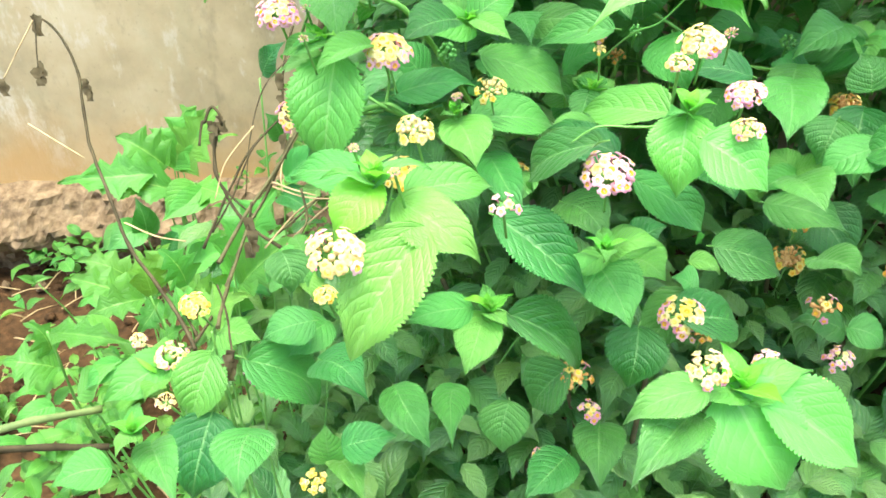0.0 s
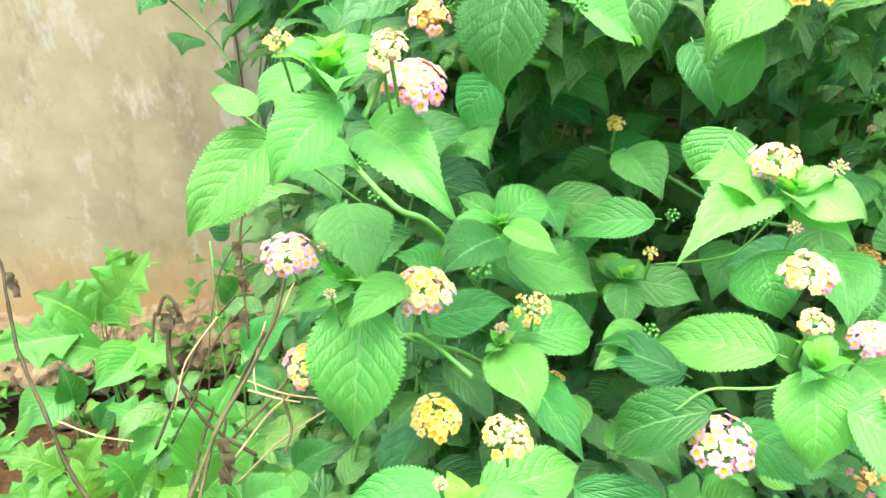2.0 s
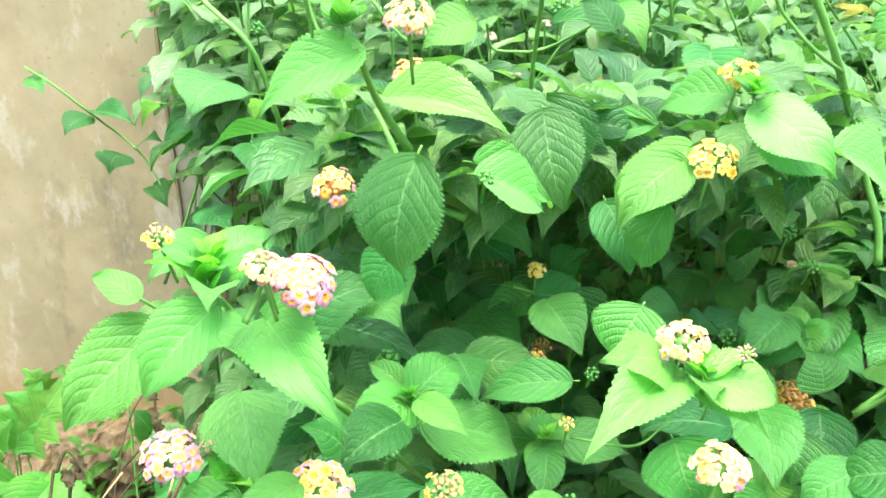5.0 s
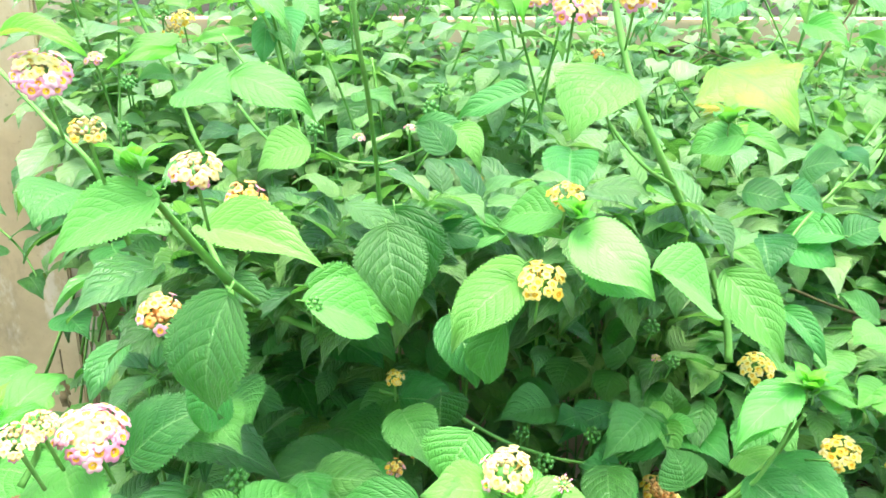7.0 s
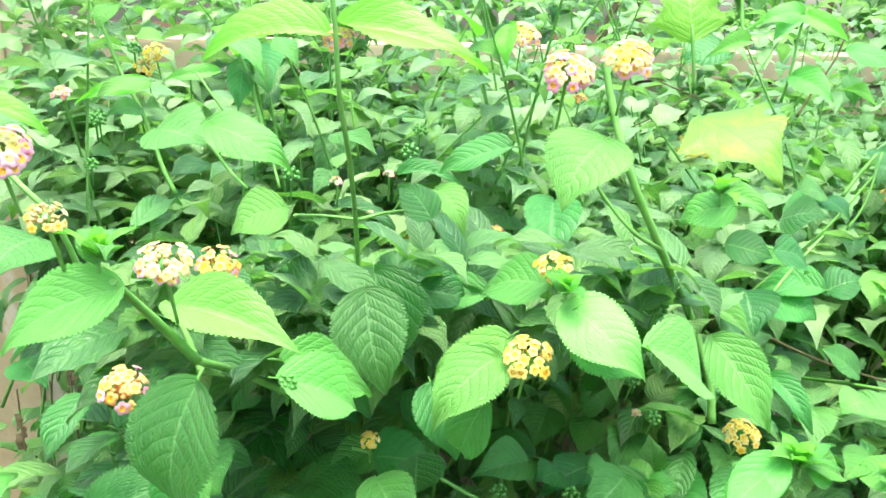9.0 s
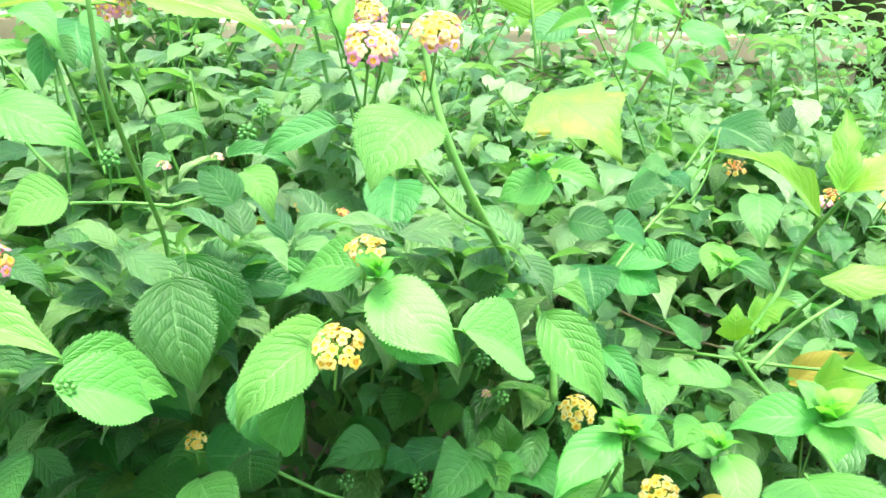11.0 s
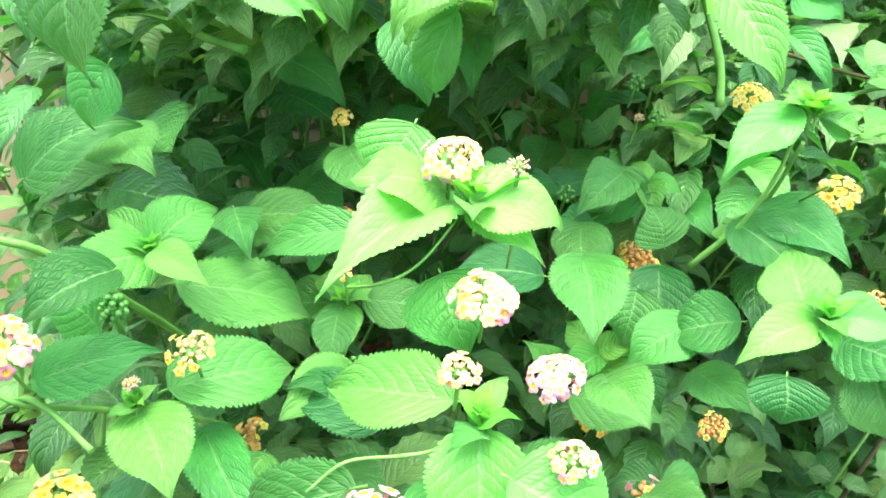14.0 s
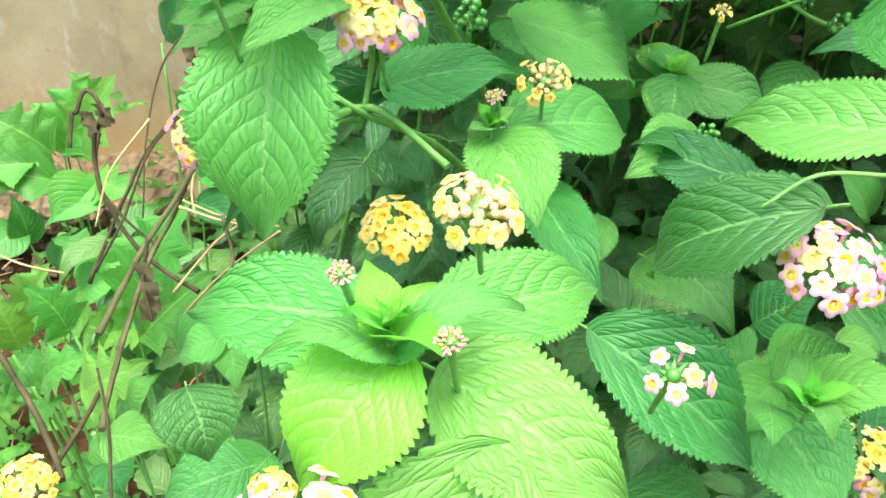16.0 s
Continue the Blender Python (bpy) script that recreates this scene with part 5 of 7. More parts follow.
leaf(front_bush, "mature", (0.466, 1.062, 0.975), (0.434, 1.054, 1.001), 0.035, -58)


# ---- flower heads, buds and berries of the front bush ----
flower_head(front_bush, (-0.211, 0.468, 0.916), (0.18, -0.36, 0.91), 0.0257, "cream", 16)
flower_head(front_bush, (-0.138, 0.453, 0.916), (0.13, -0.37, 0.92), 0.0276, "blush", 14)
flower_head(front_bush, (-0.045, 0.327, 1.104), (0.09, -0.43, 0.90), 0.0291, "cream", 24)
flower_head(front_bush, (-0.032, 0.500, 1.144), (0.06, -0.53, 0.85), 0.0302, "blush", 24)
flower_head(front_bush, (0.036, 0.546, 1.098), (-0.01, -0.51, 0.86), 0.0230, "opening", 20)
flower_head(front_bush, (0.100, 0.416, 1.099), (-0.09, -0.47, 0.88), 0.0311, "pink", 17)
flower_head(front_bush, (0.391, 0.742, 0.992), (-0.23, -0.46, 0.86), 0.0348, "amber", 18)
flower_head(front_bush, (0.386, 0.779, 0.794), (-0.19, -0.41, 0.89), 0.0397, "amber", 18)
flower_head(front_bush, (0.038, 0.367, 1.105), (-0.02, -0.46, 0.89), 0.0168, "pink", 4)
flower_head(front_bush, (0.167, 0.447, 0.970), (-0.13, -0.39, 0.91), 0.0311, "blush", 18)
flower_head(front_bush, (-0.100, 0.505, 1.168), (0.07, -0.45, 0.89), 0.0277, "pink", 24)
flower_head(front_bush, (0.136, 0.716, 1.077), (-0.15, -0.46, 0.88), 0.0167, "fading", 16)
flower_head(front_bush, (0.162, 0.530, 1.191), (-0.24, -0.44, 0.86), 0.0260, "cream", 20)
flower_head(front_bush, (0.157, 0.467, 1.158), (-0.25, -0.38, 0.89), 0.0275, "cream", 24)
flower_head(front_bush, (-0.014, 0.628, 1.259), (0.06, -0.52, 0.85), 0.0278, "fading", 20)
flower_head(front_bush, (-0.032, 0.500, 1.256), (0.10, -0.46, 0.88), 0.0300, "pink", 26)
flower_head(front_bush, (0.202, 0.595, 1.272), (-0.20, -0.49, 0.85), 0.0298, "gold", 15)
flower_head(front_bush, (0.227, 0.622, 1.315), (-0.22, -0.52, 0.82), 0.0225, "gold", 14)
flower_head(front_bush, (0.142, 0.745, 1.140), (-0.11, -0.53, 0.84), 0.0150, "gold", 16)
flower_head(front_bush, (0.462, 0.622, 1.103), (-0.33, -0.34, 0.88), 0.0315, "gold", 16)
flower_head(front_bush, (0.391, 0.757, 0.994), (-0.23, -0.37, 0.90), 0.0313, "amber", 17)
flower_head(front_bush, (0.156, 0.516, 1.199), (-0.15, -0.41, 0.90), 0.0259, "cream", 16)
flower_head(front_bush, (0.407, 0.660, 1.162), (-0.30, -0.40, 0.87), 0.0264, "gold", 16)
flower_head(front_bush, (0.229, 0.630, 1.428), (-0.23, -0.58, 0.78), 0.0295, "blush", 24)
flower_head(front_bush, (0.274, 0.643, 1.435), (-0.28, -0.57, 0.78), 0.0302, "blush", 22)
flower_head(front_bush, (0.018, 0.506, 1.364), (0.03, -0.58, 0.81), 0.0201, "cream", 22)
flower_head(front_bush, (0.037, 0.657, 1.315), (0.00, -0.57, 0.82), 0.0281, "fading", 13)
flower_head(front_bush, (-0.044, 0.555, 1.399), (0.13, -0.61, 0.78), 0.0262, "pink", 24)
flower_head(front_bush, (-0.023, 0.523, 1.378), (0.10, -0.59, 0.80), 0.0152, "opening", 18)
flower_head(front_bush, (-0.044, 0.444, 1.286), (0.14, -0.46, 0.88), 0.0143, "cream", 20)
flower_head(front_bush, (0.401, 1.147, 1.434), (-0.22, -0.60, 0.77), 0.0424, "blush", 20)
flower_head(front_bush, (0.107, 0.676, 1.440), (-0.06, -0.63, 0.77), 0.0199, "pink", 20)
flower_head(front_bush, (-0.027, 1.114, 1.391), (0.06, -0.62, 0.78), 0.0253, "opening", 16)
flower_head(front_bush, (-0.016, 1.115, 1.405), (0.06, -0.63, 0.78), 0.0242, "gold", 12)
flower_head(front_bush, (0.876, 1.019, 1.253), (-0.42, -0.41, 0.81), 0.0299, "amber", 14)
flower_head(front_bush, (0.567, 0.663, 0.974), (-0.27, -0.31, 0.91), 0.0209, "amber", 10)
flower_head(front_bush, (0.132, 0.416, 1.163), (-0.20, -0.39, 0.90), 0.0141, "cream", 20)
flower_head(front_bush, (0.177, 0.437, 1.137), (-0.24, -0.36, 0.90), 0.0221, "pink", 22)
flower_head(front_bush, (0.167, 0.396, 1.134), (-0.25, -0.32, 0.91), 0.0164, "cream", 20)
flower_head(front_bush, (0.457, 0.689, 0.838), (-0.28, -0.31, 0.91), 0.0284, "amber", 15)
flower_head(front_bush, (-0.028, 0.511, 1.050), (0.01, -0.43, 0.90), 0.0297, "gold", 18)
flower_head(front_bush, (-0.007, 0.386, 1.141), (0.08, -0.35, 0.93), 0.0204, "opening", 30)
flower_head(front_bush, (-0.241, 0.485, 0.917), (0.20, -0.37, 0.91), 0.0127, "cream", 10)
flower_head(front_bush, (-0.195, 0.411, 0.922), (0.18, -0.34, 0.92), 0.0138, "cream", 12)
flower_head(front_bush, (-0.217, 0.343, 0.936), (0.21, -0.30, 0.93), 0.0151, "opening", 14)
flower_head(front_bush, (-0.088, 0.374, 0.883), (0.09, -0.31, 0.94), 0.0182, "gold", 14)
flower_head(front_bush, (0.163, 0.370, 0.989), (-0.14, -0.36, 0.92), 0.0255, "cream", 18)
flower_head(front_bush, (0.247, 0.401, 0.942), (-0.19, -0.34, 0.92), 0.0228, "cream", 18)
flower_head(front_bush, (0.366, 0.640, 0.829), (-0.21, -0.38, 0.90), 0.0305, "fading", 8)
flower_head(front_bush, (0.434, 0.701, 0.709), (-0.21, -0.35, 0.91), 0.0337, "pink", 12)
flower_head(front_bush, (0.092, 0.421, 0.938), (-0.06, -0.37, 0.93), 0.0238, "fading", 12)
flower_head(front_bush, (0.109, 0.442, 0.883), (-0.07, -0.35, 0.93), 0.0181, "pink", 8)
flower_head(front_bush, (0.072, 0.420, 0.858), (-0.04, -0.33, 0.94), 0.0154, "pink", 10)
flower_head(front_bush, (0.226, 0.425, 0.942), (-0.17, -0.36, 0.92), 0.0253, "pink", 16)
flower_head(front_bush, (-0.097, 0.505, 1.100), (0.04, -0.43, 0.90), 0.0276, "blush", 20)
flower_head(front_bush, (0.057, 0.574, 1.013), (-0.10, -0.40, 0.91), 0.0089, "amber", 8)
flower_head(front_bush, (0.542, 0.528, 1.043), (-0.34, -0.28, 0.90), 0.0226, "gold", 14)
flower_head(front_bush, (0.320, 0.637, 0.928), (-0.15, -0.34, 0.93), 0.0239, "amber", 15)
flower_head(front_bush, (0.462, 0.693, 0.839), (-0.21, -0.31, 0.93), 0.0259, "amber", 14)
flower_head(front_bush, (0.414, 0.565, 1.075), (-0.26, -0.35, 0.90), 0.0068, "pink", 2)
flower_head(front_bush, (0.432, 0.544, 1.064), (-0.28, -0.33, 0.90), 0.0150, "pink", 3)
flower_head(front_bush, (-0.168, 0.436, 0.989), (0.20, -0.28, 0.94), 0.0205, "gold", 22)
flower_head(front_bush, (-0.070, 0.404, 1.020), (0.08, -0.29, 0.95), 0.0150, "gold", 10)
flower_head(front_bush, (0.195, 0.482, 0.927), (-0.24, -0.27, 0.93), 0.0225, "fading", 12)
flower_head(front_bush, (-0.094, 0.519, 1.272), (0.08, -0.55, 0.83), 0.0143, "opening", 16)
flower_head(front_bush, (-0.047, 0.482, 1.270), (0.01, -0.54, 0.84), 0.0141, "cream", 18)
flower_head(front_bush, (0.011, 0.519, 1.102), (-0.06, -0.48, 0.87), 0.0089, "buds", 20)
flower_head(front_bush, (-0.037, 0.363, 1.140), (0.04, -0.40, 0.91), 0.0077, "buds", 22)
flower_head(front_bush, (-0.016, 0.350, 1.133), (-0.03, -0.37, 0.93), 0.0085, "buds", 24)
flower_head(front_bush, (-0.136, 0.524, 0.908), (0.12, -0.31, 0.94), 0.0097, "buds", 14)
flower_head(front_bush, (-0.136, 0.581, 1.227), (0.12, -0.52, 0.85), 0.0085, "buds", 14, (-0.06, 0.63, 1.13))
flower_head(front_bush, (-0.082, 0.507, 1.168), (0.05, -0.45, 0.89), 0.0090, "buds", 14)
flower_head(front_bush, (-0.079, 0.475, 1.159), (0.05, -0.43, 0.90), 0.0090, "buds", 14)
flower_head(front_bush, (0.013, 0.519, 1.103), (-0.06, -0.41, 0.91), 0.0083, "buds", 14)
flower_head(front_bush, (0.180, 0.497, 1.199), (-0.29, -0.45, 0.85), 0.0130, "buds", 16)
flower_head(front_bush, (0.207, 0.570, 1.127), (-0.26, -0.43, 0.86), 0.0132, "buds", 14)
flower_head(front_bush, (0.323, 0.637, 0.961), (-0.15, -0.35, 0.92), 0.0147, "buds", 14)
flower_head(front_bush, (0.182, 0.815, 1.208), (-0.04, -0.56, 0.83), 0.0153, "opening", 10)
flower_head(front_bush, (0.177, 0.840, 1.016), (-0.17, -0.50, 0.85), 0.0206, "amber", 12)
flower_head(front_bush, (0.115, 0.570, 1.116), (-0.21, -0.49, 0.85), 0.0099, "opening", 12)
flower_head(front_bush, (0.259, 1.110, 1.190), (-0.13, -0.55, 0.83), 0.0170, "gold", 10)
flower_head(front_bush, (0.745, 0.756, 1.285), (-0.43, -0.40, 0.81), 0.0167, "amber", 10)
berry_cluster(front_bush, (0.128, 0.718, 1.251), 0.0138)
berry_cluster(front_bush, (-0.055, 0.609, 1.149), 0.0109)
berry_cluster(front_bush, (-0.063, 0.684, 1.142), 0.0107)
berry_cluster(front_bush, (0.017, 0.711, 1.090), 0.0135)
berry_cluster(front_bush, (0.005, 0.555, 1.120), 0.0137)
berry_cluster(front_bush, (0.120, 0.569, 1.055), 0.0129)
berry_cluster(front_bush, (0.153, 0.635, 1.107), 0.0105)
berry_cluster(front_bush, (0.155, 0.800, 1.235), 0.0183)
berry_cluster(front_bush, (0.070, 0.604, 1.261), 0.0109)
berry_cluster(front_bush, (0.075, 0.625, 1.258), 0.0100)
berry_cluster(front_bush, (0.422, 0.801, 1.096), 0.0141)
berry_cluster(front_bush, (0.017, 0.693, 1.098), 0.0185)
berry_cluster(front_bush, (0.370, 0.732, 1.235), 0.0155)
berry_cluster(front_bush, (0.328, 0.985, 1.126), 0.0197)
berry_cluster(front_bush, (0.004, 0.555, 1.118), 0.0138)
berry_cluster(front_bush, (0.075, 1.002, 1.318), 0.0200)
berry_cluster(front_bush, (0.104, 0.936, 1.306), 0.0170)
berry_cluster(front_bush, (0.233, 1.011, 1.312), 0.0200)
berry_cluster(front_bush, (0.016, 1.145, 1.377), 0.0180)
berry_cluster(front_bush, (-0.075, 1.103, 1.336), 0.0180)
berry_cluster(front_bush, (0.373, 0.742, 1.232), 0.0200)
berry_cluster(front_bush, (0.421, 0.843, 1.114), 0.0160)
berry_cluster(front_bush, (0.269, 1.111, 1.320), 0.0180)
berry_cluster(front_bush, (0.274, 0.806, 1.035), 0.0160)
berry_cluster(front_bush, (0.326, 0.764, 1.051), 0.0160)
berry_cluster(front_bush, (0.276, 0.752, 1.037), 0.0180)
flower_head(front_bush, (0.295, 1.046, 1.228), (-0.1, -0.5, 0.85), 0.0180, "gold", 8)
flower_head(front_bush, (0.321, 0.976, 1.236), (-0.1, -0.5, 0.85), 0.0160, "fading", 8)
flower_head(front_bush, (0.150, 0.968, 1.294), (-0.1, -0.5, 0.85), 0.0130, "pink", 5)
flower_head(front_bush, (0.852, 0.772, 1.273), (-0.1, -0.5, 0.85), 0.0180, "gold", 8)
flower_head(front_bush, (0.913, 0.803, 1.282), (-0.1, -0.5, 0.85), 0.0120, "pink", 5)
flower_head(front_bush, (0.853, 0.850, 1.247), (-0.1, -0.5, 0.85), 0.0200, "pink", 7)
flower_head(front_bush, (0.912, 0.817, 1.246), (-0.1, -0.5, 0.85), 0.0160, "gold", 7)
flower_head(front_bush, (-0.103, 1.067, 1.367), (-0.1, -0.5, 0.85), 0.0200, "pink", 9)
flower_head(front_bush, (0.317, 0.964, 1.238), (-0.1, -0.5, 0.85), 0.0160, "fading", 6)
flower_head(front_bush, (0.190, 0.914, 1.311), (-0.1, -0.5, 0.85), 0.0110, "pink", 5)
flower_head(front_bush, (0.428, 1.028, 1.369), (-0.1, -0.5, 0.85), 0.0160, "fading", 7)
flower_head(front_bush, (0.199, 1.052, 1.239), (-0.1, -0.5, 0.85), 0.0100, "pink", 5)
flower_head(front_bush, (0.378, 0.800, 1.047), (-0.1, -0.5, 0.85), 0.0100, "gold", 6)
flower_head(front_bush, (0.419, 0.826, 1.089), (-0.1, -0.5, 0.85), 0.0120, "buds", 10)
flower_head(front_bush, (0.058, 0.580, 1.013), (-0.1, -0.5, 0.85), 0.0200, "amber", 9)
leaf(front_bush, "dead", (0.602, 1.083, 1.280), (0.624, 1.054, 1.298), 0.021, 20, "yellowed withered leaf")
leaf(front_bush, "dead", (0.602, 1.095, 1.313), (0.607, 1.088, 1.300), 0.011, 20, "yellowed withered leaf")
leaf(front_bush, "dead", (0.516, 0.628, 1.074), (0.537, 0.594, 1.073), 0.011, 20, "yellowed withered leaf")
leaf(front_bush, "dead", (0.164, 0.832, 1.203), (0.183, 0.825, 1.206), 0.007, 20, "yellowed withered leaf")
leaf(front_bush, "dead", (0.581, 0.545, 1.073), (0.558, 0.500, 1.031), 0.010, 20, "yellowed withered leaf")
leaf(front_bush, "dead", (0.586, 1.071, 1.299), (0.614, 1.039, 1.293), 0.016, 20, "yellowed withered leaf")

# ---- stems ----
branch(front_bush, [(0.025, 0.589, 1.285), (0.008, 0.569, 1.316), (-0.003, 0.532, 1.347)], 0.0026, 0.0015)
branch(front_bush, [(0.081, 0.727, 1.193), (0.049, 0.739, 1.206), (0.025, 0.589, 1.285)], 0.0031, 0.0023)
branch(front_bush, [(-0.046, 0.803, 1.223), (-0.062, 0.761, 1.310), (-0.090, 0.779, 1.341), (-0.136, 0.853, 1.372)], 0.0023, 0.0016)
branch(front_bush, [(0.102, 1.048, 1.269), (0.093, 1.064, 1.311), (0.071, 0.917, 1.404), (0.065, 0.925, 1.423)], 0.0016, 0.0013)
branch(front_bush, [(0.432, 0.729, 1.128), (0.432, 0.741, 1.163), (0.419, 0.761, 1.214), (0.336, 0.687, 1.300), (0.303, 0.686, 1.360), (0.295, 0.701, 1.400), (0.292, 0.712, 1.430)], 0.0035, 0.0022)
branch(front_bush, [(0.338, 0.686, 1.298), (0.307, 0.677, 1.316), (0.288, 0.690, 1.340), (0.278, 0.686, 1.355), (0.276, 0.694, 1.369)], 0.0017, 0.0009)
branch(front_bush, [(0.137, 0.769, 1.306), (0.111, 0.776, 1.308), (0.079, 0.648, 1.342)], 0.0012, 0.0008)
branch(front_bush, [(0.137, 0.769, 1.306), (0.155, 0.766, 1.311), (0.153, 0.661, 1.340)], 0.0012, 0.0008)
branch(front_bush, [(0.026, 0.624, 1.261), (0.020, 0.633, 1.277), (0.012, 0.643, 1.295)], 0.0020, 0.0015)
branch(front_bush, [(-0.057, 0.484, 1.242), (-0.051, 0.488, 1.252), (-0.047, 0.479, 1.264)], 0.0015, 0.0011)
branch(night, [(0.617, 0.719, 1.151), (0.655, 0.719, 1.201), (0.677, 0.724, 1.241), (0.629, 0.648, 1.313)], 0.0029, 0.0020)
branch(night, [(0.621, 0.715, 1.149), (0.657, 0.708, 1.178), (0.660, 0.674, 1.225)], 0.0020, 0.0014)
branch(night, [(0.854, 1.206, 0.914), (0.658, 0.817, 1.100), (0.715, 0.751, 1.107), (0.775, 0.676, 1.125), (0.844, 0.645, 1.144)], 0.0020, 0.0016)
branch(night, [(0.617, 0.719, 1.151), (0.638, 0.702, 1.121), (0.675, 0.661, 1.074), (0.681, 0.590, 1.031), (0.687, 0.499, 1.056), (0.690, 0.468, 1.063), (0.711, 0.429, 1.058)], 0.0027, 0.0018)
branch(front_bush, [(0.652, 0.944, 1.101), (0.668, 0.873, 1.100), (0.703, 0.816, 1.099)], 0.0020, 0.0014, BARK)
branch(front_bush, [(0.385, 0.664, 1.029), (0.432, 0.658, 1.077), (0.413, 0.609, 1.145)], 0.0022, 0.0014)
branch(front_bush, [(0.432, 0.658, 1.077), (0.448, 0.652, 1.077), (0.402, 0.567, 1.135)], 0.0011, 0.0008)
branch(front_bush, [(0.043, 0.667, 0.946), (0.011, 0.606, 1.014), (-0.012, 0.556, 1.062), (-0.038, 0.537, 1.085), (-0.052, 0.542, 1.092)], 0.0020, 0.0014)
branch(front_bush, [(-0.040, 0.538, 1.086), (-0.036, 0.540, 1.105), (-0.033, 0.495, 1.135)], 0.0012, 0.0010)
branch(front_bush, [(-0.041, 0.537, 1.084), (-0.052, 0.535, 1.083), (-0.058, 0.490, 1.102)], 0.0014, 0.0011)
branch(front_bush, [(0.115, 0.561, 1.111), (0.122, 0.495, 1.151), (0.139, 0.498, 1.157), (0.157, 0.505, 1.172)], 0.0007, 0.0006)
branch(front_bush, [(0.114, 0.425, 1.120), (0.126, 0.424, 1.121), (0.140, 0.425, 1.127)], 0.0008, 0.0006)
branch(front_bush, [(0.114, 0.425, 1.120), (0.094, 0.428, 1.119), (0.079, 0.426, 1.110)], 0.0007, 0.0005)
branch(front_bush, [(-0.064, 0.479, 1.102), (-0.048, 0.534, 1.088), (-0.032, 0.534, 1.088), (-0.007, 0.505, 1.079)], 0.0020, 0.0015)
branch(front_bush, [(0.736, 0.940, 1.228), (0.757, 0.942, 1.261), (0.777, 0.952, 1.316)], 0.0015, 0.0011)
branch(front_bush, [(0.660, 0.999, 1.131), (0.743, 0.988, 1.209), (0.808, 0.985, 1.286)], 0.0020, 0.0014)
branch(front_bush, [(0.323, 1.109, 1.415), (0.335, 1.086, 1.363), (0.341, 1.071, 1.328)], 0.0012, 0.0010)
branch(front_bush, [(0.643, 1.182, 1.436), (0.646, 1.163, 1.386), (0.647, 1.153, 1.358)], 0.0012, 0.0010)
branch(front_bush, [(0.611, 1.175, 1.374), (0.647, 1.153, 1.358), (0.680, 1.134, 1.345)], 0.0011, 0.0008, BARK)
branch(front_bush, [(0.647, 1.153, 1.358), (0.607, 1.162, 1.331), (0.539, 1.180, 1.296)], 0.0011, 0.0008, BARK)

branch(front_bush, [(0.343, 1.102, 0.964), (0.366, 1.074, 1.002), (0.383, 1.053, 1.047)], 0.0012, 0.0009)
branch(front_bush, [(0.339, 1.103, 0.964), (0.384, 1.077, 1.001), (0.423, 1.035, 1.048)], 0.0012, 0.0009)
branch(front_bush, [(0.448, 1.015, 1.032), (0.467, 0.982, 1.055), (0.490, 0.936, 1.082)], 0.0012, 0.0008)
branch(front_bush, [(0.110, 0.971, 1.069), (0.138, 0.959, 1.095), (0.170, 0.933, 1.121)], 0.0016, 0.0012)
branch(front_bush, [(0.140, 0.811, 1.094), (0.194, 0.801, 1.075), (0.247, 0.786, 1.044), (0.279, 0.786, 1.027), (0.305, 0.772, 1.023), (0.353, 0.736, 1.029)], 0.0019, 0.0012)
branch(front_bush, [(0.304, 0.772, 1.022), (0.331, 0.760, 1.023), (0.360, 0.762, 1.029)], 0.0013, 0.0009)
branch(front_bush, [(0.375, 0.650, 1.038), (0.391, 0.627, 1.078), (0.404, 0.617, 1.117), (0.406, 0.609, 1.150)], 0.0019, 0.0013)
branch(front_bush, [(0.519, 0.804, 1.183), (0.568, 0.833, 1.213), (0.630, 0.859, 1.248)], 0.0017, 0.0012)
branch(front_bush, [(0.601, 0.679, 1.154), (0.655, 0.691, 1.179), (0.715, 0.698, 1.198)], 0.0022, 0.0016)
branch(front_bush, [(0.042, 0.680, 0.994), (-0.018, 0.580, 1.134), (-0.045, 0.572, 1.158), (-0.079, 0.601, 1.194), (-0.069, 0.490, 1.252)], 0.0022, 0.0017)
branch(front_bush, [(0.092, 0.598, 1.472), (0.094, 0.595, 1.446), (0.097, 0.599, 1.410), (0.107, 0.627, 1.371), (0.129, 0.730, 1.294), (0.129, 0.724, 1.252)], 0.0011, 0.0017)

branch(front_bush, [(0.061, 0.935, 1.412), (0.068, 0.928, 1.396), (0.077, 0.925, 1.360), (0.085, 0.920, 1.317)], 0.0015, 0.0021)
leaf(front_bush, "tip", (0.060, 0.935, 1.414), (0.040, 0.926, 1.434), 0.037, -40)
leaf(front_bush, "tip", (0.063, 0.934, 1.412), (0.083, 0.912, 1.429), 0.035, 35)
leaf(front_bush, "mature", (0.065, 0.942, 1.404), (0.059, 0.922, 1.367), 0.025, 0)
leaf(front_bush, "mature", (0.070, 0.940, 1.401), (0.085, 0.919, 1.381), 0.023, 25)
leaf(front_bush, "mature", (0.097, 0.971, 1.424), (0.113, 0.938, 1.401), 0.022, 25)
branch(front_bush, [(0.025, 0.993, 1.391), (0.039, 0.982, 1.371), (0.056, 0.971, 1.349), (0.079, 0.970, 1.333)], 0.0011, 0.0013)
branch(front_bush, [(0.035, 0.960, 1.329), (0.051, 0.949, 1.307), (0.065, 0.940, 1.293)], 0.0014, 0.0016)
berry_cluster(front_bush, (0.075, 0.947, 1.326), 0.0157)
berry_cluster(front_bush, (-0.073, 1.059, 1.339), 0.0147)
berry_cluster(front_bush, (-0.079, 1.047, 1.297), 0.0147)
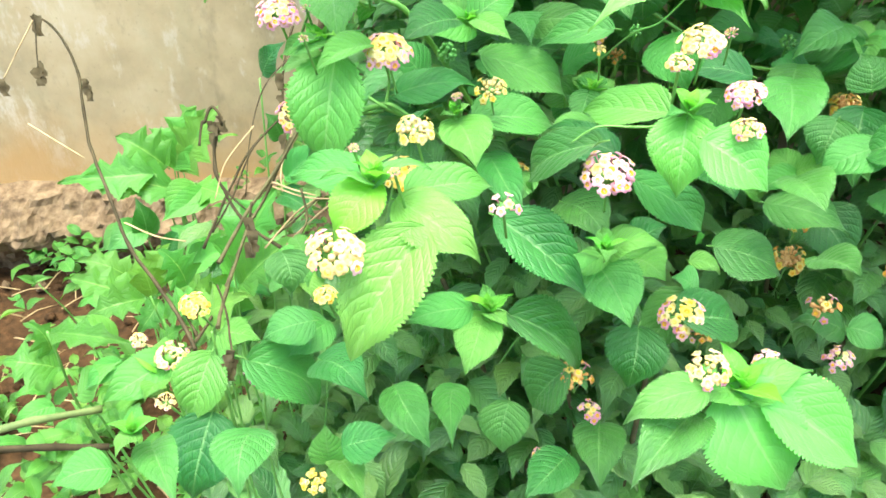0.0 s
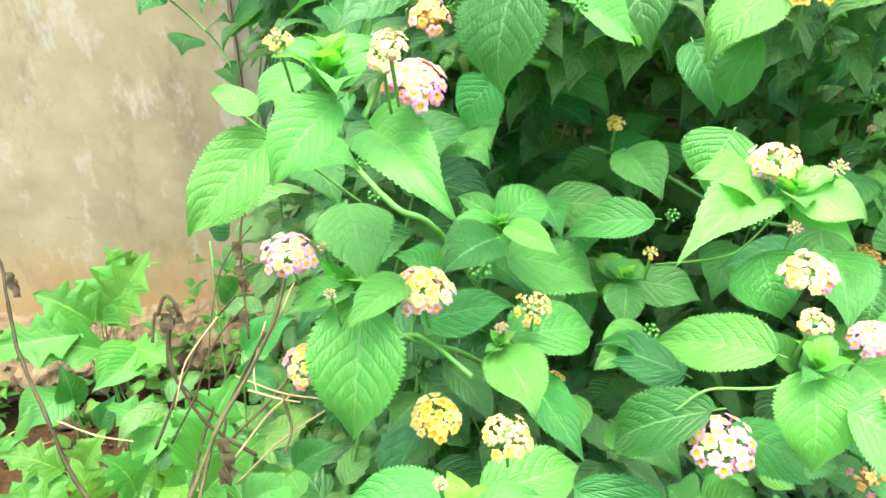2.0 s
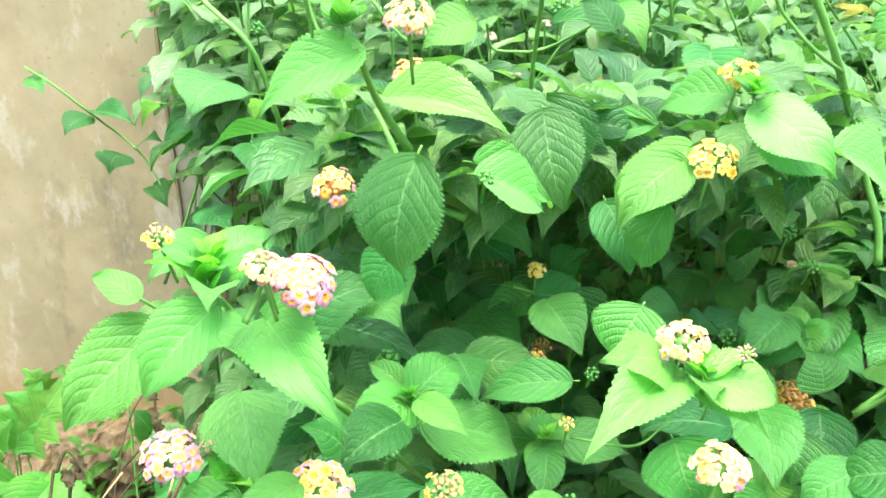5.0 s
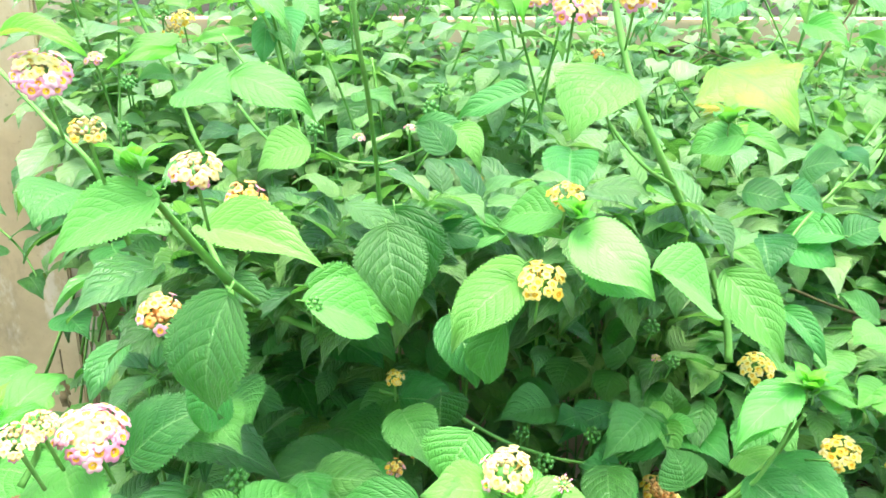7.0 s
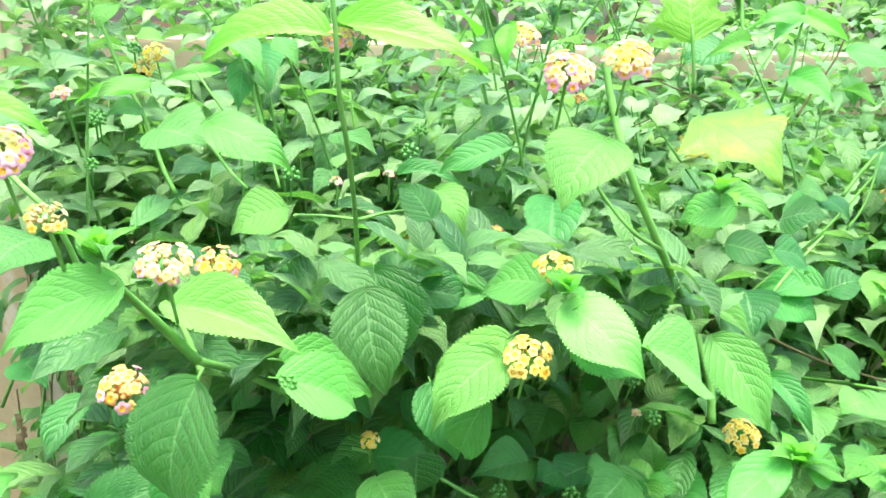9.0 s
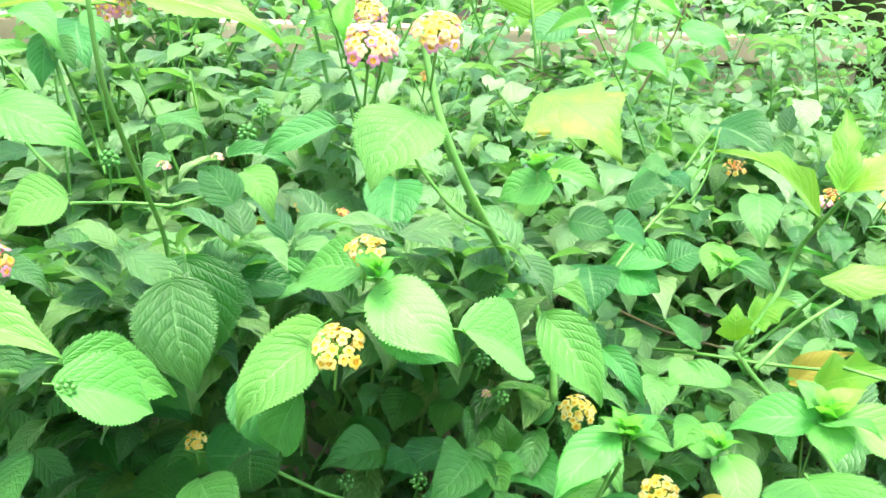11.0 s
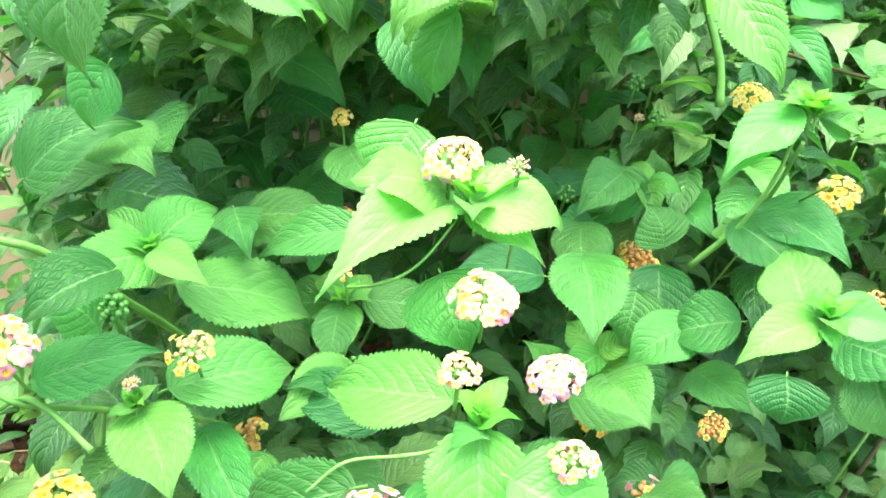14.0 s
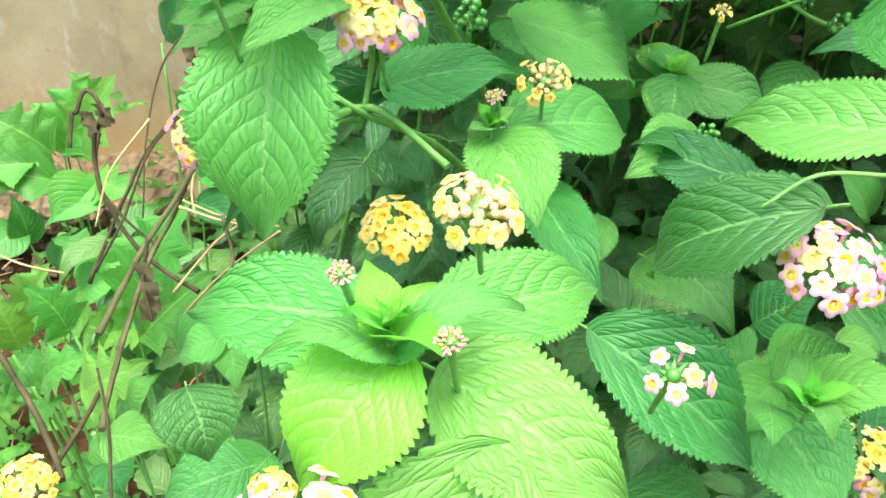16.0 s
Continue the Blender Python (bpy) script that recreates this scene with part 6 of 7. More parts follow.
berry_cluster(front_bush, (-0.037, 1.112, 1.405), 0.0154)
branch(front_bush, [(-0.081, 1.161, 1.454), (-0.068, 1.147, 1.420), (-0.061, 1.139, 1.400), (-0.048, 1.125, 1.368), (-0.036, 1.115, 1.345), (-0.025, 1.112, 1.312), (-0.015, 1.100, 1.280), (-0.004, 1.090, 1.257)], 0.0018, 0.0026)
leaf(front_bush, "young_lit", (-0.056, 1.130, 1.446), (-0.070, 1.104, 1.420), 0.024, -10)
leaf(front_bush, "tip", (-0.030, 1.099, 1.371), (-0.092, 1.068, 1.354), 0.020, -60)
leaf(front_bush, "mature", (-0.035, 1.103, 1.344), (-0.065, 1.078, 1.341), 0.025, -40)
leaf(front_bush, "young_lit", (-0.009, 1.107, 1.414), (-0.033, 1.093, 1.417), 0.027, -30)
leaf(front_bush, "pale", (0.043, 1.041, 1.388), (-0.005, 1.031, 1.382), 0.017, -55)
branch(front_bush, [(0.303, 1.036, 1.437), (0.307, 1.026, 1.408), (0.315, 1.024, 1.373), (0.321, 1.010, 1.333)], 0.0016, 0.0020)
leaf(front_bush, "tip", (0.304, 1.034, 1.431), (0.272, 1.018, 1.453), 0.036, -20)
leaf(front_bush, "young_lit", (0.306, 1.031, 1.423), (0.317, 0.992, 1.410), 0.029, 30)
leaf(front_bush, "tip", (0.337, 1.017, 1.441), (0.325, 0.986, 1.399), 0.024, 20)
branch(front_bush, [(0.635, 0.942, 1.470), (0.625, 0.936, 1.441), (0.616, 0.928, 1.407), (0.611, 0.930, 1.374)], 0.0014, 0.0018)
leaf(front_bush, "pale", (0.628, 0.942, 1.463), (0.546, 0.917, 1.446), 0.024, -55)
leaf(front_bush, "tip", (0.635, 0.940, 1.463), (0.646, 0.886, 1.440), 0.021, 50)
leaf(front_bush, "pale", (0.623, 0.941, 1.455), (0.580, 0.916, 1.439), 0.026, -20)
leaf(front_bush, "pale", (0.619, 0.926, 1.402), (0.627, 0.874, 1.383), 0.031, 40)
leaf(front_bush, "young_lit", (0.625, 0.934, 1.399), (0.627, 0.909, 1.391), 0.018, 40)
branch(front_bush, [(0.507, 0.950, 1.449), (0.507, 0.943, 1.427), (0.513, 0.941, 1.387)], 0.0015, 0.0016)
leaf(night, "lobed", (0.507, 0.947, 1.438), (0.512, 0.987, 1.503), 0.075, -10)
branch(front_bush, [(0.622, 1.038, 1.488), (0.621, 1.029, 1.457), (0.620, 1.020, 1.429)], 0.0022, 0.0022)
branch(front_bush, [(0.723, 0.977, 1.454), (0.706, 0.971, 1.417), (0.683, 0.968, 1.386), (0.662, 0.964, 1.355)], 0.0012, 0.0016, BARK)
branch(front_bush, [(0.747, 0.929, 1.318), (0.727, 0.928, 1.296), (0.708, 0.926, 1.272)], 0.0018, 0.0020)
branch(front_bush, [(0.558, 0.983, 1.321), (0.575, 0.975, 1.310), (0.593, 0.964, 1.292)], 0.0012, 0.0012)
leaf(front_bush, "tip", (0.728, 0.930, 1.374), (0.677, 0.927, 1.389), 0.021, -50)
leaf(front_bush, "young_lit", (0.691, 0.935, 1.428), (0.726, 0.897, 1.407), 0.034, 35)
leaf(front_bush, "mature", (0.705, 0.944, 1.400), (0.694, 0.917, 1.371), 0.021, 5)
leaf(front_bush, "pale", (0.574, 0.949, 1.435), (0.515, 0.928, 1.420), 0.020, -50)

leaf(front_bush, "mature", (0.330, 0.738, 1.033), (0.313, 0.695, 1.000), 0.047, 0)
leaf(front_bush, "mature", (0.371, 0.757, 1.067), (0.319, 0.727, 1.049), 0.042, -25)
leaf(front_bush, "mature", (0.288, 0.811, 0.981), (0.259, 0.772, 0.944), 0.048, -10)
leaf(front_bush, "mature", (0.343, 0.829, 1.031), (0.314, 0.820, 1.031), 0.037, -20)
leaf(front_bush, "mature", (0.186, 0.841, 1.082), (0.182, 0.797, 1.063), 0.051, 0)

# ---- dry stems, the vine and the weeds before the wall ----
dry_stem([(-0.221, 0.534, 0.863), (-0.243, 0.571, 0.865), (-0.283, 0.622, 0.873), (-0.321, 0.665, 0.888), (-0.349, 0.709, 0.920), (-0.377, 0.753, 0.952), (-0.390, 0.785, 0.983), (-0.400, 0.815, 1.012), (-0.412, 0.831, 1.037), (-0.430, 0.843, 1.056), (-0.448, 0.848, 1.066)], .0020, .0012, DRY, "brittle brown dry stem among the weeds", [(-0.387, 0.799, 1.005), (-0.384, 0.794, 0.997)])
dry_stem([(-0.448, 0.848, 1.065), (-0.445, 0.837, 1.049), (-0.444, 0.825, 1.031), (-0.443, 0.817, 1.017)], .0009, .0007, DRY, "brittle brown dry stem among the weeds", [(-0.443, 0.843, 1.058), (-0.440, 0.818, 1.019), (-0.444, 0.813, 1.012), (-0.438, 0.811, 1.009)])
dry_stem([(-0.180, 0.710, 0.854), (-0.226, 0.740, 0.871), (-0.254, 0.766, 0.913), (-0.256, 0.786, 0.944), (-0.241, 0.777, 0.971), (-0.252, 0.785, 0.984), (-0.260, 0.776, 0.971), (-0.263, 0.776, 0.970), (-0.265, 0.762, 0.950)], .002, .0014, DRY, "brittle brown dry stem among the weeds", [(-0.254, 0.774, 0.968), (-0.250, 0.773, 0.966), (-0.242, 0.777, 0.970)])
dry_stem([(-0.217, 0.584, 0.848), (-0.225, 0.642, 0.845), (-0.215, 0.722, 0.875), (-0.194, 0.742, 0.905), (-0.159, 0.729, 0.973)], .0020, .0014, BARK, "brown woody stem leaning among the weeds")
dry_stem([(-0.297, 0.790, 0.802), (-0.270, 0.824, 0.852), (-0.243, 0.854, 0.896), (-0.209, 0.875, 0.926)], .0017, .0011, DRY, "brittle brown dry stem among the weeds")
dry_stem([(-0.198, 0.696, 0.835), (-0.151, 0.678, 0.895), (-0.103, 0.654, 0.947)], .0011, .0008, STRAW, "straw-coloured dry stalk beside the bush")
dry_stem([(-0.204, 0.789, 0.886), (-0.155, 0.740, 0.899), (-0.111, 0.697, 0.921)], .0010, .0007, STRAW, "straw-coloured dry stalk beside the bush")
dry_stem([(-0.198, 0.709, 0.855), (-0.167, 0.730, 0.884), (-0.143, 0.740, 0.898)], .0011, .0008, STRAW, "straw-coloured dry stalk beside the bush")
dry_stem([(-0.358, 0.418, 0.877), (-0.318, 0.440, 0.872), (-0.280, 0.468, 0.857)], .0035, .0033, OLIVE, "thick olive-green stem lying over the weeds")
dry_stem([(-0.362, 0.426, 0.853), (-0.326, 0.450, 0.832), (-0.289, 0.472, 0.809)], .0032, .003, DRY, "brittle brown dry stem among the weeds")
dry_stem([(-0.587, 1.002, 0.871), (-0.548, 0.990, 0.850), (-0.510, 0.978, 0.830)], .0012, .0008, STRAW, "straw-coloured dry stalk beside the bush")
dry_stem([(-0.260, 0.561, 0.813), (-0.252, 0.619, 0.809), (-0.253, 0.698, 0.797), (-0.239, 0.797, 0.832), (-0.209, 0.833, 0.882)], .002, .0014, DRY, "brittle brown dry stem among the weeds")
dry_stem([(-0.430, 0.879, 0.726), (-0.336, 0.766, 0.748), (-0.272, 0.659, 0.777)], .0016, .0012, DRY, "brittle brown dry stem among the weeds")
dry_stem([(-0.161, 0.830, 0.848), (-0.186, 0.798, 0.836), (-0.220, 0.782, 0.813)], .0017, .0013, BARK, "brown woody stem leaning among the weeds")
dry_stem([(-0.138, 0.761, 1.014), (-0.149, 0.735, 0.985), (-0.173, 0.706, 0.949), (-0.199, 0.670, 0.920), (-0.215, 0.615, 0.900)], 0.0016, 0.0021, BARK, "olive-brown woody stem leaning beside the bush")
dry_stem([(-0.182, 0.874, 1.006), (-0.209, 0.840, 0.982), (-0.221, 0.796, 0.940), (-0.222, 0.750, 0.895)], 0.0009, 0.0006, DRY, "straw-coloured dry stalk beside the bush")
dry_stem([(-0.264, 0.822, 0.939), (-0.266, 0.793, 0.906), (-0.248, 0.771, 0.888), (-0.212, 0.738, 0.876)], 0.0014, 0.0010, DRY, "brittle brown dry stem among the weeds", [(-0.264, 0.824, 0.943), (-0.257, 0.825, 0.945), (-0.270, 0.819, 0.932)])
dry_stem([(-0.132, 0.756, 1.005), (-0.154, 0.728, 0.972), (-0.179, 0.702, 0.940)], 0.0008, 0.0006, STRAW, "straw-coloured dry stalk beside the bush")
dry_stem([(-0.171, 0.683, 0.948), (-0.148, 0.677, 0.942), (-0.129, 0.674, 0.938)], 0.0010, 0.0007, STRAW, "straw-coloured dry stalk beside the bush")
dry_stem([(-0.159, 0.742, 0.976), (-0.172, 0.724, 0.941), (-0.169, 0.705, 0.925)], 0.0009, 0.0007, STRAW, "straw-coloured dry stalk beside the bush")
dry_stem([(-0.410, 0.843, 0.807), (-0.366, 0.824, 0.799), (-0.321, 0.801, 0.806)], 0.0011, 0.0008, STRAW, "straw-coloured dry stalk beside the bush")
dry_stem([(-0.192, 0.949, 1.017), (-0.203, 0.915, 0.974), (-0.201, 0.878, 0.926), (-0.196, 0.839, 0.895)], 0.0016, 0.0012, DRY, "brittle brown dry stem among the weeds", [(-0.204, 0.890, 0.947), (-0.200, 0.884, 0.936), (-0.205, 0.901, 0.968), (-0.200, 0.858, 0.910)])
dry_stem([(-0.205, 0.766, 0.970), (-0.233, 0.741, 0.941), (-0.243, 0.715, 0.912)], 0.0009, 0.0007, STRAW, "straw-coloured dry stalk beside the bush")
dry_stem([(-0.187, 0.658, 0.941), (-0.191, 0.645, 0.918), (-0.185, 0.624, 0.901)], 0.0013, 0.0010, DRY, "brittle brown dry stem among the weeds", [(-0.190, 0.647, 0.922), (-0.187, 0.642, 0.911), (-0.191, 0.637, 0.902), (-0.185, 0.638, 0.905)])
dry_stem([(-0.143, 0.678, 0.944), (-0.138, 0.664, 0.919), (-0.143, 0.648, 0.909)], 0.0014, 0.0011, BARK, "brown woody stem leaning among the weeds")
dry_stem([(-0.168, 1.164, 1.098), (-0.141, 1.147, 1.066), (-0.128, 1.107, 1.017), (-0.117, 1.055, 0.964)], 0.0013, 0.0010, DRY, "dry stem with withered hanging leaves at the bush's edge", [(-0.149, 1.149, 1.066), (-0.131, 1.125, 1.038), (-0.146, 1.108, 1.005), (-0.129, 1.103, 1.005)])
dry_stem([(-0.132, 1.221, 1.138), (-0.141, 1.210, 1.094), (-0.140, 1.189, 1.064), (-0.153, 1.167, 1.014)], 0.0012, 0.0009, DRY, "dry stem with withered hanging leaves at the bush's edge", [(-0.142, 1.211, 1.097), (-0.138, 1.206, 1.084), (-0.143, 1.203, 1.070), (-0.136, 1.200, 1.067)])
dry_stem([(-0.193, 1.146, 1.017), (-0.188, 1.125, 0.987), (-0.182, 1.104, 0.960)], 0.0010, 0.0008, DRY, "dry stem with withered hanging leaves at the bush's edge", [(-0.190, 1.126, 0.990), (-0.186, 1.121, 0.977), (-0.189, 1.119, 0.967)])
dry_stem([(-0.156, 1.139, 1.027), (-0.152, 1.115, 0.987), (-0.150, 1.097, 0.967)], 0.0010, 0.0008, DRY, "dry stem with withered hanging leaves at the bush's edge", [(-0.156, 1.117, 0.990), (-0.151, 1.112, 0.978), (-0.153, 1.109, 0.965)])
dry_stem([(-0.070, 1.000, 1.003), (-0.013, 0.993, 0.999), (0.028, 1.002, 0.995)], 0.0009, 0.0007, STRAW, "straw-coloured dry stalk beside the bush")
dry_stem([(0.003, 0.969, 0.970), (0.029, 1.006, 1.007), (0.064, 1.024, 1.028)], 0.0009, 0.0007, STRAW, "straw-coloured dry stalk beside the bush")
vine = thing("vine", "thin green vine with small leaves before the wall", "vine")
branch(vine, [(-0.430, 1.401, 1.212), (-0.393, 1.385, 1.190), (-0.352, 1.389, 1.148), (-0.317, 1.428, 1.096), (-0.286, 1.409, 1.065), (-0.264, 1.386, 1.026)], .0018, .0014)
dry_stem([(-0.254, 0.717, 0.870), (-0.232, 0.739, 0.902), (-0.211, 0.766, 0.943), (-0.182, 0.784, 0.969)], .0011, .0008, DRY, "brittle brown dry stem among the weeds")
dry_stem([(-0.158, 0.454, 0.920), (-0.187, 0.536, 0.899), (-0.214, 0.598, 0.887)], .0011, .0008, DRY, "brittle brown dry stem among the weeds", [(-0.161, 0.454, 0.920), (-0.162, 0.451, 0.914), (-0.159, 0.457, 0.923)])
dry_stem([(-0.448, 0.845, 1.061), (-0.465, 0.827, 1.034), (-0.480, 0.810, 1.009)], .0009, .0006, STRAW, "straw-coloured dry stalk beside the bush", [(-0.481, 0.806, 1.003)])
weed = [thing("weed_plant", "leafy weed with pale lobed leaves before the wall", "weed", "weeds"), thing("weed_plant", "low broad-leaved weed on red soil", "weed", "weeds"), thing("weed_plant", "bright lobed weed beside the dry stems", "weed", "weeds")]
leaf(weed[0], "weed", (-0.495, 1.192, 0.663), (-0.672, 1.164, 0.695), 0.079, -39)
leaf(weed[0], "weed", (-0.516, 1.242, 0.684), (-0.585, 1.236, 0.744), 0.091, -39)
leaf(weed[0], "weed", (-0.511, 1.280, 0.664), (-0.464, 1.305, 0.764), 0.105, 50)
leaf(weed[0], "young_lit", (-0.409, 1.140, 0.680), (-0.476, 1.086, 0.662), 0.044, -38)
leaf(weed[0], "weed", (-0.432, 1.147, 0.692), (-0.354, 1.106, 0.683), 0.061, 29)
leaf(weed[0], "mature", (-0.542, 1.151, 0.615), (-0.584, 1.098, 0.598), 0.058, -36)
leaf(weed[0], "mature", (-0.532, 1.143, 0.602), (-0.537, 1.148, 0.672), 0.047, -11)
leaf(weed[0], "mature", (-0.475, 1.084, 0.601), (-0.444, 1.083, 0.656), 0.040, 63)
leaf(weed[1], "young_lit", (-0.367, 0.910, 0.697), (-0.304, 0.902, 0.730), 0.043, 43)
leaf(weed[1], "weed", (-0.389, 0.766, 0.754), (-0.451, 0.756, 0.787), 0.052, -32)
leaf(weed[1], "weed", (-0.354, 0.723, 0.778), (-0.408, 0.693, 0.777), 0.042, -35)
leaf(weed[1], "weed", (-0.362, 0.767, 0.754), (-0.372, 0.776, 0.812), 0.052, -11)
leaf(weed[2], "weed", (-0.322, 0.713, 0.761), (-0.264, 0.711, 0.794), 0.042, 41)
leaf(weed[2], "weed", (-0.267, 0.675, 0.791), (-0.212, 0.672, 0.822), 0.059, 39)
leaf(weed[2], "weed", (-0.321, 0.775, 0.764), (-0.345, 0.777, 0.812), 0.052, -31)
leaf(weed[2], "weed", (-0.239, 0.736, 0.791), (-0.176, 0.747, 0.845), 0.063, 42)
leaf(weed[2], "weed", (-0.260, 0.788, 0.779), (-0.206, 0.821, 0.869), 0.074, 41)
leaf(weed[2], "mature", (-0.181, 0.656, 0.849), (-0.132, 0.650, 0.873), 0.037, 38)
leaf(weed[2], "young_lit", (-0.217, 0.587, 0.839), (-0.175, 0.571, 0.845), 0.035, 25)
leaf(weed[1], "weed", (-0.403, 0.609, 0.777), (-0.448, 0.596, 0.797), 0.060, -28)
leaf(weed[1], "weed", (-0.408, 0.618, 0.792), (-0.420, 0.618, 0.829), 0.038, -28)
leaf(weed[1], "weed", (-0.372, 0.583, 0.843), (-0.295, 0.566, 0.846), 0.032, 24)
leaf(weed[2], "young_lit", (-0.341, 0.620, 0.805), (-0.371, 0.616, 0.837), 0.025, -29)
leaf(weed[0], "young_lit", (-0.697, 1.053, 0.568), (-0.706, 1.031, 0.595), 0.016, -59)
leaf(weed[0], "young_lit", (-0.693, 1.052, 0.566), (-0.650, 1.033, 0.593), 0.016, 49)
leaf(weed[2], "young_lit", (-0.326, 0.515, 0.828), (-0.283, 0.519, 0.863), 0.027, 42)
leaf(weed[2], "young_lit", (-0.291, 0.532, 0.852), (-0.313, 0.505, 0.844), 0.022, -29)
leaf(weed[1], "young_lit", (-0.351, 0.509, 0.820), (-0.376, 0.485, 0.817), 0.022, -31)
leaf(weed[0], "weed", (-0.505, 1.283, 0.662), (-0.423, 1.300, 0.769), 0.096, 56)
leaf(weed[0], "weed", (-0.524, 1.239, 0.682), (-0.577, 1.235, 0.732), 0.068, -38)
leaf(weed[0], "weed", (-0.523, 1.190, 0.693), (-0.632, 1.166, 0.696), 0.079, -42)
leaf(weed[0], "young_lit", (-0.434, 1.145, 0.695), (-0.473, 1.096, 0.661), 0.054, -35)
leaf(weed[2], "weed", (-0.306, 0.861, 0.655), (-0.277, 0.886, 0.752), 0.063, 41)
leaf(weed[2], "weed", (-0.325, 0.869, 0.667), (-0.376, 0.866, 0.703), 0.052, -32)
leaf(weed[1], "weed", (-0.472, 0.934, 0.660), (-0.542, 0.930, 0.694), 0.054, -31)
leaf(weed[1], "weed", (-0.466, 0.926, 0.647), (-0.541, 0.897, 0.637), 0.054, -36)
leaf(weed[1], "weed", (-0.444, 0.928, 0.653), (-0.403, 0.933, 0.718), 0.054, 59)
leaf(weed[2], "weed", (-0.338, 0.873, 0.674), (-0.269, 0.849, 0.689), 0.059, 32)
leaf(weed[0], "mature", (-0.637, 1.280, 0.529), (-0.668, 1.232, 0.510), 0.047, -35)
leaf(weed[2], "young_lit", (-0.345, 1.034, 0.648), (-0.370, 1.000, 0.640), 0.043, -32)
leaf(weed[2], "young_lit", (-0.217, 0.799, 0.763), (-0.191, 0.789, 0.793), 0.026, 56)
leaf(weed[2], "young_lit", (-0.162, 0.752, 0.791), (-0.156, 0.720, 0.776), 0.029, -3)
leaf(weed[2], "mature", (-0.168, 0.753, 0.792), (-0.189, 0.731, 0.791), 0.025, -29)
leaf(weed[2], "mature", (-0.153, 0.754, 0.796), (-0.108, 0.746, 0.828), 0.037, 42)
leaf(weed[2], "mature", (-0.211, 0.900, 0.841), (-0.155, 0.894, 0.884), 0.042, 50)
leaf(weed[2], "mature", (-0.219, 0.888, 0.818), (-0.173, 0.853, 0.809), 0.035, 25)
leaf(weed[2], "mature", (-0.241, 0.966, 0.953), (-0.209, 0.961, 0.995), 0.035, 63)
leaf(weed[2], "mature", (-0.245, 1.019, 0.841), (-0.259, 1.012, 0.878), 0.039, -62)
leaf(vine, "mature", (-0.330, 1.431, 1.070), (-0.338, 1.389, 1.054), 0.057, -20)
leaf(vine, "mature", (-0.356, 1.398, 1.138), (-0.382, 1.361, 1.123), 0.045, -20)
leaf(vine, "mature", (-0.343, 1.400, 1.145), (-0.285, 1.355, 1.136), 0.039, 20)
leaf(vine, "mature", (-0.424, 1.404, 1.195), (-0.400, 1.363, 1.182), 0.030, 20)
leaf(vine, "mature", (-0.279, 1.402, 1.027), (-0.254, 1.356, 1.008), 0.038, 20)
leaf(vine, "mature", (-0.299, 1.434, 1.085), (-0.259, 1.402, 1.099), 0.041, 20)
leaf(weed[2], "young_lit", (-0.271, 0.738, 0.703), (-0.240, 0.741, 0.740), 0.033, 46)
leaf(weed[2], "weed", (-0.350, 0.866, 0.700), (-0.392, 0.853, 0.713), 0.056, -35)
leaf(weed[1], "weed", (-0.357, 0.973, 0.675), (-0.416, 0.981, 0.718), 0.063, -29)
leaf(weed[0], "young_lit", (-0.443, 1.207, 0.644), (-0.503, 1.164, 0.628), 0.060, -39)
leaf(weed[1], "weed", (-0.378, 0.810, 0.708), (-0.397, 0.773, 0.687), 0.041, -28)
leaf(weed[2], "mature", (-0.276, 0.824, 0.734), (-0.229, 0.795, 0.730), 0.035, 22)
leaf(weed[2], "young_lit", (-0.267, 0.648, 0.752), (-0.227, 0.643, 0.774), 0.028, 35)
leaf(weed[2], "mature", (-0.235, 0.608, 0.786), (-0.219, 0.585, 0.779), 0.030, 4)
leaf(weed[2], "weed", (-0.332, 0.701, 0.734), (-0.297, 0.699, 0.761), 0.030, 43)
leaf(weed[2], "mature", (-0.167, 0.559, 0.810), (-0.131, 0.560, 0.835), 0.043, 34)
leaf(weed[2], "weed", (-0.299, 0.985, 0.696), (-0.336, 0.947, 0.679), 0.049, -32)
leaf(weed[0], "weed", (-0.531, 1.338, 0.645), (-0.567, 1.339, 0.693), 0.065, -38)
leaf(weed[0], "weed", (-0.506, 1.419, 0.671), (-0.536, 1.420, 0.723), 0.058, -39)
leaf(weed[0], "weed", (-0.557, 1.319, 0.617), (-0.602, 1.306, 0.646), 0.056, -42)


# ---- lime tufts at the shoots' tips ----
crown_leaves(front_bush, (-0.028, 0.363, 1.121), 0.0179)
crown_leaves(front_bush, (-0.071, 0.493, 1.256), 0.0217)
crown_leaves(front_bush, (0.165, 0.507, 1.178), 0.0205)
crown_leaves(front_bush, (0.144, 0.425, 1.129), 0.0150)
crown_leaves(front_bush, (-0.073, 0.505, 1.144), 0.0170)
crown_leaves(front_bush, (-0.008, 0.536, 1.357), 0.0145)
crown_leaves(front_bush, (0.226, 0.603, 1.304), 0.0150)
crown_leaves(front_bush, (0.475, 0.508, 1.223), 0.0232)
crown_leaves(front_bush, (0.416, 0.608, 1.164), 0.0154)
crown_leaves(front_bush, (0.394, 0.534, 1.066), 0.0175)
crown_leaves(front_bush, (0.022, 0.587, 1.131), 0.0113)
crown_leaves(front_bush, (0.122, 0.636, 1.056), 0.0126)
crown_leaves(front_bush, (0.189, 0.381, 0.962), 0.0283)
crown_leaves(front_bush, (-0.220, 0.469, 0.898), 0.0243)
crown_leaves(front_bush, (-0.181, 0.339, 0.965), 0.0135)
crown_leaves(front_bush, (0.416, 0.614, 1.165), 0.0181)
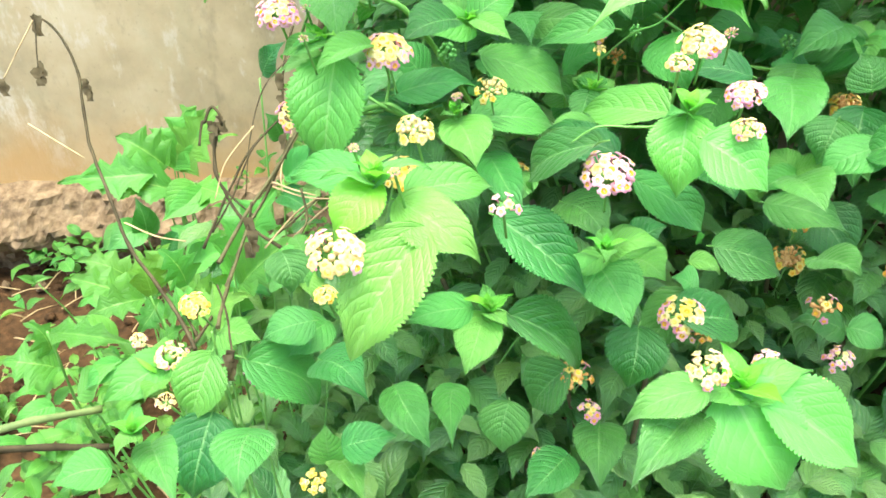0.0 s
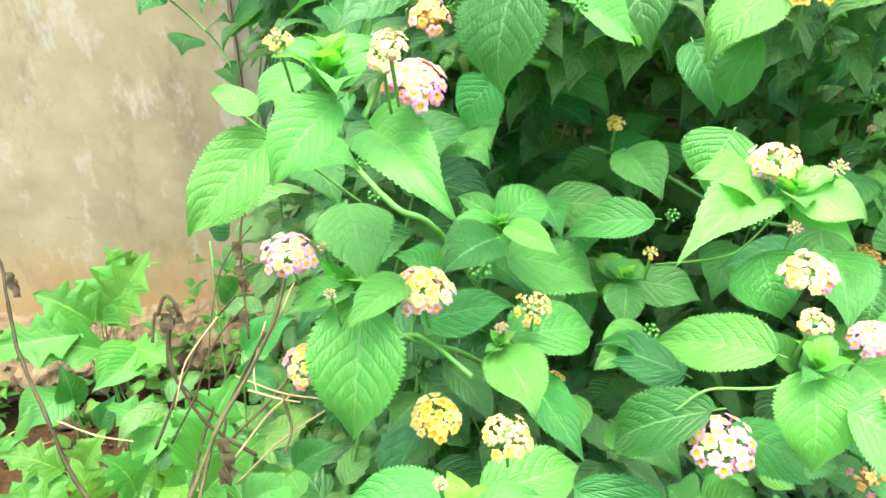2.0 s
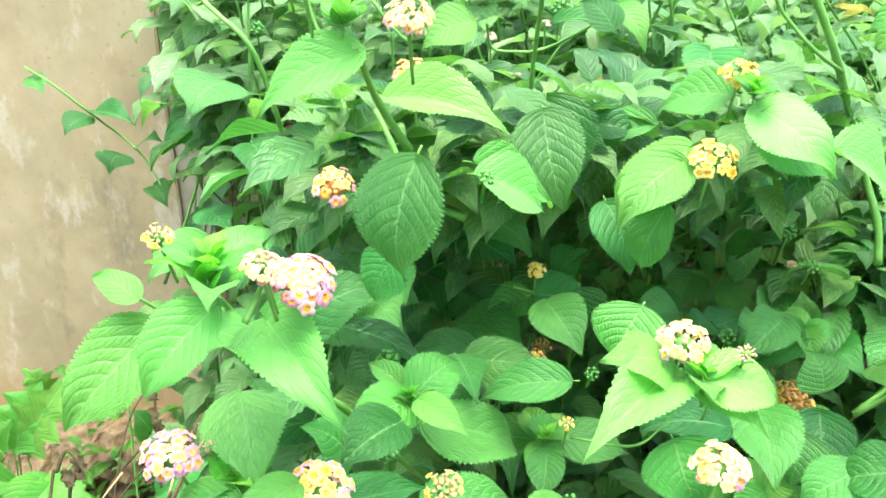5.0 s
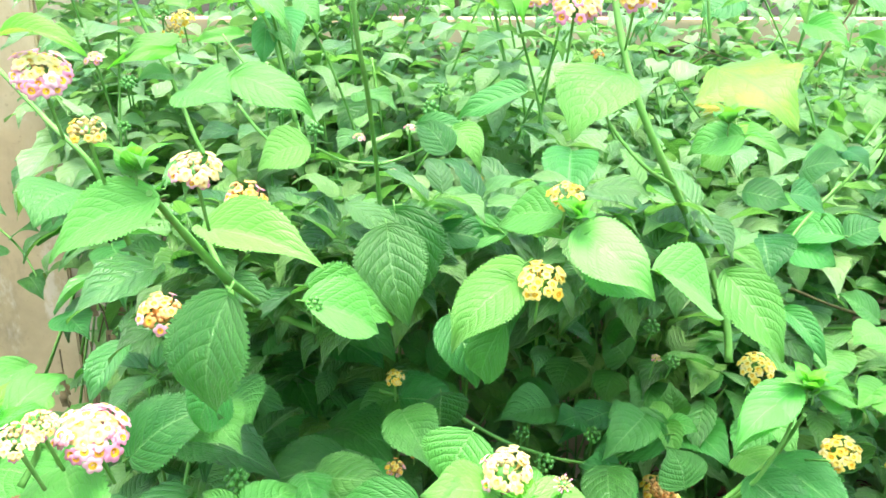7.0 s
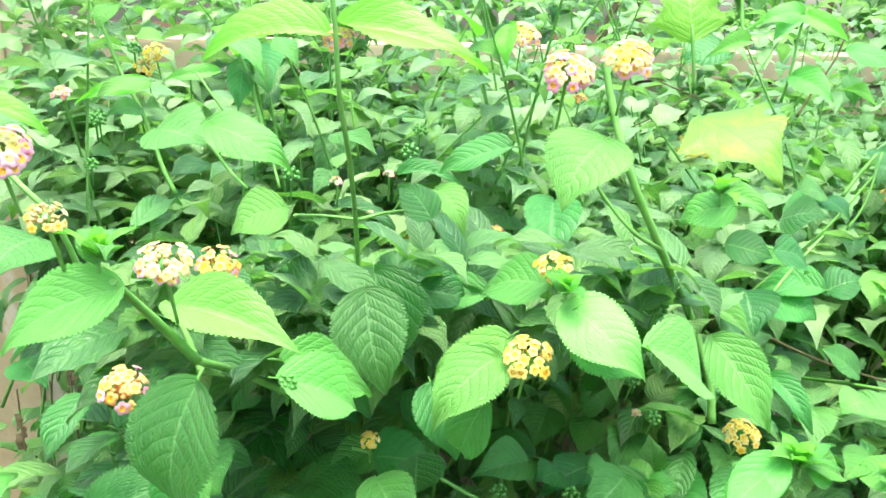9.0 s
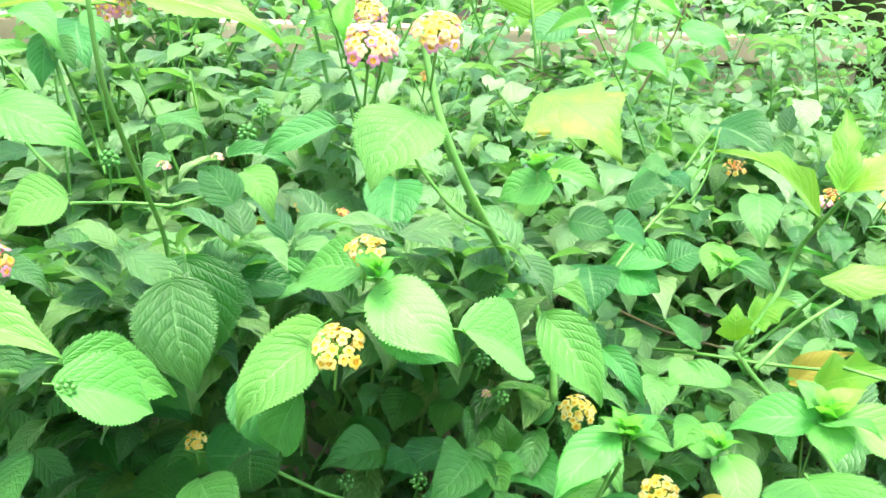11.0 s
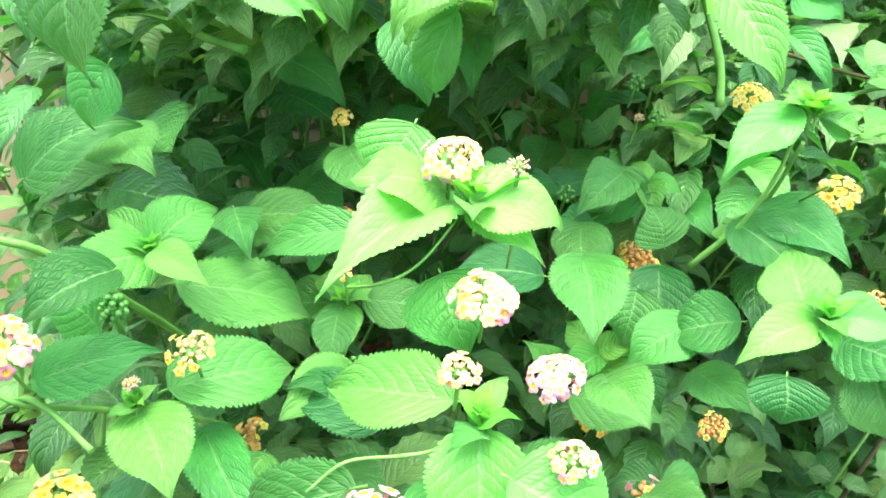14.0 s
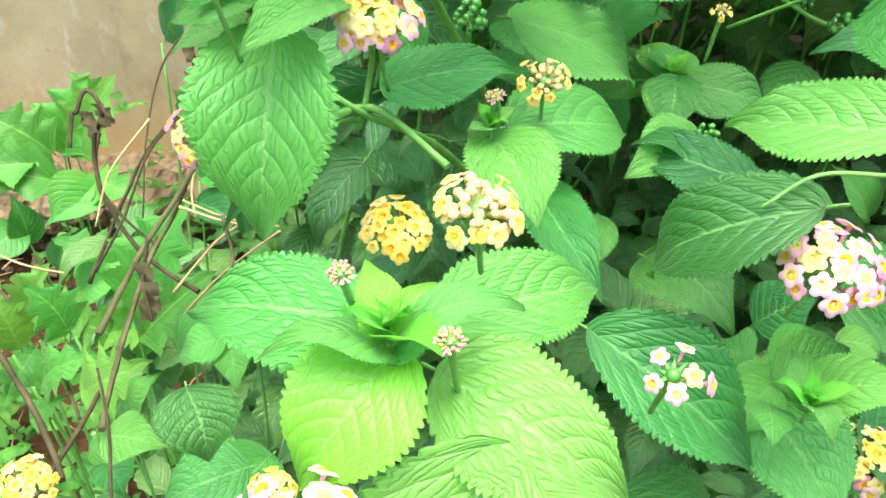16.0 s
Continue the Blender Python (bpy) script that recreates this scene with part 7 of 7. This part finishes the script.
crown_leaves(front_bush, (0.032, 0.411, 1.000), 0.0145)
crown_leaves(front_bush, (0.347, 0.638, 1.339), 0.0141)
crown_leaves(front_bush, (0.333, 0.678, 0.945), 0.0137)
crown_leaves(front_bush, (0.101, 0.406, 1.048), 0.0122)
crown_leaves(front_bush, (0.011, 0.522, 1.086), 0.0103)
crown_leaves(front_bush, (-0.070, 0.498, 1.263), 0.0179)
crown_leaves(front_bush, (0.334, 0.624, 1.354), 0.0142)
crown_leaves(front_bush, (0.489, 0.597, 1.147), 0.0146)
crown_leaves(front_bush, (0.702, 0.831, 1.188), 0.0204)
crown_leaves(front_bush, (0.794, 0.695, 1.249), 0.0268)


def stalks(plant, spread, ground=0.0):
    """A stalk from the plant's foot to each of its leaves."""
    leaves = [o for o in plant.children if o.name.startswith("leaf")]
    if not leaves:
        return
    cx = sum(o.matrix_basis.translation.x for o in leaves) / len(leaves)
    cy = sum(o.matrix_basis.translation.y for o in leaves) / len(leaves)
    for o in leaves[::2]:
        p = o.matrix_basis.translation
        y = o.matrix_basis.col[1].to_3d().normalized()
        foot = Vector((p.x + (cx - p.x) * spread, p.y + (cy - p.y) * spread + 0.04, ground))
        bend = p - y * 0.02 + (foot - p) * 0.25 + Vector((0, 0, 0.03))
        branch(plant, [foot, (foot + bend) / 2 + Vector((noise.noise(p * 9), noise.noise(p * 9 + Vector((3, 0, 0))), 0)) * 0.06, bend, p - y * 0.01], 0.0022, 0.0012, STEM, "stalk", sides=5)


for w in weed:
    stalks(w, 0.5)

# woody canes low in the front bush
rng = random.Random(33)
for k in range(12):
    x, y = rng.uniform(-0.05, 0.9), rng.uniform(0.75, 1.15)
    lx, ly = rng.uniform(-0.2, 0.2), rng.uniform(-0.15, 0.1)
    branch(front_bush, [(x, y, 0), (x + lx * 0.3, y + ly * 0.5, 0.3), (x + lx, y + ly, 0.72)], 0.006, 0.003, BARK, "cane", sides=6)

# ---- low weeds, litter and crumbs on the soil ----
rng = random.Random(21)
gb = []
for _ in range(1500):
    x, y = rng.uniform(-1.9, 0.0), rng.uniform(0.35, 1.9)
    if noise.noise(Vector((x * 2.2, y * 2.2, 7))) < -0.2 + (0.45 if x < -0.85 else 0):
        continue
    z = rng.uniform(0.02, 0.12) + (rng.uniform(0.0, 0.42) if x > -0.75 and rng.random() < 0.75 else 0)
    sprig(gb, (x, y, z), rng.uniform(0.02, 0.06), (rng.uniform(-0.4, 0.4), rng.uniform(-0.5, 0.2), 1), 2, (-0.2, 0.3))
joined("ground_weeds", [WEED], None, gb, "small bright green weeds scattered over the soil", category="weeds")
bm = bmesh.new()
for _ in range(420):
    x, y, a, n = rng.uniform(-1.7, 0.3), rng.uniform(0.3, 1.85), rng.uniform(0, 6.28), rng.uniform(0.04, 0.16)
    z = 0.012 + rng.uniform(0, 0.04)
    d = Vector((math.cos(a), math.sin(a), rng.uniform(-0.1, 0.35))) * n
    tube(bm, [(x, y, z), (x + d.x / 2, y + d.y / 2, z + d.z / 2 + 0.01), (x + d.x, y + d.y, z + d.z)], 0.0022, 0.001, 4, 2)
tagged(part("dry_litter", bm, STRAW, None, "dry stalks and straw littering the red soil", "stuff"), category="litter")
bm = bmesh.new()
for _ in range(500):
    x, y, r = rng.uniform(-1.9, 0.2), rng.uniform(0.3, 1.95), rng.uniform(0.004, 0.018)
    bmesh.ops.create_icosphere(bm, subdivisions=1, radius=r, matrix=Matrix.Translation((x, y, -0.012)) @ Matrix.Diagonal((1, rng.uniform(0.6, 1), rng.uniform(0.5, 0.8), 1)))
tagged(part("soil_crumbs", bm, SOIL, None, "crumbs of red earth and small stones", "stuff"), category="soil")

# ---- white star flowers of the nightshade ----


def star_flower(plant, at, way, r):
    bm = bmesh.new()
    q = Vector(way).to_track_quat("Z", "Y").to_matrix()
    mid = bm.verts.new(Vector(at))
    rim = []
    for k in range(10):
        a = k * math.pi / 5
        rr = r * (1 if k % 2 == 0 else 0.42)
        rim.append(bm.verts.new(Vector(at) + q @ Vector((rr * math.cos(a), rr * math.sin(a), -0.15 * rr if k % 2 == 0 else 0.04 * r))))
    for k in range(10):
        bm.faces.new((mid, rim[k], rim[(k + 1) % 10]))
    f = part("star_flower", bm, WHITE, plant)
    bm = bmesh.new()
    bmesh.ops.create_cone(bm, cap_ends=True, segments=7, radius1=r * 0.16, radius2=r * 0.08, depth=r * 0.5, matrix=Matrix.Translation(Vector(at) + q @ Vector((0, 0, r * 0.22))) @ q.to_4x4())
    part("anther_cone", bm, GOLD, f)
    return f

star_flower(night, (0.637, 0.517, 1.233), (-0.50, -0.62, 0.55), 0.0072)
star_flower(night, (0.655, 0.505, 1.227), (-0.30, -0.62, 0.55), 0.0078)
star_flower(night, (0.647, 0.512, 1.233), (-0.40, -0.62, 0.55), 0.0042)
star_flower(night, (0.641, 0.511, 1.224), (-0.45, -0.62, 0.55), 0.0046)
star_flower(night, (0.645, 0.505, 1.216), (-0.35, -0.62, 0.55), 0.0042)
branch(night, [(0.640, 0.519, 1.232), (0.645, 0.516, 1.224), (0.646, 0.513, 1.214)], 0.0005, 0.0006)
branch(night, [(0.657, 0.507, 1.226), (0.654, 0.510, 1.221), (0.646, 0.513, 1.214)], 0.0005, 0.0006)
branch(night, [(0.649, 0.514, 1.232), (0.650, 0.514, 1.224), (0.646, 0.513, 1.214)], 0.0005, 0.0006)
branch(night, [(0.644, 0.512, 1.223), (0.647, 0.513, 1.220), (0.646, 0.513, 1.214)], 0.0005, 0.0006)
branch(night, [(0.647, 0.507, 1.215), (0.649, 0.510, 1.216), (0.646, 0.513, 1.214)], 0.0005, 0.0006)
branch(night, [(0.646, 0.513, 1.214), (0.632, 0.531, 1.204), (0.625, 0.555, 1.194), (0.607, 0.601, 1.191)], 0.0009, 0.0014)
